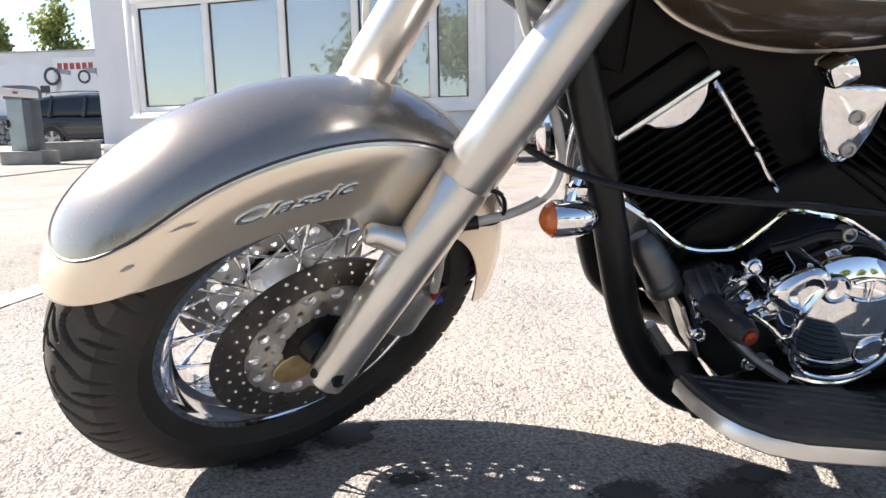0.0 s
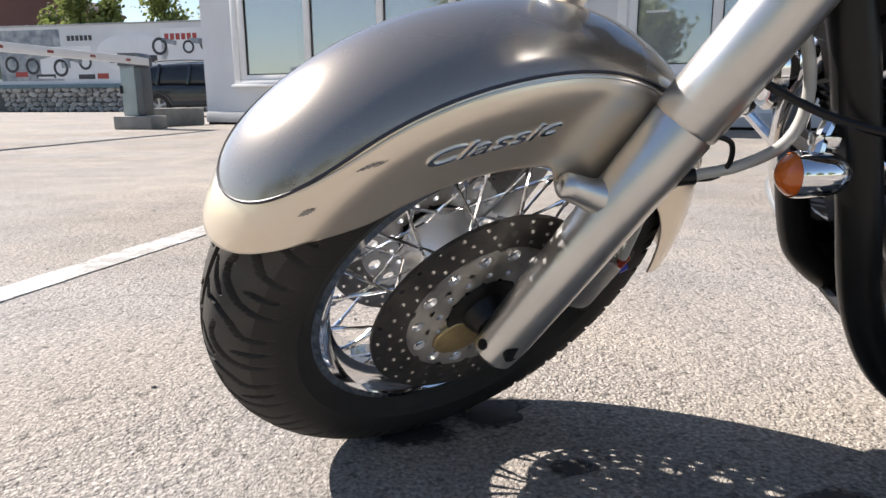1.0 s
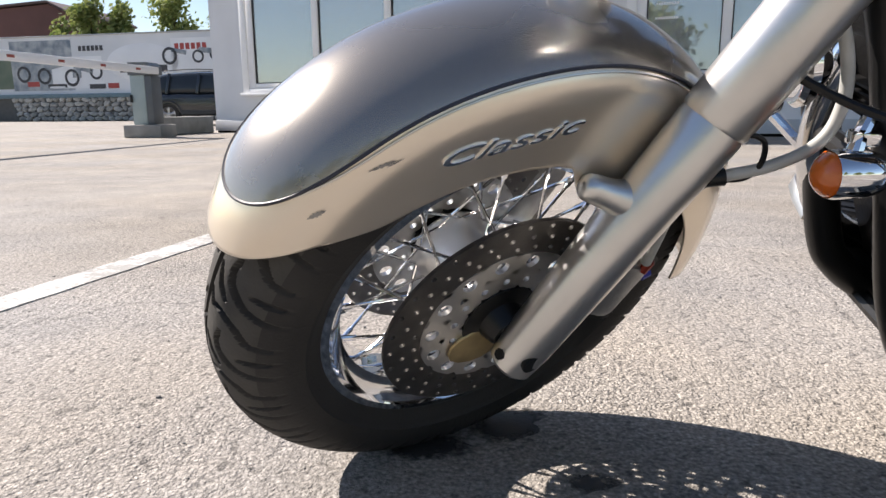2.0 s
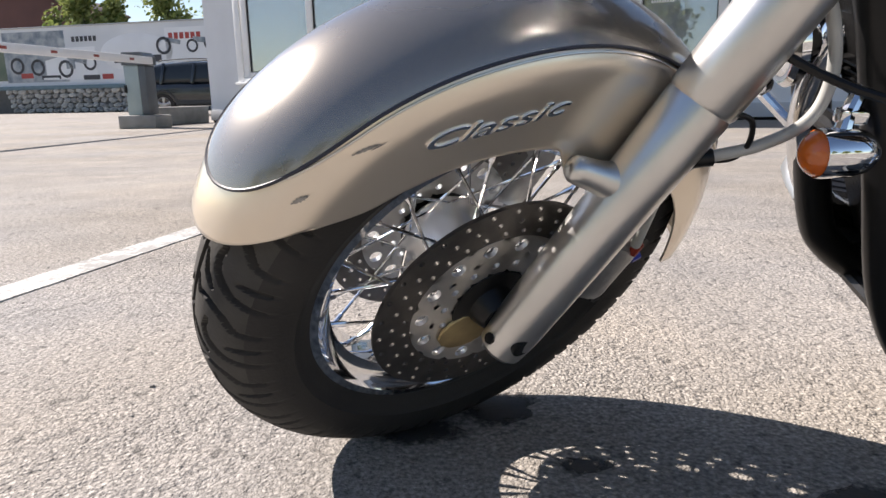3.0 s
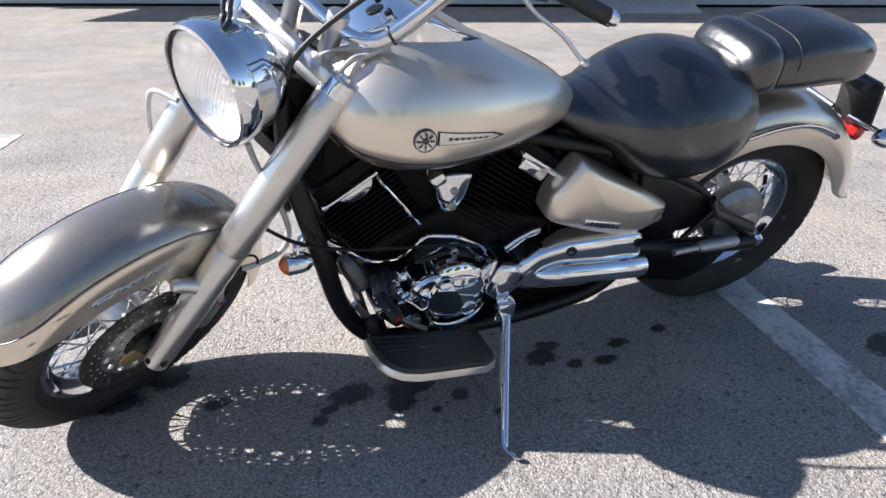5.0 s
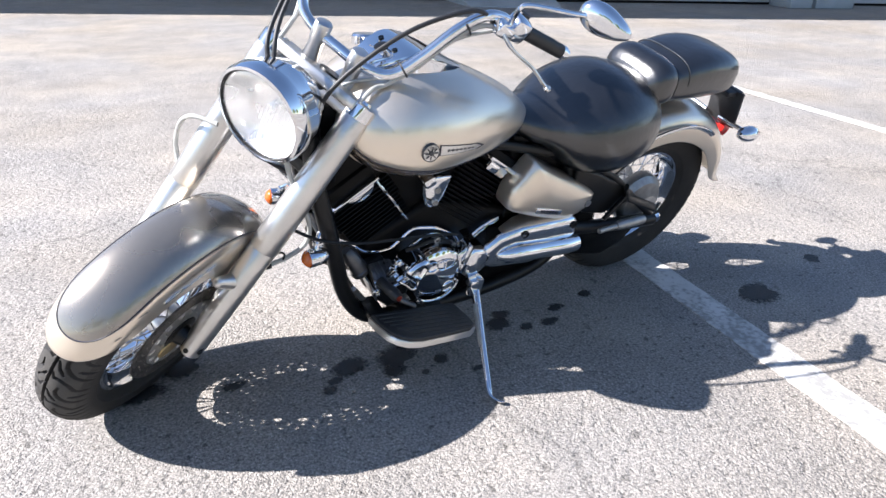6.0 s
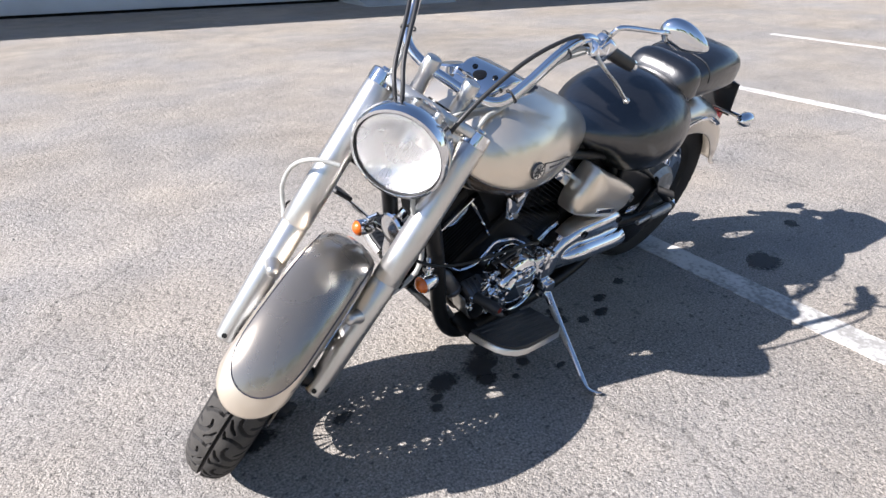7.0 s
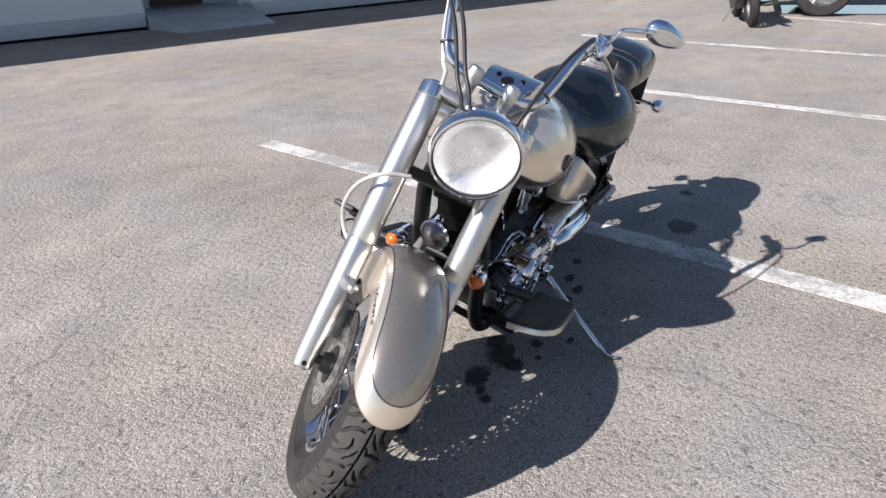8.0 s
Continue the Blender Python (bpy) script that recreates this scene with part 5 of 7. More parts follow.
for s in (1, -1):
    gr = Shape()
    a, b = Vector((-0.715, 0.29 * s, 0.803)), Vector((-0.812, 0.370 * s, 0.768))
    d = b - a
    n = 26
    tube(gr, [a + d * (i / n) for i in range(n + 1)], [0.017 + 0.0012 * (i % 2) for i in range(n + 1)], 16)
    front("grip", gr, PLASTIC, bar, "ribbed black grip")
    ge = Shape()
    tube(ge, [b, b + d.normalized() * 0.012, b + d.normalized() * 0.018], [0.0175, 0.0175, 0.010], 16)
    front("grip_end", ge, CHROME, bar)
    sw = Shape()
    box(sw, a - d.normalized() * 0.03, (0.05, 0.05, 0.058), d.to_track_quat("X", "Z").to_matrix().to_4x4(), 0.012)
    front("switch_housing", sw, CHROME, bar, "chrome switch housing")
    sb = Shape()
    box(sb, a - d.normalized() * 0.028 + Vector((-0.022, -0.01 * s, 0.012)), (0.03, 0.02, 0.035), d.to_track_quat("X", "Z").to_matrix().to_4x4(), 0.004)
    front("switch_panel", sb, PLASTIC, bar)
    pe = Shape()
    perch = a - d.normalized() * 0.055 + Vector((0.028, 0, -0.004))
    box(pe, perch, (0.05, 0.04, 0.034), d.to_track_quat("X", "Z").to_matrix().to_4x4(), 0.009)
    front("lever_perch", pe, CHROME, bar)
    lv = Shape()
    pts = smooth_path([perch + Vector((0.01, 0, 0)), perch + Vector((0.012, 0.045 * s, -0.02)), (-0.69, 0.355 * s, 0.755), (-0.708, 0.39 * s, 0.732), (-0.717, 0.409 * s, 0.721)], 6)
    tube(lv, pts, [0.008] * 6 + [0.0068] * (len(pts) - 7) + [0.0068], 10, flat=0.6)
    lathe(lv, [(-0.009, 0.001), (-0.007, 0.0065), (0, 0.0095), (0.007, 0.0065), (0.009, 0.001)], (-0.717, 0.409 * s, 0.721), (0.2, 1, 0), 14)
    front("lever", lv, ALLOY, bar, "alloy hand lever")
    ms = Shape()
    tube(ms, smooth_path([(-0.655, 0.262 * s, 0.825), (-0.636, 0.268 * s, 0.88), (-0.648, 0.285 * s, 0.898), (-0.70, 0.36 * s, 0.915), (-0.735, 0.395 * s, 0.92)], 6), 0.0062, 10)
    mir = front("mirror", ms, CHROME, bar, "chrome mirror on a bent stem")
    mh = Shape()
    c = Vector((-0.745, 0.428 * s, 0.925))
    rings = []
    nrm = Vector((0.93, 0.10 * s, 0.10)).normalized()
    uu = Vector((-0.1, 0.92 * s, 0.05)) - nrm * Vector((-0.1, 0.92 * s, 0.05)).dot(nrm)
    uu.normalize()
    ww = nrm.cross(uu)
    for dd, q in ((-0.006, 0.9), (-0.008, 0.97), (-0.004, 1.0), (0.004, 0.99), (0.012, 0.9), (0.019, 0.7), (0.023, 0.42), (0.0245, 0.1)):
        ring = []
        for i in range(32):
            t = 2 * math.pi * i / 32
            cu, cw = math.cos(t), math.sin(t)
            ring.append(c + nrm * dd + q * (uu * (0.066 * cu) + ww * (0.034 * cw * (1 - 0.28 * cu))))
        rings.append(ring)
    loft(mh, rings, caps=True)
    front("mirror_shell", mh, CHROME, mir)
    mg = Shape()
    mg.add([c - nrm * 0.0065 + 0.88 * (uu * (0.066 * math.cos(t)) + ww * (0.034 * math.sin(t) * (1 - 0.28 * math.cos(t)))) for t in [2 * math.pi * i / 32 for i in range(32)]] + [c - nrm * 0.0068], [(i, (i + 1) % 32, 32) for i in range(32)])
    front("mirror_glass", mg, MIRROR, mir)

# cables and hoses at the steering
for name, pts, r, m in (
        ("clutch_cable", [(-0.655, 0.235, 0.80), (-0.58, 0.20, 0.845), (-0.47, 0.14, 0.80), (-0.38, 0.10, 0.725), (-0.31, 0.075, 0.635), (-0.30, 0.07, 0.53)], 0.0052, PLASTIC),
        ("throttle_cable", [(-0.655, -0.235, 0.80), (-0.60, -0.21, 0.80), (-0.45, -0.15, 0.76), (-0.33, -0.10, 0.69), (-0.28, -0.06, 0.64), (-0.30, -0.05, 0.56)], 0.0052, PLASTIC),
        ("throttle_cable", [(-0.655, -0.245, 0.80), (-0.60, -0.225, 0.79), (-0.44, -0.16, 0.74), (-0.32, -0.11, 0.67), (-0.28, -0.075, 0.63), (-0.31, -0.05, 0.55)], 0.0052, PLASTIC),
        ("wiring_loom", [(-0.66, 0.25, 0.80), (-0.56, 0.195, 0.77), (-0.48, 0.155, 0.69), (-0.44, 0.11, 0.64), (-0.40, 0.06, 0.60), (-0.35, 0.03, 0.52)], 0.0045, HOSE),
        ("brake_hose", [(-0.225, 0.075, 0.47), (-0.236, 0.092, 0.42), (-0.252, 0.128, 0.36), (-0.263, 0.163, 0.305), (-0.263, 0.180, 0.262), (-0.245, 0.185, 0.230), (-0.205, 0.174, 0.207), (-0.15, 0.152, 0.188), (-0.131, 0.143, 0.142), (-0.136, 0.135, 0.10), (-0.136, 0.132, 0.058)], 0.0062, HOSE),
        ("brake_hose", [(-0.20, -0.10, 0.44), (-0.19, -0.16, 0.42), (-0.20, -0.20, 0.36), (-0.20, -0.205, 0.29), (-0.19, -0.18, 0.235), (-0.15, -0.15, 0.22), (-0.122, -0.12, 0.19), (-0.11, -0.10, 0.14)], 0.0055, HOSE),
        ("hose_clip", [(-0.150, 0.150, 0.190), (-0.185, 0.166, 0.192), (-0.194, 0.172, 0.212), (-0.186, 0.170, 0.240), (-0.168, 0.160, 0.246), (-0.156, 0.148, 0.232), (-0.150, 0.142, 0.21)], 0.0028, BLACK),
        ("hose_clamp", [(-0.122, 0.118, 0.176), (-0.138, 0.140, 0.182), (-0.152, 0.152, 0.192), (-0.166, 0.160, 0.196)], 0.0088, BLACK),
        ("hose_clip", [(-0.165, -0.135, 0.212), (-0.19, -0.17, 0.205), (-0.21, -0.18, 0.235), (-0.195, -0.16, 0.262), (-0.17, -0.14, 0.25)], 0.0028, BLACK)):
    sh = Shape()
    tube(sh, smooth_path(pts, 10), r, 14)
    front(name, sh, m)

for s in (1, -1):
    run = [Vector((x + 0.010, (y + 0.004) * s, z - 0.021)) for x, y, z in barL[2:7]]
    sh = Shape()
    tube(sh, smooth_path([(-0.375, 0.118 * s, 0.602), (-0.41, 0.122 * s, 0.632)] + run, 6), 0.0058, 10)
    loom = front("switch_cable", sh, HOSE)
    for q in (2, 4):
        tie = Shape()
        c, d = (Vector(barL[q]) + Vector(barL[q + 1])) / 2, Vector(barL[q + 1]) - Vector(barL[q])
        c, d = Vector((c.x + 0.004, c.y * s, c.z - 0.009)), Vector((d.x, d.y * s, d.z))
        lathe(tie, [(-0.0022, 0.0192), (0.0022, 0.0192), (0.0022, 0.0178), (-0.0022, 0.0178)], c, d, 24, loop=True)
        front("cable_tie", tie, PLASTIC, loom)

# ---- fixed part of the motorcycle, in its own frame ----


def fixed(name, sh, material, parent=None, label="", sharp=35):
    return part(name, sh, material, parent or bike, label, sharp)


# tank: x, half width, bottom, top
TANK = [(0.60, 0.012, 0.735, 0.752), (0.62, 0.045, 0.725, 0.778), (0.68, 0.095, 0.702, 0.82), (0.78, 0.145, 0.673, 0.865), (0.88, 0.183, 0.656, 0.90),
        (0.98, 0.207, 0.649, 0.922), (1.05, 0.209, 0.653, 0.928), (1.10, 0.199, 0.665, 0.920), (1.15, 0.174, 0.688, 0.896), (1.185, 0.138, 0.722, 0.868), (1.207, 0.09, 0.755, 0.84), (1.218, 0.02, 0.795, 0.812)]
tk = Shape()
XS = [0.6005 + i * 0.00686 for i in range(91)]
RN = 64
rings = []
for x in XS:
    w, b, t = interp([x], TANK)[0]
    zc = b + (t - b) * 0.40
    ring = []
    for j in range(RN):
        a = 2 * math.pi * j / RN
        c, s = math.cos(a), math.sin(a)
        y = w * math.copysign(abs(c) ** 0.90, c)
        z = zc + ((t - zc) if s > 0 else (zc - b)) * math.copysign(abs(s) ** (0.98 if s > 0 else 0.85), s)
        ring.append(Vector((x, y, z)))
    rings.append(ring)
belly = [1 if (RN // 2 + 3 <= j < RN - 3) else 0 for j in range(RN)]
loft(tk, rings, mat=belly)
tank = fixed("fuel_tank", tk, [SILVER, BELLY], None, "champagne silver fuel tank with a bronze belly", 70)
seam = Shape()
for js in (RN // 2 + 3, RN - 3):
    tube(seam, [r[js] for r in rings], 0.0016, 6)
fixed("pinstripe", seam, STRIPE, tank)
lip = Shape()
for js in (RN // 2 + 12, RN - 12):
    tube(lip, [r[js] for r in rings[3:-3]], 0.0035, 8)
fixed("tank_lip", lip, SILVER, tank, "champagne seam along the tank's lower edge")
# tank emblem
def side_y(x, z):
    w, b, t = interp([x], TANK)[0]
    zc = b + (t - b) * 0.40
    sn = min(0.999, max(0.0, (z - zc) / (t - zc))) ** (1 / 0.98) if z > zc else min(0.999, (zc - z) / (zc - b)) ** (1 / 0.85)
    return w * math.sqrt(max(0.0, 1 - sn * sn)) ** 0.90


for s in (1, -1):
    em = Shape()
    ctr = Vector((1.033, (side_y(1.033, 0.780) + 0.004) * s, 0.780))
    lathe(em, [(-0.01, 0.021), (0.0, 0.021), (0.0015, 0.020), (0.001, 0.018), (0.001, 0.001)], ctr, (0.03, s, 0.12), 32)
    ob = fixed("emblem", em, ALLOY, tank, "dark and chrome wing emblem", 20)
    em2 = Shape()
    for i in range(8):
        a = 2 * math.pi * i / 8
        tube(em2, [ctr + Vector((0.008 * math.cos(a), 0.0035 * s, 0.008 * math.sin(a))), ctr + Vector((0.0175 * math.cos(a), 0.003 * s, 0.0175 * math.sin(a)))], 0.0016, 6)
    lathe(em2, [(0.0, 0.007), (0.004, 0.006), (0.005, 0.001)], ctr, (0, s, 0.1), 12)
    fixed("emblem_spokes", em2, SATIN, ob)
    em3 = Shape()
    lathe(em3, [(-0.004, 0.0205), (0.002, 0.0211), (0.0024, 0.0222), (-0.006, 0.0234)], ctr, (0.03, s, 0.12), 36, loop=True)
    fixed("emblem_ring", em3, SATIN, ob)
    for nm, lift, grow, mt in (("emblem_wing", 0.0012, 0.93, STRIPE), ("emblem_field", 0.0022, 0.80, ALLOY), ("emblem_script", 0.0030, 0.26, SATIN)):
        wing = Shape()
        rows = []
        for i in range(25):
            q = i / 24
            x = (1.008 - 0.155 * q) if nm == "emblem_wing" else (1.004 - 0.138 * q) if nm == "emblem_field" else (0.985 - 0.10 * q)
            hh = (0.0140 * (1 - 0.55 * q) * (1 if q < 0.85 else (1 - q) / 0.15) + 0.001) * grow
            if nm == "emblem_script":
                hh *= 0.6 + 0.5 * math.sin(i * 1.9)
            zc = 0.781 - 0.020 * (1.008 - x) / 0.155
            rows.append([Vector((x, (side_y(x, zc + e * hh) + lift) * s, zc + e * hh)) for e in (-1, -0.5, 0, 0.5, 1)])
        loft(wing, rows, caps=False, ring_closed=False)
        fixed(nm, wing, mt, ob)
# flat chrome console on the tank
cs = Shape()
rings = []
SEC = [(1.02, -0.062), (1.0, -0.012), (0.985, -0.005), (0.95, -0.001), (0.88, 0.0)]
for x, w, z, sink in ((0.845, 0.004, 0.886, 0.3), (0.86, 0.017, 0.894, 0.5), (0.90, 0.046, 0.913, 0.8), (0.95, 0.067, 0.936, 1), (0.99, 0.077, 0.952, 1), (1.02, 0.081, 0.9595, 1), (1.04, 0.081, 0.9600, 1), (1.062, 0.078, 0.956, 1), (1.09, 0.070, 0.944, 1), (1.12, 0.058, 0.926, 1), (1.130, 0.053, 0.912, 0.8)):
    half = [(w * q, z + d * sink) for q, d in SEC]
    rings.append([Vector((x, y, h)) for y, h in half] + [Vector((x, 0, z + 0.0015))] + [Vector((x, -y, h)) for y, h in reversed(half)])
loft(cs, rings)
console = fixed("tank_console", cs, CHROME, tank, "flat polished chrome tank console", 28)
for x, y, r in ((1.083, -0.002, 0.0155), (1.068, -0.036, 0.006), (1.068, 0.036, 0.006)):
    kc = Shape()
    z = 0.956 - (x - 1.062) * 0.43 if x > 1.06 else 0.952 + (x - 0.99) * 0.25
    lathe(kc, [(-0.006, r * 1.15), (0.002, r * 1.15), (0.003, r), (0.0022, 0.001)], (x, y, z + 0.0012), (0.4, 0, 1), 24)
    fixed("ignition_lock" if r > 0.01 else "warning_lamp", kc, BLACK, console)
fc = Shape()
lathe(fc, [(-0.01, 0.033), (0.008, 0.033), (0.014, 0.028), (0.016, 0.001)], (1.075, -0.105, 0.922), (0, -0.3, 1), 28)
fixed("filler_cap", fc, CHROME, tank)

# seats
def cushion(name, table, material, label, power=0.62, flat=0.5):
    sh = Shape()
    x0, x1 = table[0][0], table[-1][0]
    rings = []
    for i in range(61):
        x = x0 + (x1 - x0) * (1 - math.cos(math.pi * i / 60)) / 2
        w, b, t = interp([x], table)[0]
        ring = []
        for j in range(48):
            a = 2 * math.pi * j / 48
            c, s = math.cos(a), math.sin(a)
            y = w * math.copysign(abs(c) ** power, c)
            z = (b + t) / 2 + (t - b) / 2 * math.copysign(abs(s) ** (min(0.94, power + 0.16) if s > 0 else flat), s)
            ring.append(Vector((x, y, z)))
        rings.append(ring)
    loft(sh, rings)
    return fixed(name, sh, material, None, label, 70)


cushion("rider_seat", [(0.135, 0.05, 0.70, 0.755), (0.149, 0.112, 0.655, 0.796), (0.188, 0.168, 0.60, 0.838), (0.258, 0.203, 0.562, 0.860), (0.34, 0.214, 0.546, 0.867), (0.42, 0.204, 0.56, 0.846), (0.49, 0.172, 0.60, 0.812), (0.545, 0.130, 0.645, 0.782), (0.60, 0.102, 0.665, 0.774), (0.65, 0.078, 0.695, 0.771), (0.69, 0.056, 0.715, 0.765), (0.708, 0.035, 0.73, 0.758)], LEATHER, "wide black leather rider seat", 0.94, 0.90)
pill = cushion("pillion_seat", [(-0.22, 0.05, 0.815, 0.868), (-0.20, 0.085, 0.80, 0.892), (-0.14, 0.118, 0.785, 0.920), (-0.04, 0.130, 0.78, 0.932), (0.06, 0.128, 0.775, 0.918), (0.125, 0.12, 0.775, 0.896)], LEATHER, "black leather pillion seat", 0.62, 0.5)
cushion("pillion_front_pad", [(0.12, 0.115, 0.775, 0.893), (0.14, 0.125, 0.77, 0.906), (0.175, 0.125, 0.765, 0.906), (0.205, 0.115, 0.77, 0.888), (0.222, 0.095, 0.785, 0.863)], LEATHER, "black leather seat bolster", 0.6, 0.5)
for x, w, z in ((0.125, 0.119, 0.895), (0.085, 0.126, 0.911)):
    sm = Shape()
    tube(sm, [(x, w * math.copysign(abs(math.cos(a)) ** 0.62, math.cos(a)), (z + 0.775) / 2 + (z - 0.775) / 2 * abs(math.sin(a)) ** 0.78 + 0.001) for a in [math.pi * i / 24 for i in range(25)]], 0.0022, 6)
    fixed("seam", sm, LEATHER, pill)

# rear wheel
RA = Matrix.Translation((-0.012, -0.010, 0.354))
rw = fixed("rear_wheel", rim_shape(0.19, 0.05).moved(RA), CHROME, None, "chrome rear rim with wire spokes")
fixed("tyre", tyre(0.325, 0.150, 0.193, 17, 32).moved(RA), [RUBBER, TREAD], rw, "black rear tyre", 50)
hub = Shape()
lathe(hub, [(-0.07, 0.02), (-0.07, 0.075), (-0.05, 0.08), (-0.04, 0.05), (0.04, 0.05), (0.05, 0.085), (0.085, 0.085), (0.10, 0.06), (0.11, 0.02)], (0, 0, 0), (0, 1, 0), 40)
fixed("hub", hub.moved(RA), CAST, rw)
spokes(rw, RA, 0.07, 0.055, 0.17, 40)
fd = Shape()
lathe(fd, [(0.085, 0.10), (0.12, 0.098), (0.14, 0.08), (0.145, 0.03), (0.145, 0.001)], (0, 0, 0), (0, 1, 0), 36)
fixed("final_drive", fd.moved(RA @ Matrix.Translation((0.02, -0.04, 0.02))), CAST, None, "cast final drive housing")
sa = Shape()
for s in (1, -1):
    tube(sa, smooth_path([(0.50, 0.10 * s, 0.37), (0.30, 0.125 * s, 0.35), (0.08, 0.135 * s, 0.335), (-0.02, 0.135 * s, 0.33)], 5), 0.024, 14)
tube(sa, smooth_path([(-0.02, 0.13, 0.34), (0.12, 0.12, 0.44), (0.24, 0.11, 0.53), (0.36, 0.10, 0.58)], 5), 0.013, 12)
fixed("swingarm", sa, BLACK, None, "black swingarm")
nut = Shape()
lathe(nut, [(0, 0.022), (0.02, 0.022), (0.024, 0.016), (0.03, 0.012), (0.03, 0.001)], (-0.05, 0.112, 0.325), (0, 1, 0), 6)
fixed("axle_nut", nut, CHROME, None)
shk = Shape()
tube(shk, [(0.09, 0.18, 0.385), (0.10, 0.18, 0.382), (0.20, 0.18, 0.378), (0.215, 0.18, 0.377)], [0.014, 0.0175, 0.0165, 0.012], 18)
tube(shk, [(0.21, 0.18, 0.377), (0.29, 0.18, 0.37)], 0.009, 14)
fixed("footrest_bracket", shk, CAST, None)

hang = Shape()
prism(hang, [(0.345, 0.40), (0.30, 0.22), (0.15, 0.185), (0.06, 0.225), (0.02, 0.29), (0.10, 0.315), (0.17, 0.31), (0.24, 0.34), (0.29, 0.42), (0.32, 0.52), (0.36, 0.52)], 0.075, 0.115, 0.012)
fixed("drive_housing", hang, MATT, None, "black drive shaft housing")
arm = Shape()
tube(arm, [(0.19, 0.14, 0.50), (0.16, 0.14, 0.455), (0.0, 0.14, 0.385)], 0.016, 12, flat=0.5)
tube(arm, [(0.17, 0.14, 0.47), (0.24, 0.14, 0.38)], 0.016, 12, flat=0.5)
fixed("rear_bracket", arm, BLACK, None, "black passenger footrest bracket")

# strut widened beyond its real size to keep the bright gap here dark
strut = Shape()
prism(strut, [(0.43, 0.60), (0.33, 0.565), (0.20, 0.505), (0.12, 0.46), (0.10, 0.43), (0.16, 0.41), (0.24, 0.39), (0.33, 0.41), (0.41, 0.46)], 0.095, 0.125, 0.01)
fixed("widened_strut", strut, BLACK, None, "black frame strut widened into a plate beside the rear wheel")

# rear fender
rfs = Shape()
RT = [(40, 0.40), (70, 0.408), (100, 0.417), (130, 0.42), (150, 0.416), (168, 0.412)]
RL = [(40, 0.31), (100, 0.30), (130, 0.305), (150, 0.31), (160, 0.325), (166, 0.36), (168, 0.39)]
RW = [(40, 0.105), (120, 0.108), (150, 0.105), (168, 0.095)]


def rear_point(th, a):
    Rc, lo, W = (interp([th], t)[0][0] for t in (RT, RL, RW))
    sg, a = (1 if a >= 0 else -1), abs(a)
    Rs = max(Rc - 0.075, lo + 0.002)
    if a <= 1:
        y, r = W * math.sin(a * math.pi / 2) ** 0.9, Rs + (Rc - Rs) * math.cos(a * math.pi / 2) ** 0.85
    else:
        y, r = W, Rs + (lo - Rs) * (a - 1)
    t = radians(th)
    return Vector((r * math.cos(t), sg * y, 0.327 + r * math.sin(t)))


loft(rfs, [[rear_point(th, a) for a in AS] for th in [40 + 1.6 * i for i in range(81)]], caps=False, ring_closed=False)
rfen = fixed("rear_fender", rfs, SILVER, None, "champagne silver rear fender", 60)
sol = rfen.modifiers.new("thickness", "SOLIDIFY")
sol.thickness, sol.offset = 0.003, -1
for s in (1, -1):
    rl = Shape()
    tube(rl, smooth_path([(0.24, 0.125 * s, 0.60), (0.16, 0.122 * s, 0.655), (0.04, 0.12 * s, 0.685), (-0.06, 0.119 * s, 0.685), (-0.14, 0.118 * s, 0.66), (-0.17, 0.118 * s, 0.645)], 5), 0.0105, 10, flat=0.6)
    fixed("fender_rail", rl, CHROME, rfen, "chrome fender rail")
    ri = Shape()
    c = Vector((-0.30, 0.165 * s, 0.66))
    lathe(ri, [(-0.028, 0.02), (-0.02, 0.026), (0.0, 0.029), (0.03, 0.025), (0.05, 0.012), (0.054, 0.001)], c, (1, 0, 0), 24)
    ind = fixed("rear_indicator", ri, CHROME, None, "chrome rear indicator")
    rlens = Shape()
    lathe(rlens, [(-0.027, 0.022), (-0.036, 0.018), (-0.04, 0.001)], c, (1, 0, 0), 20)
    fixed("indicator_lens", rlens, AMBER, ind)
    stem_ = Shape()
    tube(stem_, [c - Vector((0, 0.02 * s, 0)), (-0.30, 0.03 * s, 0.655)], 0.008, 10)
    fixed("indicator_stem", stem_, CHROME, ind)
tl = Shape()
box(tl, (-0.375, 0.0, 0.60), (0.05, 0.08, 0.065), Matrix.Rotation(radians(-12), 4, "Y"), 0.02)
fixed("tail_lamp", tl, RED, None, "red tail lamp")
pb = Shape()
box(pb, (-0.315, 0.02, 0.70), (0.012, 0.13, 0.14), Matrix.Rotation(radians(14), 4, "Y"), 0.004)
box(pb, (-0.29, 0.0, 0.755), (0.08, 0.12, 0.02), None, 0.006)
fixed("plate_holder", pb, PLASTIC, None, "black plate holder")

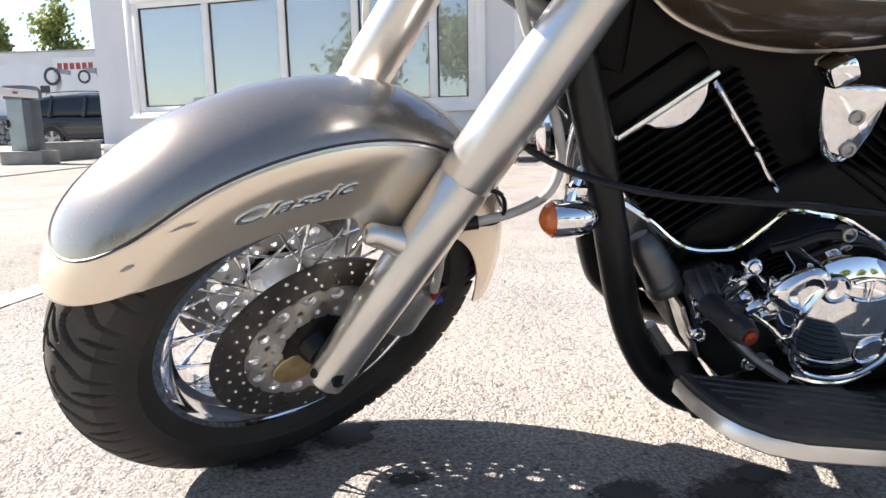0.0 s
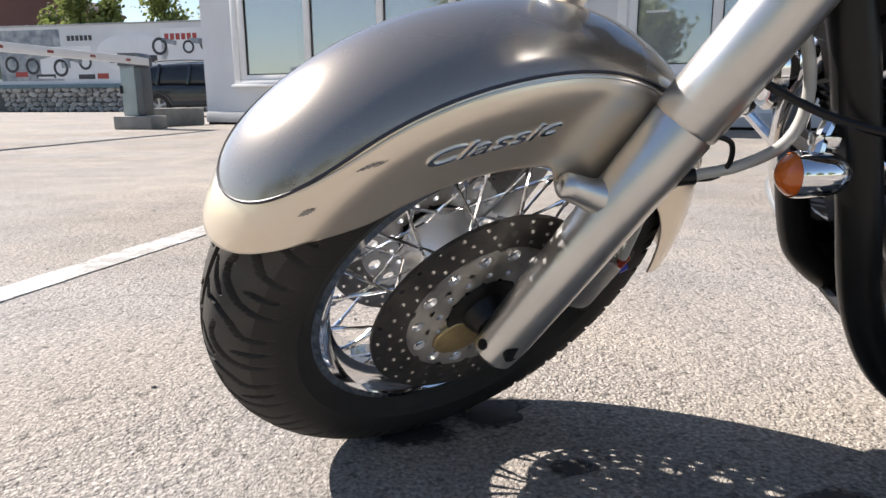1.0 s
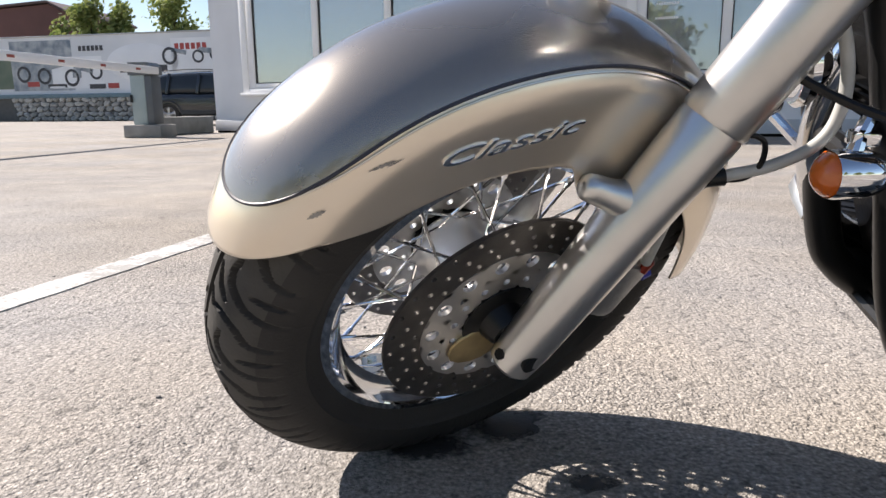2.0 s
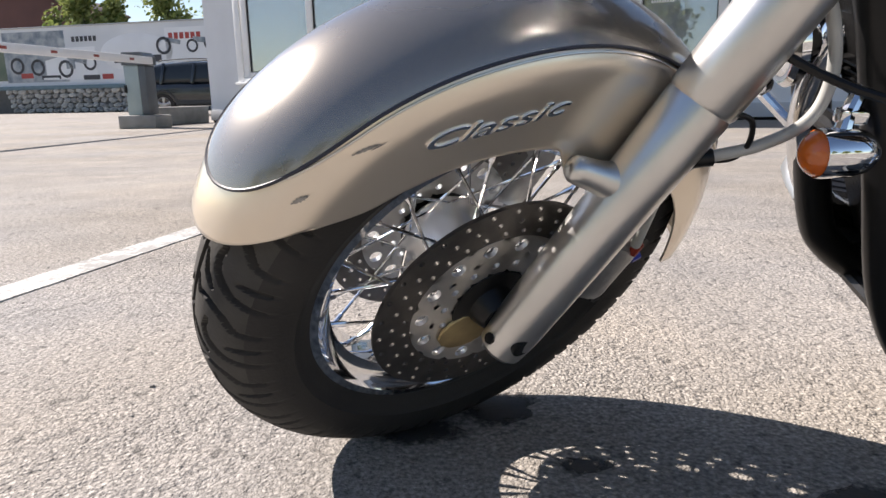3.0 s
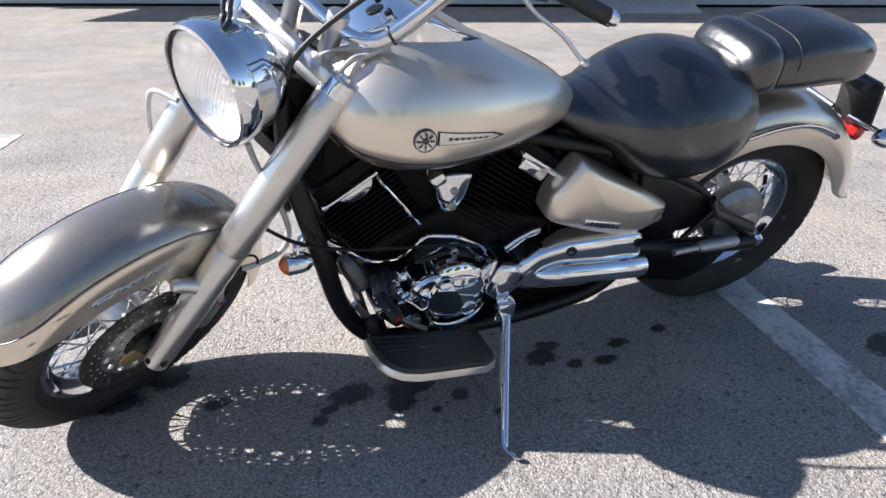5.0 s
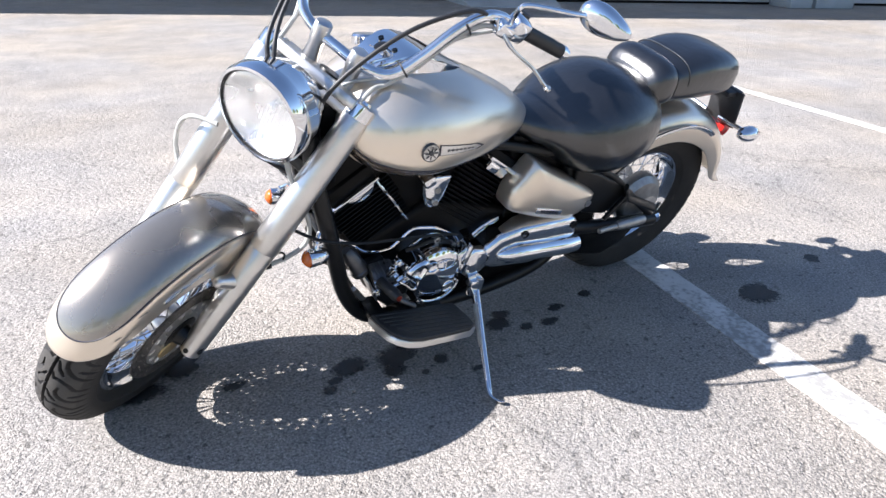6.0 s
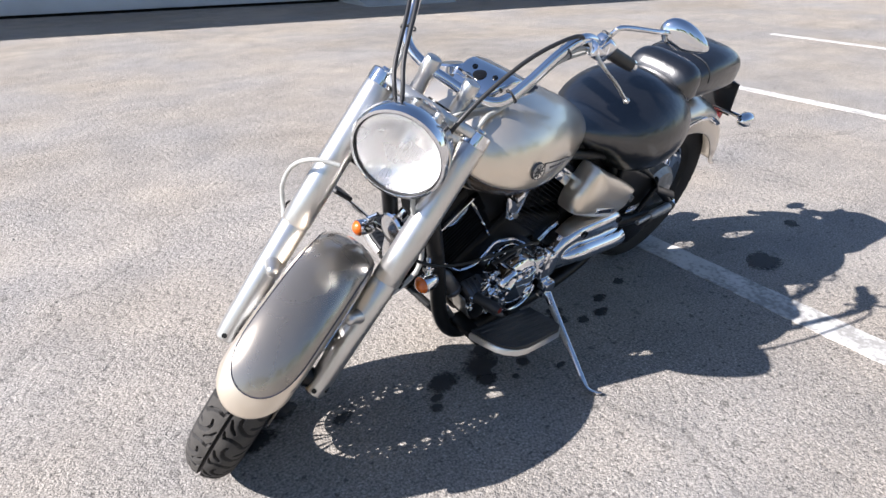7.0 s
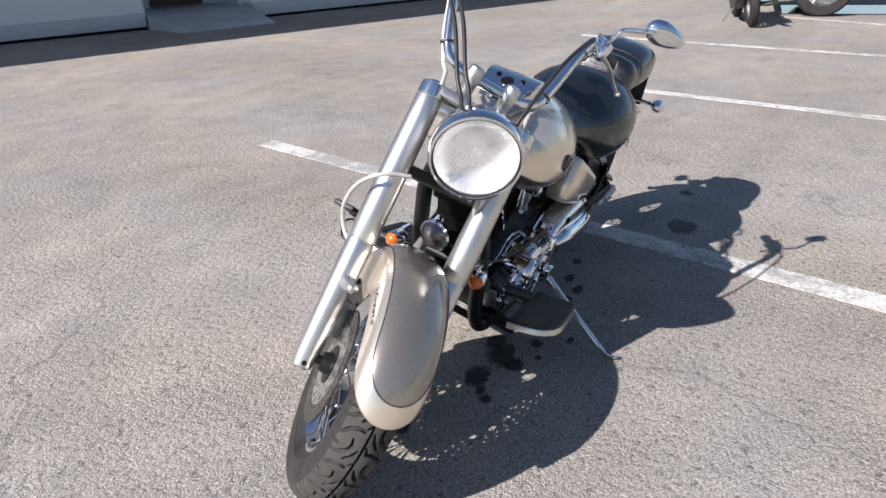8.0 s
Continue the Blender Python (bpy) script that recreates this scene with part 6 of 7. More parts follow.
# frame tubes
fr = Shape()
for s in (1, -1):
    down = [(1.265, 0.09, 0.67), (1.238, 0.108, 0.566), (1.203, 0.115, 0.44), (1.162, 0.115, 0.30), (1.110, 0.115, 0.21), (1.047, 0.115, 0.167)] if s > 0 else [(1.255, -0.085, 0.67), (1.222, -0.098, 0.566), (1.190, -0.10, 0.44), (1.153, -0.10, 0.295), (1.122, -0.10, 0.243), (1.06, -0.105, 0.20)]
    tube(fr, smooth_path([(1.268, 0.045 * s, 0.80)] + down + [(0.96, 0.12 * s, 0.165), (0.70, 0.12 * s, 0.17), (0.45, 0.11 * s, 0.22), (0.38, 0.10 * s, 0.33), (0.40, 0.09 * s, 0.50), (0.46, 0.08 * s, 0.66)], 6), 0.0225, 16)
    tube(fr, smooth_path([(1.24, 0.03 * s, 0.83), (1.0, 0.05 * s, 0.74), (0.70, 0.07 * s, 0.68), (0.40, 0.09 * s, 0.62), (0.30, 0.09 * s, 0.62), (0.20, 0.09 * s, 0.63)], 5), 0.016, 12)
frame_ob = fixed("frame", fr, BLACK, None, "black tubular steel frame")
hs_ = Shape()
tube(hs_, [STEER_FOOT + UP * 0.86 + FWD * -0.0, STEER_FOOT + UP * 1.06], 0.034, 20)
box(hs_, (1.18, 0, 0.80), (0.16, 0.06, 0.14), None, 0.02)
fixed("headstock", hs_, BLACK, frame_ob)
for x, y, z in ((1.085, 0.11, 0.20), (1.20, 0.105, 0.44)):
    cross = Shape()
    tube(cross, [(x, -y, z), (x, y, z)], 0.0125, 10)
    fixed("cross_tube", cross, BLACK, frame_ob)

# added black filler under the engine, hides the sunlit ground beyond
lw = Shape()
prism(lw, [(0.99, 0.165), (0.95, 0.30), (0.42, 0.32), (0.34, 0.30), (0.345, 0.25), (0.46, 0.185), (0.60, 0.155), (0.78, 0.148)], -0.11, 0.105, 0.012)
fixed("lower_filler_plate", lw, MATT, frame_ob)
# filler block, added so the space between the cylinders reads black
mid_fill = Shape()
prism(mid_fill, [(0.64, 0.48), (0.90, 0.46), (1.18, 0.47), (1.235, 0.62), (1.245, 0.72), (1.20, 0.79), (0.66, 0.73), (0.60, 0.62)], -0.052, 0.048, 0.015)
fixed("engine_filler", mid_fill, MATT, None, "matt black filler block that keeps the space between the cylinders dark")
# second added filler, for the darkness between fork and tank
nk = Shape()
prism(nk, [(1.19, 0.62), (1.25, 0.63), (1.285, 0.74), (1.27, 0.84), (1.18, 0.84)], -0.06, 0.06, 0.015)
fixed("neck_filler", nk, MATT, None, "black filler block that keeps the steering neck dark")
# filler under the seat, added to shut out bright ground behind the frame
seat_fill = Shape()
prism(seat_fill, [(0.36, 0.28), (0.62, 0.42), (0.66, 0.70), (0.33, 0.665), (0.345, 0.48)], -0.07, 0.065, 0.012)
fixed("seat_filler", seat_fill, MATT, None, "black filler block under the seat that stops the view through")
# engine
eng = Shape()
outline = [(1.062, 0.235), (1.098, 0.32), (1.10, 0.36), (1.08, 0.42), (1.02, 0.46), (0.90, 0.52), (0.78, 0.50), (0.66, 0.46), (0.56, 0.42), (0.50, 0.34), (0.54, 0.24), (0.70, 0.20), (0.95, 0.19), (1.03, 0.20)]
prism(eng, outline, -0.15, 0.070, 0.02)
engine = fixed("engine", eng, MATT, None, "black and chrome air-cooled V-twin engine")


def cylinder(base, top, count, name, deep):
    d = (Vector(top) - Vector(base))
    L = d.length
    d.normalize()
    rot = Matrix.Rotation(math.atan2(d.x, d.z), 4, "Y")
    core = Shape()
    tube(core, [base, Vector(base) + d * L], 0.052, 28)
    ob = fixed(name, core, MATT, engine, "black finned cylinder")
    for i in range(count):
        f = Shape()
        s_ = i / (count - 1)
        w = 0.185 + (0.012 if s_ > 0.62 else 0.0)
        box(f, Vector(base) + d * (0.02 + (L - 0.03) * s_), (w, deep, 0.0038), rot, 0.0015, seg=1)
        fixed("fin", f, MATT, ob)
    return ob, d, rot


fc_ob, fd_, frot = cylinder((1.000, 0.0, 0.40), (1.132, 0.0, 0.578), 15, "front_cylinder", 0.128)
rc_ob, rd_, rrot = cylinder((0.825, 0.0, 0.44), (0.715, 0.0, 0.61), 14, "rear_cylinder", 0.15)
for c, rot, d, ob in ((Vector((1.150, 0, 0.602)), frot, fd_, fc_ob), (Vector((0.70, 0, 0.635)), rrot, rd_, rc_ob)):
    hc = Shape()
    box(hc, c, (0.15, 0.125 if ob == fc_ob else 0.16, 0.05), rot, 0.016)
    fixed("rocker_cover", hc, MATT, ob)
    for s in (1, -1):
        hp = Shape()
        if ob == fc_ob:
            box(hp, c + Vector((0, 0.066 * s, 0)) - d * 0.022, (0.146, 0.016, 0.0085), rot, 0.003)
            moon = Shape()
            prism(moon, [(0.046 - 0.092 * i / 12, 0.0) for i in range(13)] + [(-0.046 + 0.092 * i / 12, -0.03 * (1 - (2 * i / 12 - 1) ** 2) ** 0.7) for i in range(1, 12)], 0.052 * s, 0.068 * s, 0.003)
            moon.moved(Matrix.Translation(c - d * 0.027 + rot @ Vector((-0.012, 0, 0))) @ rot)
            hp.add(moon.v, moon.f)
        else:
            box(hp, c + Vector((0, 0.092 * s, 0)) - d * 0.006, (0.128, 0.03, 0.014), rot, 0.005)
            box(hp, c + Vector((0, 0.086 * s, 0)) - d * 0.026, (0.085, 0.02, 0.034), rot, 0.008)
        fixed("head_trim", hp, CHROME, ob, "chrome cylinder head trim")
rod = Shape()
tube(rod, [(1.077, 0.062, 0.613), (1.072, 0.070, 0.604), (1.003, 0.070, 0.518), (0.990, 0.070, 0.498), (0.948, 0.062, 0.450)], 0.0042, 8)
fixed("oil_line", rod, CHROME, engine)
# chrome cover between the cylinders
hc = Shape()
prism(hc, [(x - 0.012, z - 0.015) for x, z in ((0.966, 0.632), (0.921, 0.634), (0.878, 0.630), (0.880, 0.600), (0.887, 0.570), (0.899, 0.545), (0.915, 0.532), (0.931, 0.532), (0.946, 0.545), (0.955, 0.570), (0.962, 0.600))], 0.045, 0.094, 0.008, crown=0.004)
cover = fixed("carburettor_cover", hc, CHROME, engine, "chrome carburettor cover")
for x, z in ((0.906, 0.578), (0.906, 0.537)):
    sc = Shape()
    lathe(sc, [(0, 0.0095), (0.004, 0.0095), (0.004, 0.006), (0.001, 0.005), (0.001, 0.001)], (x, 0.097, z), (0, 1, 0), 14)
    fixed("screw", sc, CAST, cover)
kn = Shape()
box(kn, (0.966, 0.121, 0.640), (0.035, 0.05, 0.03), Matrix.Rotation(0.5, 4, "Y"), 0.008)
fixed("fuel_tap", kn, CHROME, engine)

# left crankcase covers
cc = Shape()
ctr = (0.902, 0.0, 0.338)
lathe(cc, [(0.055, 0.092), (0.155, 0.091), (0.172, 0.085), (0.183, 0.071), (0.190, 0.046), (0.193, 0.02), (0.193, 0.001)], ctr, (0, 1, 0), 64)
crank = fixed("crankcase_cover", cc, CHROME, engine, "polished chrome crankcase cover", 30)
arc = Shape()
tube(arc, smooth_path([(0.992, 0.128, 0.412), (0.968, 0.136, 0.424), (0.94, 0.138, 0.436), (0.912, 0.138, 0.438), (0.88, 0.138, 0.430), (0.852, 0.136, 0.412), (0.832, 0.13, 0.385)], 5), 0.0072, 10)
fixed("cover_flange", arc, BLACK, crank, "glossy black upper flange")
bd = Shape()
lathe(bd, [(0.0, 0.0175), (0.007, 0.0175), (0.009, 0.0155), (0.006, 0.0125), (0.004, 0.001)], (0.934, 0.184, 0.386), (0.05, 1, 0.12), 28)
plug = fixed("filler_plug", bd, CHROME, crank)
slot = Shape()
lathe(slot, [(0.0, 0.0192), (0.004, 0.0192), (0.004, 0.0176), (0.0, 0.0176)], (0.934, 0.185, 0.386), (0.05, 1, 0.12), 28, loop=True)
fixed("plug_ring", slot, BLACK, plug)
rec = Shape()
tube(rec, smooth_path([(0.916, 0.1935, 0.398), (0.895, 0.192, 0.402), (0.868, 0.189, 0.396), (0.854, 0.187, 0.383), (0.868, 0.190, 0.374), (0.895, 0.194, 0.372), (0.914, 0.196, 0.376)], 5), 0.0026, 8)
tube(rec, [(0.893, 0.1935, 0.400), (0.893, 0.1955, 0.373)], 0.0022, 8)
fixed("raised_panel_edge", rec, CHROME, crank)
oc = Shape()
lathe(oc, [(-0.006, 0.0225), (0.004, 0.0225), (0.007, 0.0205), (0.004, 0.0185), (0.003, 0.001)], (0.864, 0.184, 0.296), (-0.15, 1, -0.2), 28)
fixed("inspection_cap", oc, CHROME, crank)
for pts, r in (([(0.966, 0.189, 0.352), (0.972, 0.191, 0.328), (0.970, 0.191, 0.298), (0.960, 0.190, 0.276), (0.940, 0.190, 0.260), (0.905, 0.190, 0.253), (0.87, 0.188, 0.258), (0.838, 0.184, 0.278), (0.826, 0.18, 0.305)], 0.0042),
               ([(0.972, 0.190, 0.322), (0.988, 0.190, 0.318), (1.006, 0.186, 0.334), (1.034, 0.178, 0.352)], 0.0032),
               ([(0.955, 0.178, 0.252), (0.92, 0.178, 0.240), (0.88, 0.178, 0.240), (0.845, 0.176, 0.256)], 0.0055)):
    ew = Shape()
    tube(ew, smooth_path(pts, 6), r, 10)
    fixed("cover_rib", ew, CHROME, crank)
for x, y, z in ((0.968, 0.140, 0.408), (0.905, 0.140, 0.440), (0.842, 0.135, 0.404), (0.985, 0.165, 0.262), (0.838, 0.165, 0.262)):
    sc = Shape()
    lathe(sc, [(-0.012, 0.0095), (0.007, 0.0095), (0.008, 0.007), (0.004, 0.006), (0.004, 0.001)], (x, y, z), (0, 1, 0.1), 14)
    fixed("bolt", sc, CAST, crank)
# front of the crankcase: gear case, starter motor, bright castings
fp = Shape()
prism(fp, [(1.066, 0.258), (1.092, 0.318), (1.086, 0.352), (1.03, 0.36), (0.985, 0.37), (0.962, 0.32), (0.968, 0.262), (0.985, 0.232), (1.03, 0.222)], 0.05, 0.148, 0.012, crown=0.006)
front_case = fixed("front_case", fp, BLACK, engine, "glossy black front case")
pl = Shape()
box(pl, (1.086, 0.118, 0.300), (0.006, 0.062, 0.088), Matrix.Rotation(radians(24), 4, "Y"), 0.002)
fixed("front_plate", pl, ALLOY, front_case, "bare alloy front plate")
sm_ = Shape()
a0, a1 = Vector((1.152, 0.080, 0.412)), Vector((1.104, 0.100, 0.338))
ln0 = (a1 - a0).length
lathe(sm_, [(0.0, 0.001), (0.0, 0.014), (0.008, 0.019), (0.022, 0.0225), (0.06, 0.0245), (ln0 - 0.016, 0.0255), (ln0 - 0.013, 0.0285), (ln0 - 0.004, 0.029), (ln0, 0.027), (ln0, 0.001)], a0, a1 - a0, 32)
fixed("starter_motor", sm_, SATIN, engine, "satin grey starter motor")
blk = Shape()
tiltb = Matrix.Rotation(radians(-22), 4, "X") @ Matrix.Rotation(radians(10), 4, "Y")
box(blk, (1.062, 0.138, 0.356), (0.066, 0.062, 0.036), tiltb, 0.006)
for k in range(3):
    box(blk, (1.05 + 0.016 * k, 0.142, 0.378 - 0.003 * k), (0.005, 0.05, 0.008), tiltb, 0.0015)
blk_ob = fixed("gear_case", blk, SATIN, engine, "rough cast alloy gear case")
up_ = Shape()
box(up_, (1.068, 0.104, 0.362), (0.056, 0.05, 0.030), Matrix.Rotation(radians(18), 4, "Y"), 0.008)
tube(up_, [(1.08, 0.120, 0.360), (1.05, 0.125, 0.376), (1.015, 0.128, 0.372)], [0.010, 0.009, 0.008], 12)
fixed("case_shoulder", up_, BLACK, engine)
for c, size, turn in (((1.089, 0.160, 0.340), (0.008, 0.012, 0.040), 24), ((1.075, 0.166, 0.335), (0.034, 0.008, 0.007), 4), ((1.052, 0.166, 0.381), (0.013, 0.022, 0.036), -28), ((1.036, 0.170, 0.366), (0.016, 0.020, 0.020), 30),
                      ((1.024, 0.174, 0.356), (0.026, 0.018, 0.015), 35), ((1.006, 0.178, 0.347), (0.024, 0.018, 0.016), 20), ((1.034, 0.160, 0.396), (0.026, 0.014, 0.007), 40), ((1.018, 0.172, 0.340), (0.05, 0.014, 0.007), 18)):
    q = Shape()
    box(q, c, size, Matrix.Rotation(radians(turn), 4, "Y") @ Matrix.Rotation(radians(-14), 4, "X"), min(size) * 0.32)
    fixed("bright_casting", q, CHROME, blk_ob, "bright lumpy alloy casting")
for x, y, z in ((1.009, 0.182, 0.362), (1.033, 0.166, 0.408), (1.078, 0.152, 0.300), (0.998, 0.150, 0.252)):
    sc = Shape()
    lathe(sc, [(-0.010, 0.0105), (0.002, 0.0105), (0.004, 0.0082), (0.008, 0.008), (0.009, 0.006), (0.006, 0.005), (0.006, 0.001)], (x, y, z), (0, 1, 0.1), 14)
    fixed("bolt", sc, CHROME, blk_ob, "bright domed bolt")
lobe = Shape()
edge = [(p.x, p.z) for p in smooth_path([(0.944, 0, 0.402), (0.954, 0, 0.417), (0.972, 0, 0.421), (0.99, 0, 0.414), (1.012, 0, 0.396), (1.018, 0, 0.376), (1.004, 0, 0.360), (0.985, 0, 0.352), (0.972, 0, 0.342), (0.962, 0, 0.358), (0.950, 0, 0.382)], 4, True)]
mx, mz = 0.978, 0.388
loft(lobe, [[Vector((mx + (x - mx) * q, y, mz + (z - mz) * q)) for x, z in edge] for q, y in ((1.0, 0.12), (1.0, 0.180), (0.96, 0.190), (0.88, 0.197), (0.74, 0.2005), (0.60, 0.2005), (0.52, 0.196), (0.40, 0.193), (0.05, 0.1925))])
fixed("pivot_lobe", lobe, CHROME, engine, "rounded chrome boss with an oval recess")
bk = Shape()
box(bk, (0.83, 0.180, 0.412), (0.020, 0.05, 0.070), Matrix.Rotation(radians(-8), 4, "Y"), 0.009)
fixed("pivot_post", bk, CHROME, engine)
gc = Shape()
prism(gc, [(0.825, 0.33), (0.82, 0.385), (0.795, 0.412), (0.758, 0.405), (0.738, 0.38), (0.74, 0.335), (0.77, 0.305), (0.80, 0.305)], 0.07, 0.19, 0.014, crown=0.008)
fixed("sprocket_cover", gc, CHROME, engine, "small chrome gear cover")
fb_ = Shape()
tube(fb_, [(1.128, 0.11, 0.29), (1.06, 0.11, 0.195)], 0.009, 10)
fixed("front_stay", fb_, CAST, engine)
# long chrome drive case
dc = Shape()
prism(dc, [(0.755, 0.345), (0.74, 0.375), (0.69, 0.415), (0.61, 0.435), (0.50, 0.436), (0.41, 0.436), (0.388, 0.425), (0.375, 0.37), (0.36, 0.32), (0.40, 0.292), (0.55, 0.278), (0.70, 0.295), (0.745, 0.315)], 0.06, 0.165, 0.02, crown=0.006)
case = fixed("drive_cover", dc, CHROME, engine, "long chrome drive cover")
bu = Shape()
P = [(0.69, 0.158, 0.345), (0.66, 0.168, 0.352), (0.60, 0.172, 0.352), (0.50, 0.172, 0.345), (0.42, 0.17, 0.338), (0.375, 0.164, 0.333)]
tube(bu, smooth_path(P, 5), [0.006 + 0.026 * min(1, i / 9) ** 0.7 for i in range(26)], 20)
fixed("cover_bulge", bu, CHROME, case)
for x, z in ((0.405, 0.41), (0.60, 0.412), (0.735, 0.352)):
    sc = Shape()
    lathe(sc, [(0, 0.013), (0.004, 0.013), (0.003, 0.009), (-0.002, 0.008), (-0.002, 0.001)], (x, 0.166, z), (0, 1, 0), 16)
    fixed("recessed_bolt", sc, BLACK, case)
# shift linkage and clutch wire
sl = Shape()
tube(sl, smooth_path([(1.186, 0.085, 0.464), (1.143, 0.088, 0.437), (1.105, 0.088, 0.406), (1.078, 0.088, 0.394), (1.045, 0.088, 0.392), (1.015, 0.088, 0.397), (0.985, 0.088, 0.425), (0.955, 0.088, 0.450), (0.915, 0.088, 0.446), (0.876, 0.088, 0.438), (0.834, 0.088, 0.415), (0.780, 0.088, 0.384), (0.752, 0.088, 0.376), (0.715, 0.088, 0.404), (0.680, 0.088, 0.424), (0.653, 0.085, 0.428)], 4), 0.0050, 10)
fixed("coolant_rail", sl, CHROME, engine, "bent chrome rod")
cb = Shape()
tube(cb, smooth_path([(1.361, 0.078, 0.580), (1.340, 0.100, 0.562), (1.315, 0.122, 0.543), (1.25, 0.15, 0.518), (1.144, 0.165, 0.50), (1.0, 0.17, 0.491), (0.90, 0.17, 0.481), (0.86, 0.17, 0.47)], 5), 0.0044, 8)
fixed("clutch_wire", cb, BLACK, engine)
pt = Shape()
tube(pt, [(1.08, 0.165, 0.354), (1.066, 0.232, 0.356), (1.064, 0.246, 0.356)], [0.0150, 0.0165, 0.0125], 14)
pedal = fixed("shift_pedal", pt, PLASTIC, None, "black rubber shift pedal")
pc = Shape()
lathe(pc, [(-0.002, 0.0085), (0.003, 0.0082), (0.004, 0.001)], (1.064, 0.246, 0.356), (-0.12, 0.99, 0.02), 18)
fixed("pedal_end", pc, REDCAP, pedal)
pa = Shape()
tube(pa, smooth_path([(1.082, 0.172, 0.354), (1.055, 0.186, 0.322), (1.02, 0.195, 0.29), (0.973, 0.20, 0.26)], 5), 0.0075, 10, flat=0.7)
fixed("pedal_arm", pa, SATIN, pedal)

# side cover
for s in (1, -1):
    sc = Shape()
    edge = [(0.683, 0.53), (0.676, 0.565), (0.652, 0.605), (0.622, 0.645), (0.606, 0.648), (0.56, 0.625), (0.45, 0.57), (0.348, 0.514), (0.334, 0.498), (0.337, 0.47), (0.36, 0.445), (0.405, 0.428), (0.47, 0.43), (0.565, 0.455), (0.66, 0.49), (0.68, 0.507)]
    edge = [(p.x, p.z) for p in smooth_path([(x, 0, z) for x, z in edge], 4, True)]
    mx, mz = 0.53, 0.52
    loft(sc, [[Vector((mx + (x - mx) * q, y * s, mz + (z - mz) * q)) for x, z in edge] for q, y in ((0.99, 0.08), (1.0, 0.122), (0.993, 0.131), (0.975, 0.140), (0.94, 0.148), (0.87, 0.1555), (0.76, 0.1615), (0.6, 0.1665), (0.4, 0.170), (0.2, 0.1718), (0.04, 0.1722))])
    sco = fixed("side_cover", sc, SILVER, None, "champagne silver side cover", 85)
    nb = Shape()
    box(nb, (0.540, 0.171 * s, 0.490), (0.108, 0.005, 0.018), Matrix.Rotation(radians(-14), 4, "Y"), 0.002)
    badge = fixed("badge", nb, CHROME, sco, "small chrome name badge")
    for i in range(6):
        b = Shape()
        box(b, (0.540 + 0.0125 * (i - 2.5), 0.1740 * s, 0.490 + 0.0031 * (i - 2.5)), (0.008, 0.002, 0.009), Matrix.Rotation(radians(-14), 4, "Y"))
        fixed("badge_bar", b, STRIPE, badge)
    lk = Shape()
    lathe(lk, [(0, 0.013), (0.004, 0.012), (0.004, 0.001)], (0.372, 0.160 * s, 0.483), (0, s, 0), 20)
    fixed("lock", lk, BROWN, sco)

# floorboards
for s in (1, -1):
    out = []
    for x, y in ((1.124, 0.21), (1.123, 0.262), (1.116, 0.305), (1.102, 0.33), (1.078, 0.350), (1.04, 0.358), (0.95, 0.352), (0.87, 0.345), (0.842, 0.328), (0.834, 0.30), (0.832, 0.20)):
        out.append((x, y * s))
    sh, sh2 = Shape(), Shape()
    k = len(out)
    tilt = Matrix.Translation((1.0, 0, 0.282)) @ Matrix.Rotation(radians(-9), 4, "Y") @ Matrix.Translation((-1.0, 0.34 * s, 0)) @ Matrix.Rotation(radians(12 * s), 4, "X") @ Matrix.Translation((0, -0.34 * s, 0))
    cx, cy = 0.98, 0.27 * s

    def ring(q, z):
        return [Vector((cx + (x - cx) * q, cy + (y - cy) * q, z)) for x, y in out]
    for shp, levels in ((sh, ((0.94, -0.022), (1.0, -0.018), (1.0, -0.004), (0.985, 0.0))), (sh2, ((0.965, 0.0005), (0.965, 0.007), (0.945, 0.010)))):
        loft(shp, [ring(q, z) for q, z in levels])
        shp.moved(tilt)
    fb = fixed("floorboard", sh, ALLOY, None, "rider floorboard with alloy rim and black rubber pad")
    fixed("rubber_pad", sh2, PLASTIC, fb, "ribbed black rubber pad")
    for i in range(7):
        rb = Shape()
        yy = (0.222 + 0.018 * i) * s
        x1 = 1.11 - 0.0016 * i * i
        tube(rb, [(0.86, yy, 0.0095), (x1, yy, 0.0095)], 0.0026, 8)
        fixed("pad_rib", rb.moved(tilt), PLASTIC, fb)
    for x, z in ((1.08, 0.235), (0.90, 0.225)):
        br = Shape()
        box(br, (x, 0.17 * s, z), (0.05, 0.13, 0.02), None, 0.006)
        fixed("board_bracket", br, BLACK, fb)

# side stand
ss = Shape()
foot = Vector((0.875, 0.493, 0.157))
piv = Vector((0.765, 0.20, 0.262))
d = foot - piv
tube(ss, [piv, piv + d * 0.12, piv + d * 0.5, piv + d * 0.9, piv + d * 0.985], [0.014, 0.0125, 0.0105, 0.0095, 0.009], 14)
stand = fixed("side_stand", ss, CHROME, None, "chrome side stand, folded out")
ft = Shape()
tube(ft, smooth_path([foot - d * 0.14, foot - d * 0.06, foot + Vector((-0.004, 0.006, 0.0)), foot + Vector((-0.016, 0.027, -0.001)), foot + Vector((-0.026, 0.036, 0.003))], 4), [0.008 + 0.008 * math.sin(math.pi * i / 16) for i in range(17)], 12, flat=0.4)
fixed("stand_foot", ft, CHROME, stand)
spg = Shape()
q0, q1 = piv + d * 0.1 + Vector((0.014, 0.012, 0)), piv + d * 0.52 + Vector((0.012, 0.01, 0))
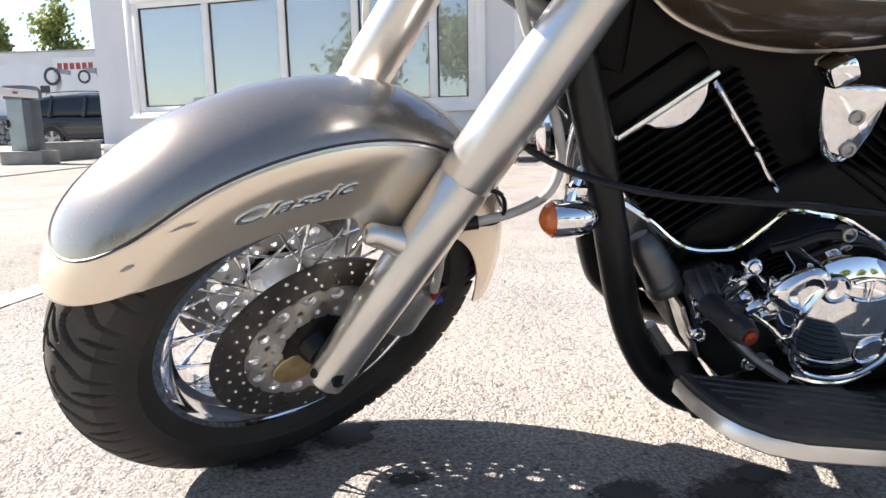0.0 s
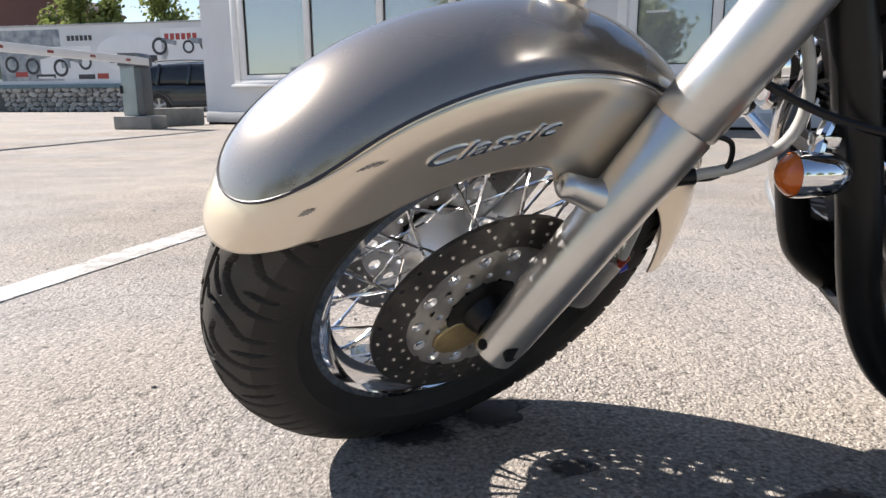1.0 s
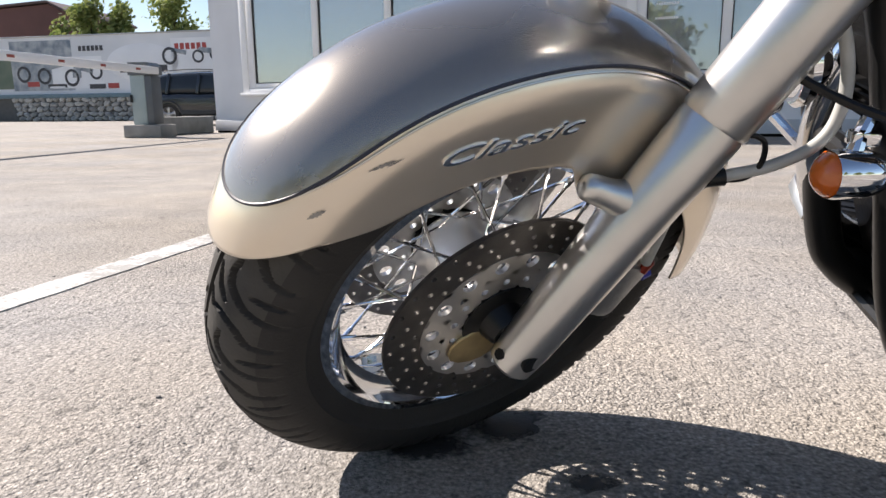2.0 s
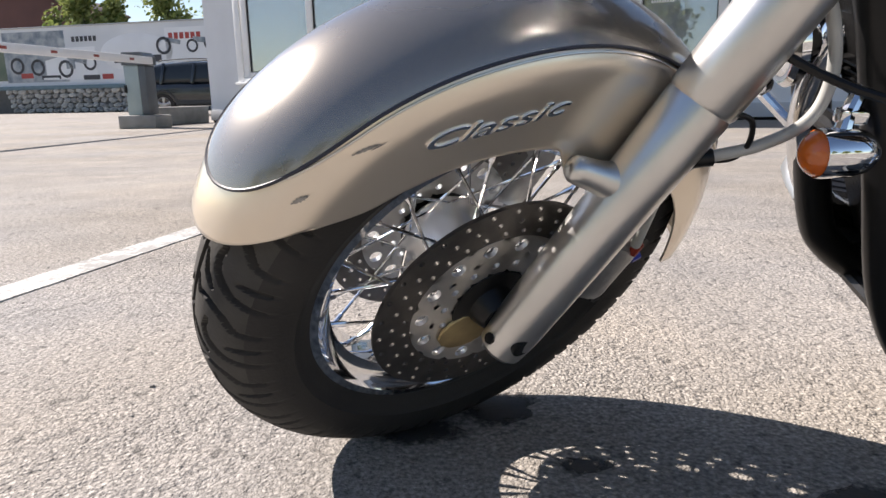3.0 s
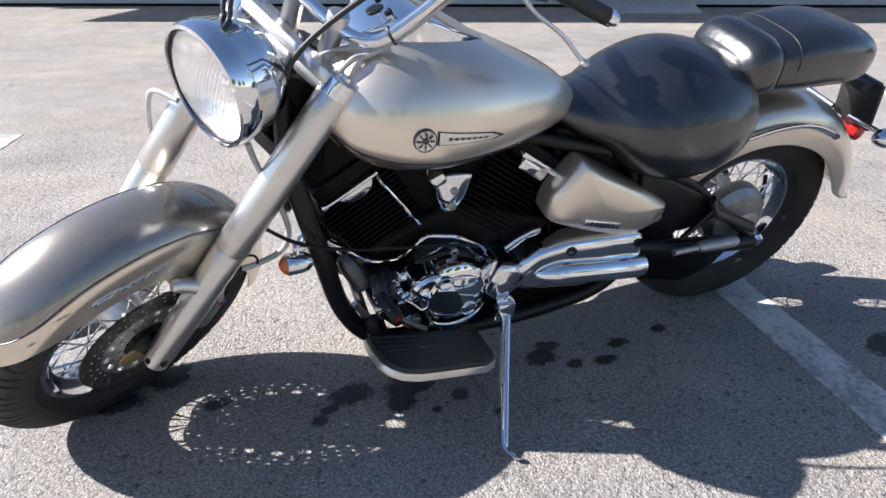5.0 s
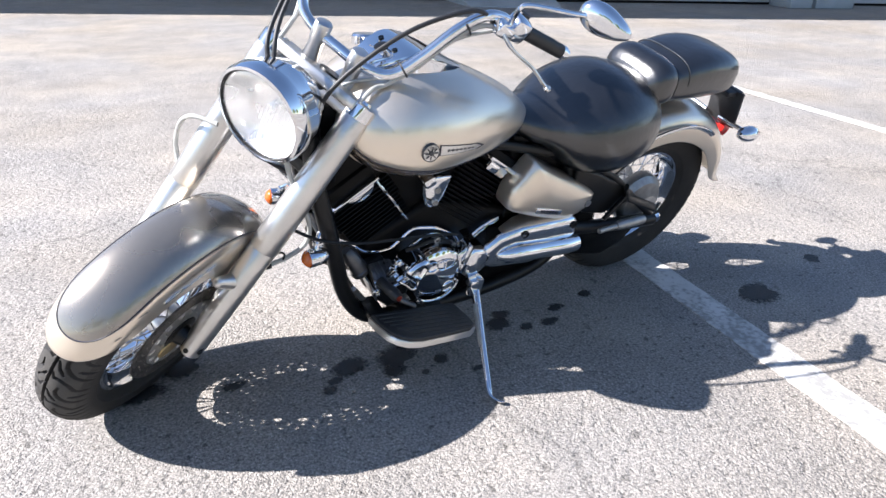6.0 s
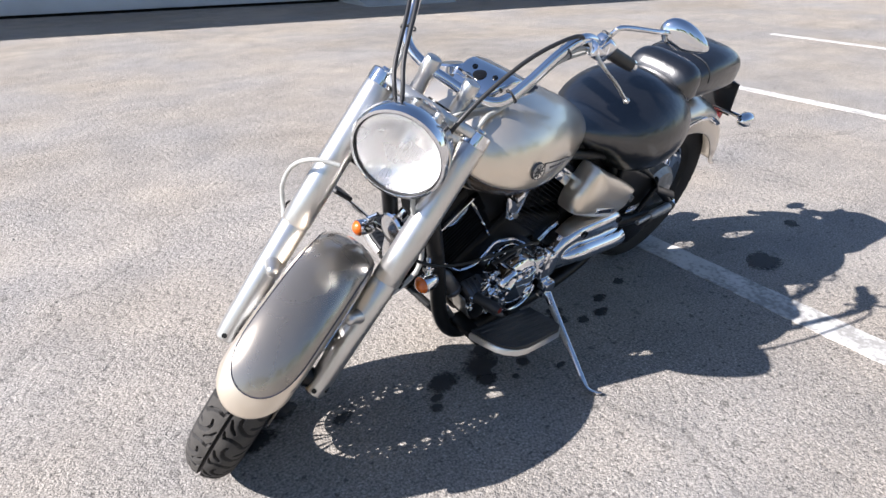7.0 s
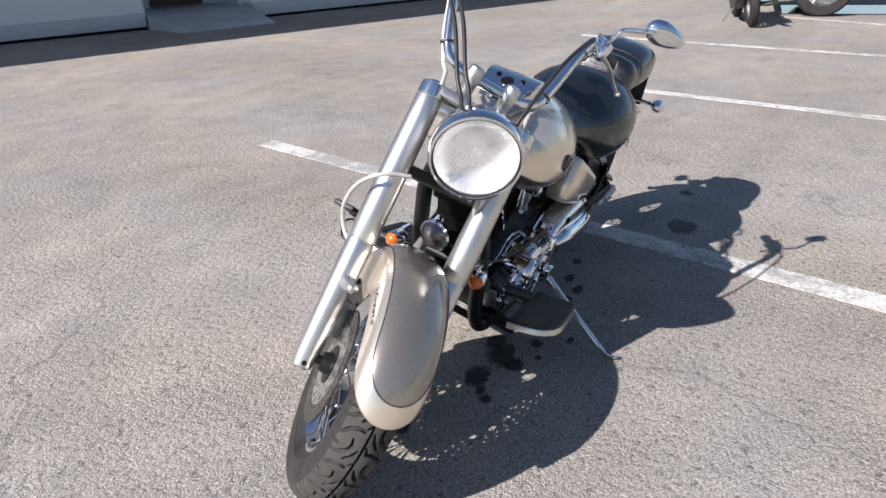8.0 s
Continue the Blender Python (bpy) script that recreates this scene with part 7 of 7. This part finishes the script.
tube(spg, [q0 + (q1 - q0) * (i / 240) + 0.0065 * (math.cos(i * 0.9) * Vector((1, 0, 0)) + math.sin(i * 0.9) * d.normalized().cross(Vector((1, 0, 0)))) for i in range(241)], 0.0016, 5)
fixed("stand_spring", spg, CAST, stand)
sbk = Shape()
box(sbk, piv + Vector((0.005, -0.02, 0.015)), (0.05, 0.06, 0.06), None, 0.01)
fixed("stand_bracket", sbk, CHROME, stand)

# front indicators, cooler and small parts
for s in (1, -1):
    fi = Shape()
    c = Vector((1.286, 0.140 * s, 0.461))
    lathe(fi, [(-0.004, 0.0205), (0.0, 0.0228), (-0.004, 0.0240), (-0.032, 0.0238), (-0.045, 0.0205), (-0.055, 0.0130), (-0.059, 0.0008)], c, (1, 0.12 * s, 0), 28)
    ind = fixed("front_indicator", fi, CHROME, None, "chrome front indicator with amber lens")
    fl_ = Shape()
    lathe(fl_, [(-0.003, 0.0215), (0.002, 0.0212), (0.0060, 0.0184), (0.0098, 0.0143), (0.0128, 0.0094), (0.0148, 0.0045), (0.0153, 0.0008)], c, (1, 0.12 * s, 0), 28)
    fixed("indicator_lens", fl_, AMBER, ind, "amber lens")
    st_ = Shape()
    tube(st_, [c + Vector((-0.022, -0.006 * s, 0.018)), c + Vector((-0.026, -0.012 * s, 0.034)), (1.245, 0.110 * s, 0.515)], [0.0085, 0.0075, 0.0075], 10)
    box(st_, c + Vector((-0.030, -0.014 * s, 0.032)), (0.026, 0.018, 0.014), None, 0.003)
    fixed("indicator_stem", st_, CHROME, ind)
hn = Shape()
lathe(hn, [(-0.03, 0.02), (-0.01, 0.045), (0.0, 0.047), (0.006, 0.042), (0.004, 0.03), (0.012, 0.012), (0.012, 0.001)], (1.27, -0.02, 0.53), (1, 0, -0.1), 28)
fixed("horn", hn, CHROME, None, "round chrome horn")
ep = Shape()
tube(ep, smooth_path([(1.15, -0.03, 0.60), (1.20, -0.05, 0.54), (1.19, -0.10, 0.40), (1.10, -0.16, 0.27), (0.90, -0.18, 0.22), (0.5, -0.2, 0.22)], 6), 0.021, 16)
exhaust = fixed("exhaust_pipe", ep, CHROME, None, "chrome exhaust pipe")
# silencers coloured black for the shade they lie in; they hide lit ground
sil = Shape()
tube(sil, smooth_path([(0.62, -0.195, 0.225), (0.52, -0.20, 0.22), (0.40, -0.205, 0.205), (0.10, -0.21, 0.195), (-0.20, -0.21, 0.205)], 4), [0.024, 0.026, 0.030, 0.038, 0.046] + [0.052] * 11 + [0.048], 20)
tube(sil, smooth_path([(0.60, -0.20, 0.30), (0.48, -0.205, 0.305), (0.36, -0.21, 0.305), (0.10, -0.215, 0.30), (-0.20, -0.215, 0.305)], 4), [0.024, 0.026, 0.030, 0.036, 0.042] + [0.046] * 11 + [0.043], 20)
fixed("silencer", sil, BLACK, exhaust, "exhaust silencer, coloured black for the shade it lies in")
ac = Shape()
lathe(ac, [(0.13, 0.06), (0.19, 0.075), (0.21, 0.07), (0.22, 0.04), (0.222, 0.001)], (0.92, 0, 0.58), (0, -1, 0), 36)
fixed("air_cleaner", ac, CHROME, None, "chrome air cleaner cover")

bp_r = Shape()
tube(bp_r, smooth_path([(1.0, -0.17, 0.30), (1.09, -0.24, 0.325), (1.165, -0.318, 0.392), (1.20, -0.348, 0.428)], 5), 0.009, 10)
brake = fixed("brake_pedal", bp_r, CHROME, None, "chrome brake pedal with black rubber pad")
pad = Shape()
box(pad, (1.206, -0.353, 0.441), (0.085, 0.075, 0.016), Matrix.Rotation(radians(-38), 4, "Y"), 0.006)
fixed("pedal_pad", pad, PLASTIC, brake)
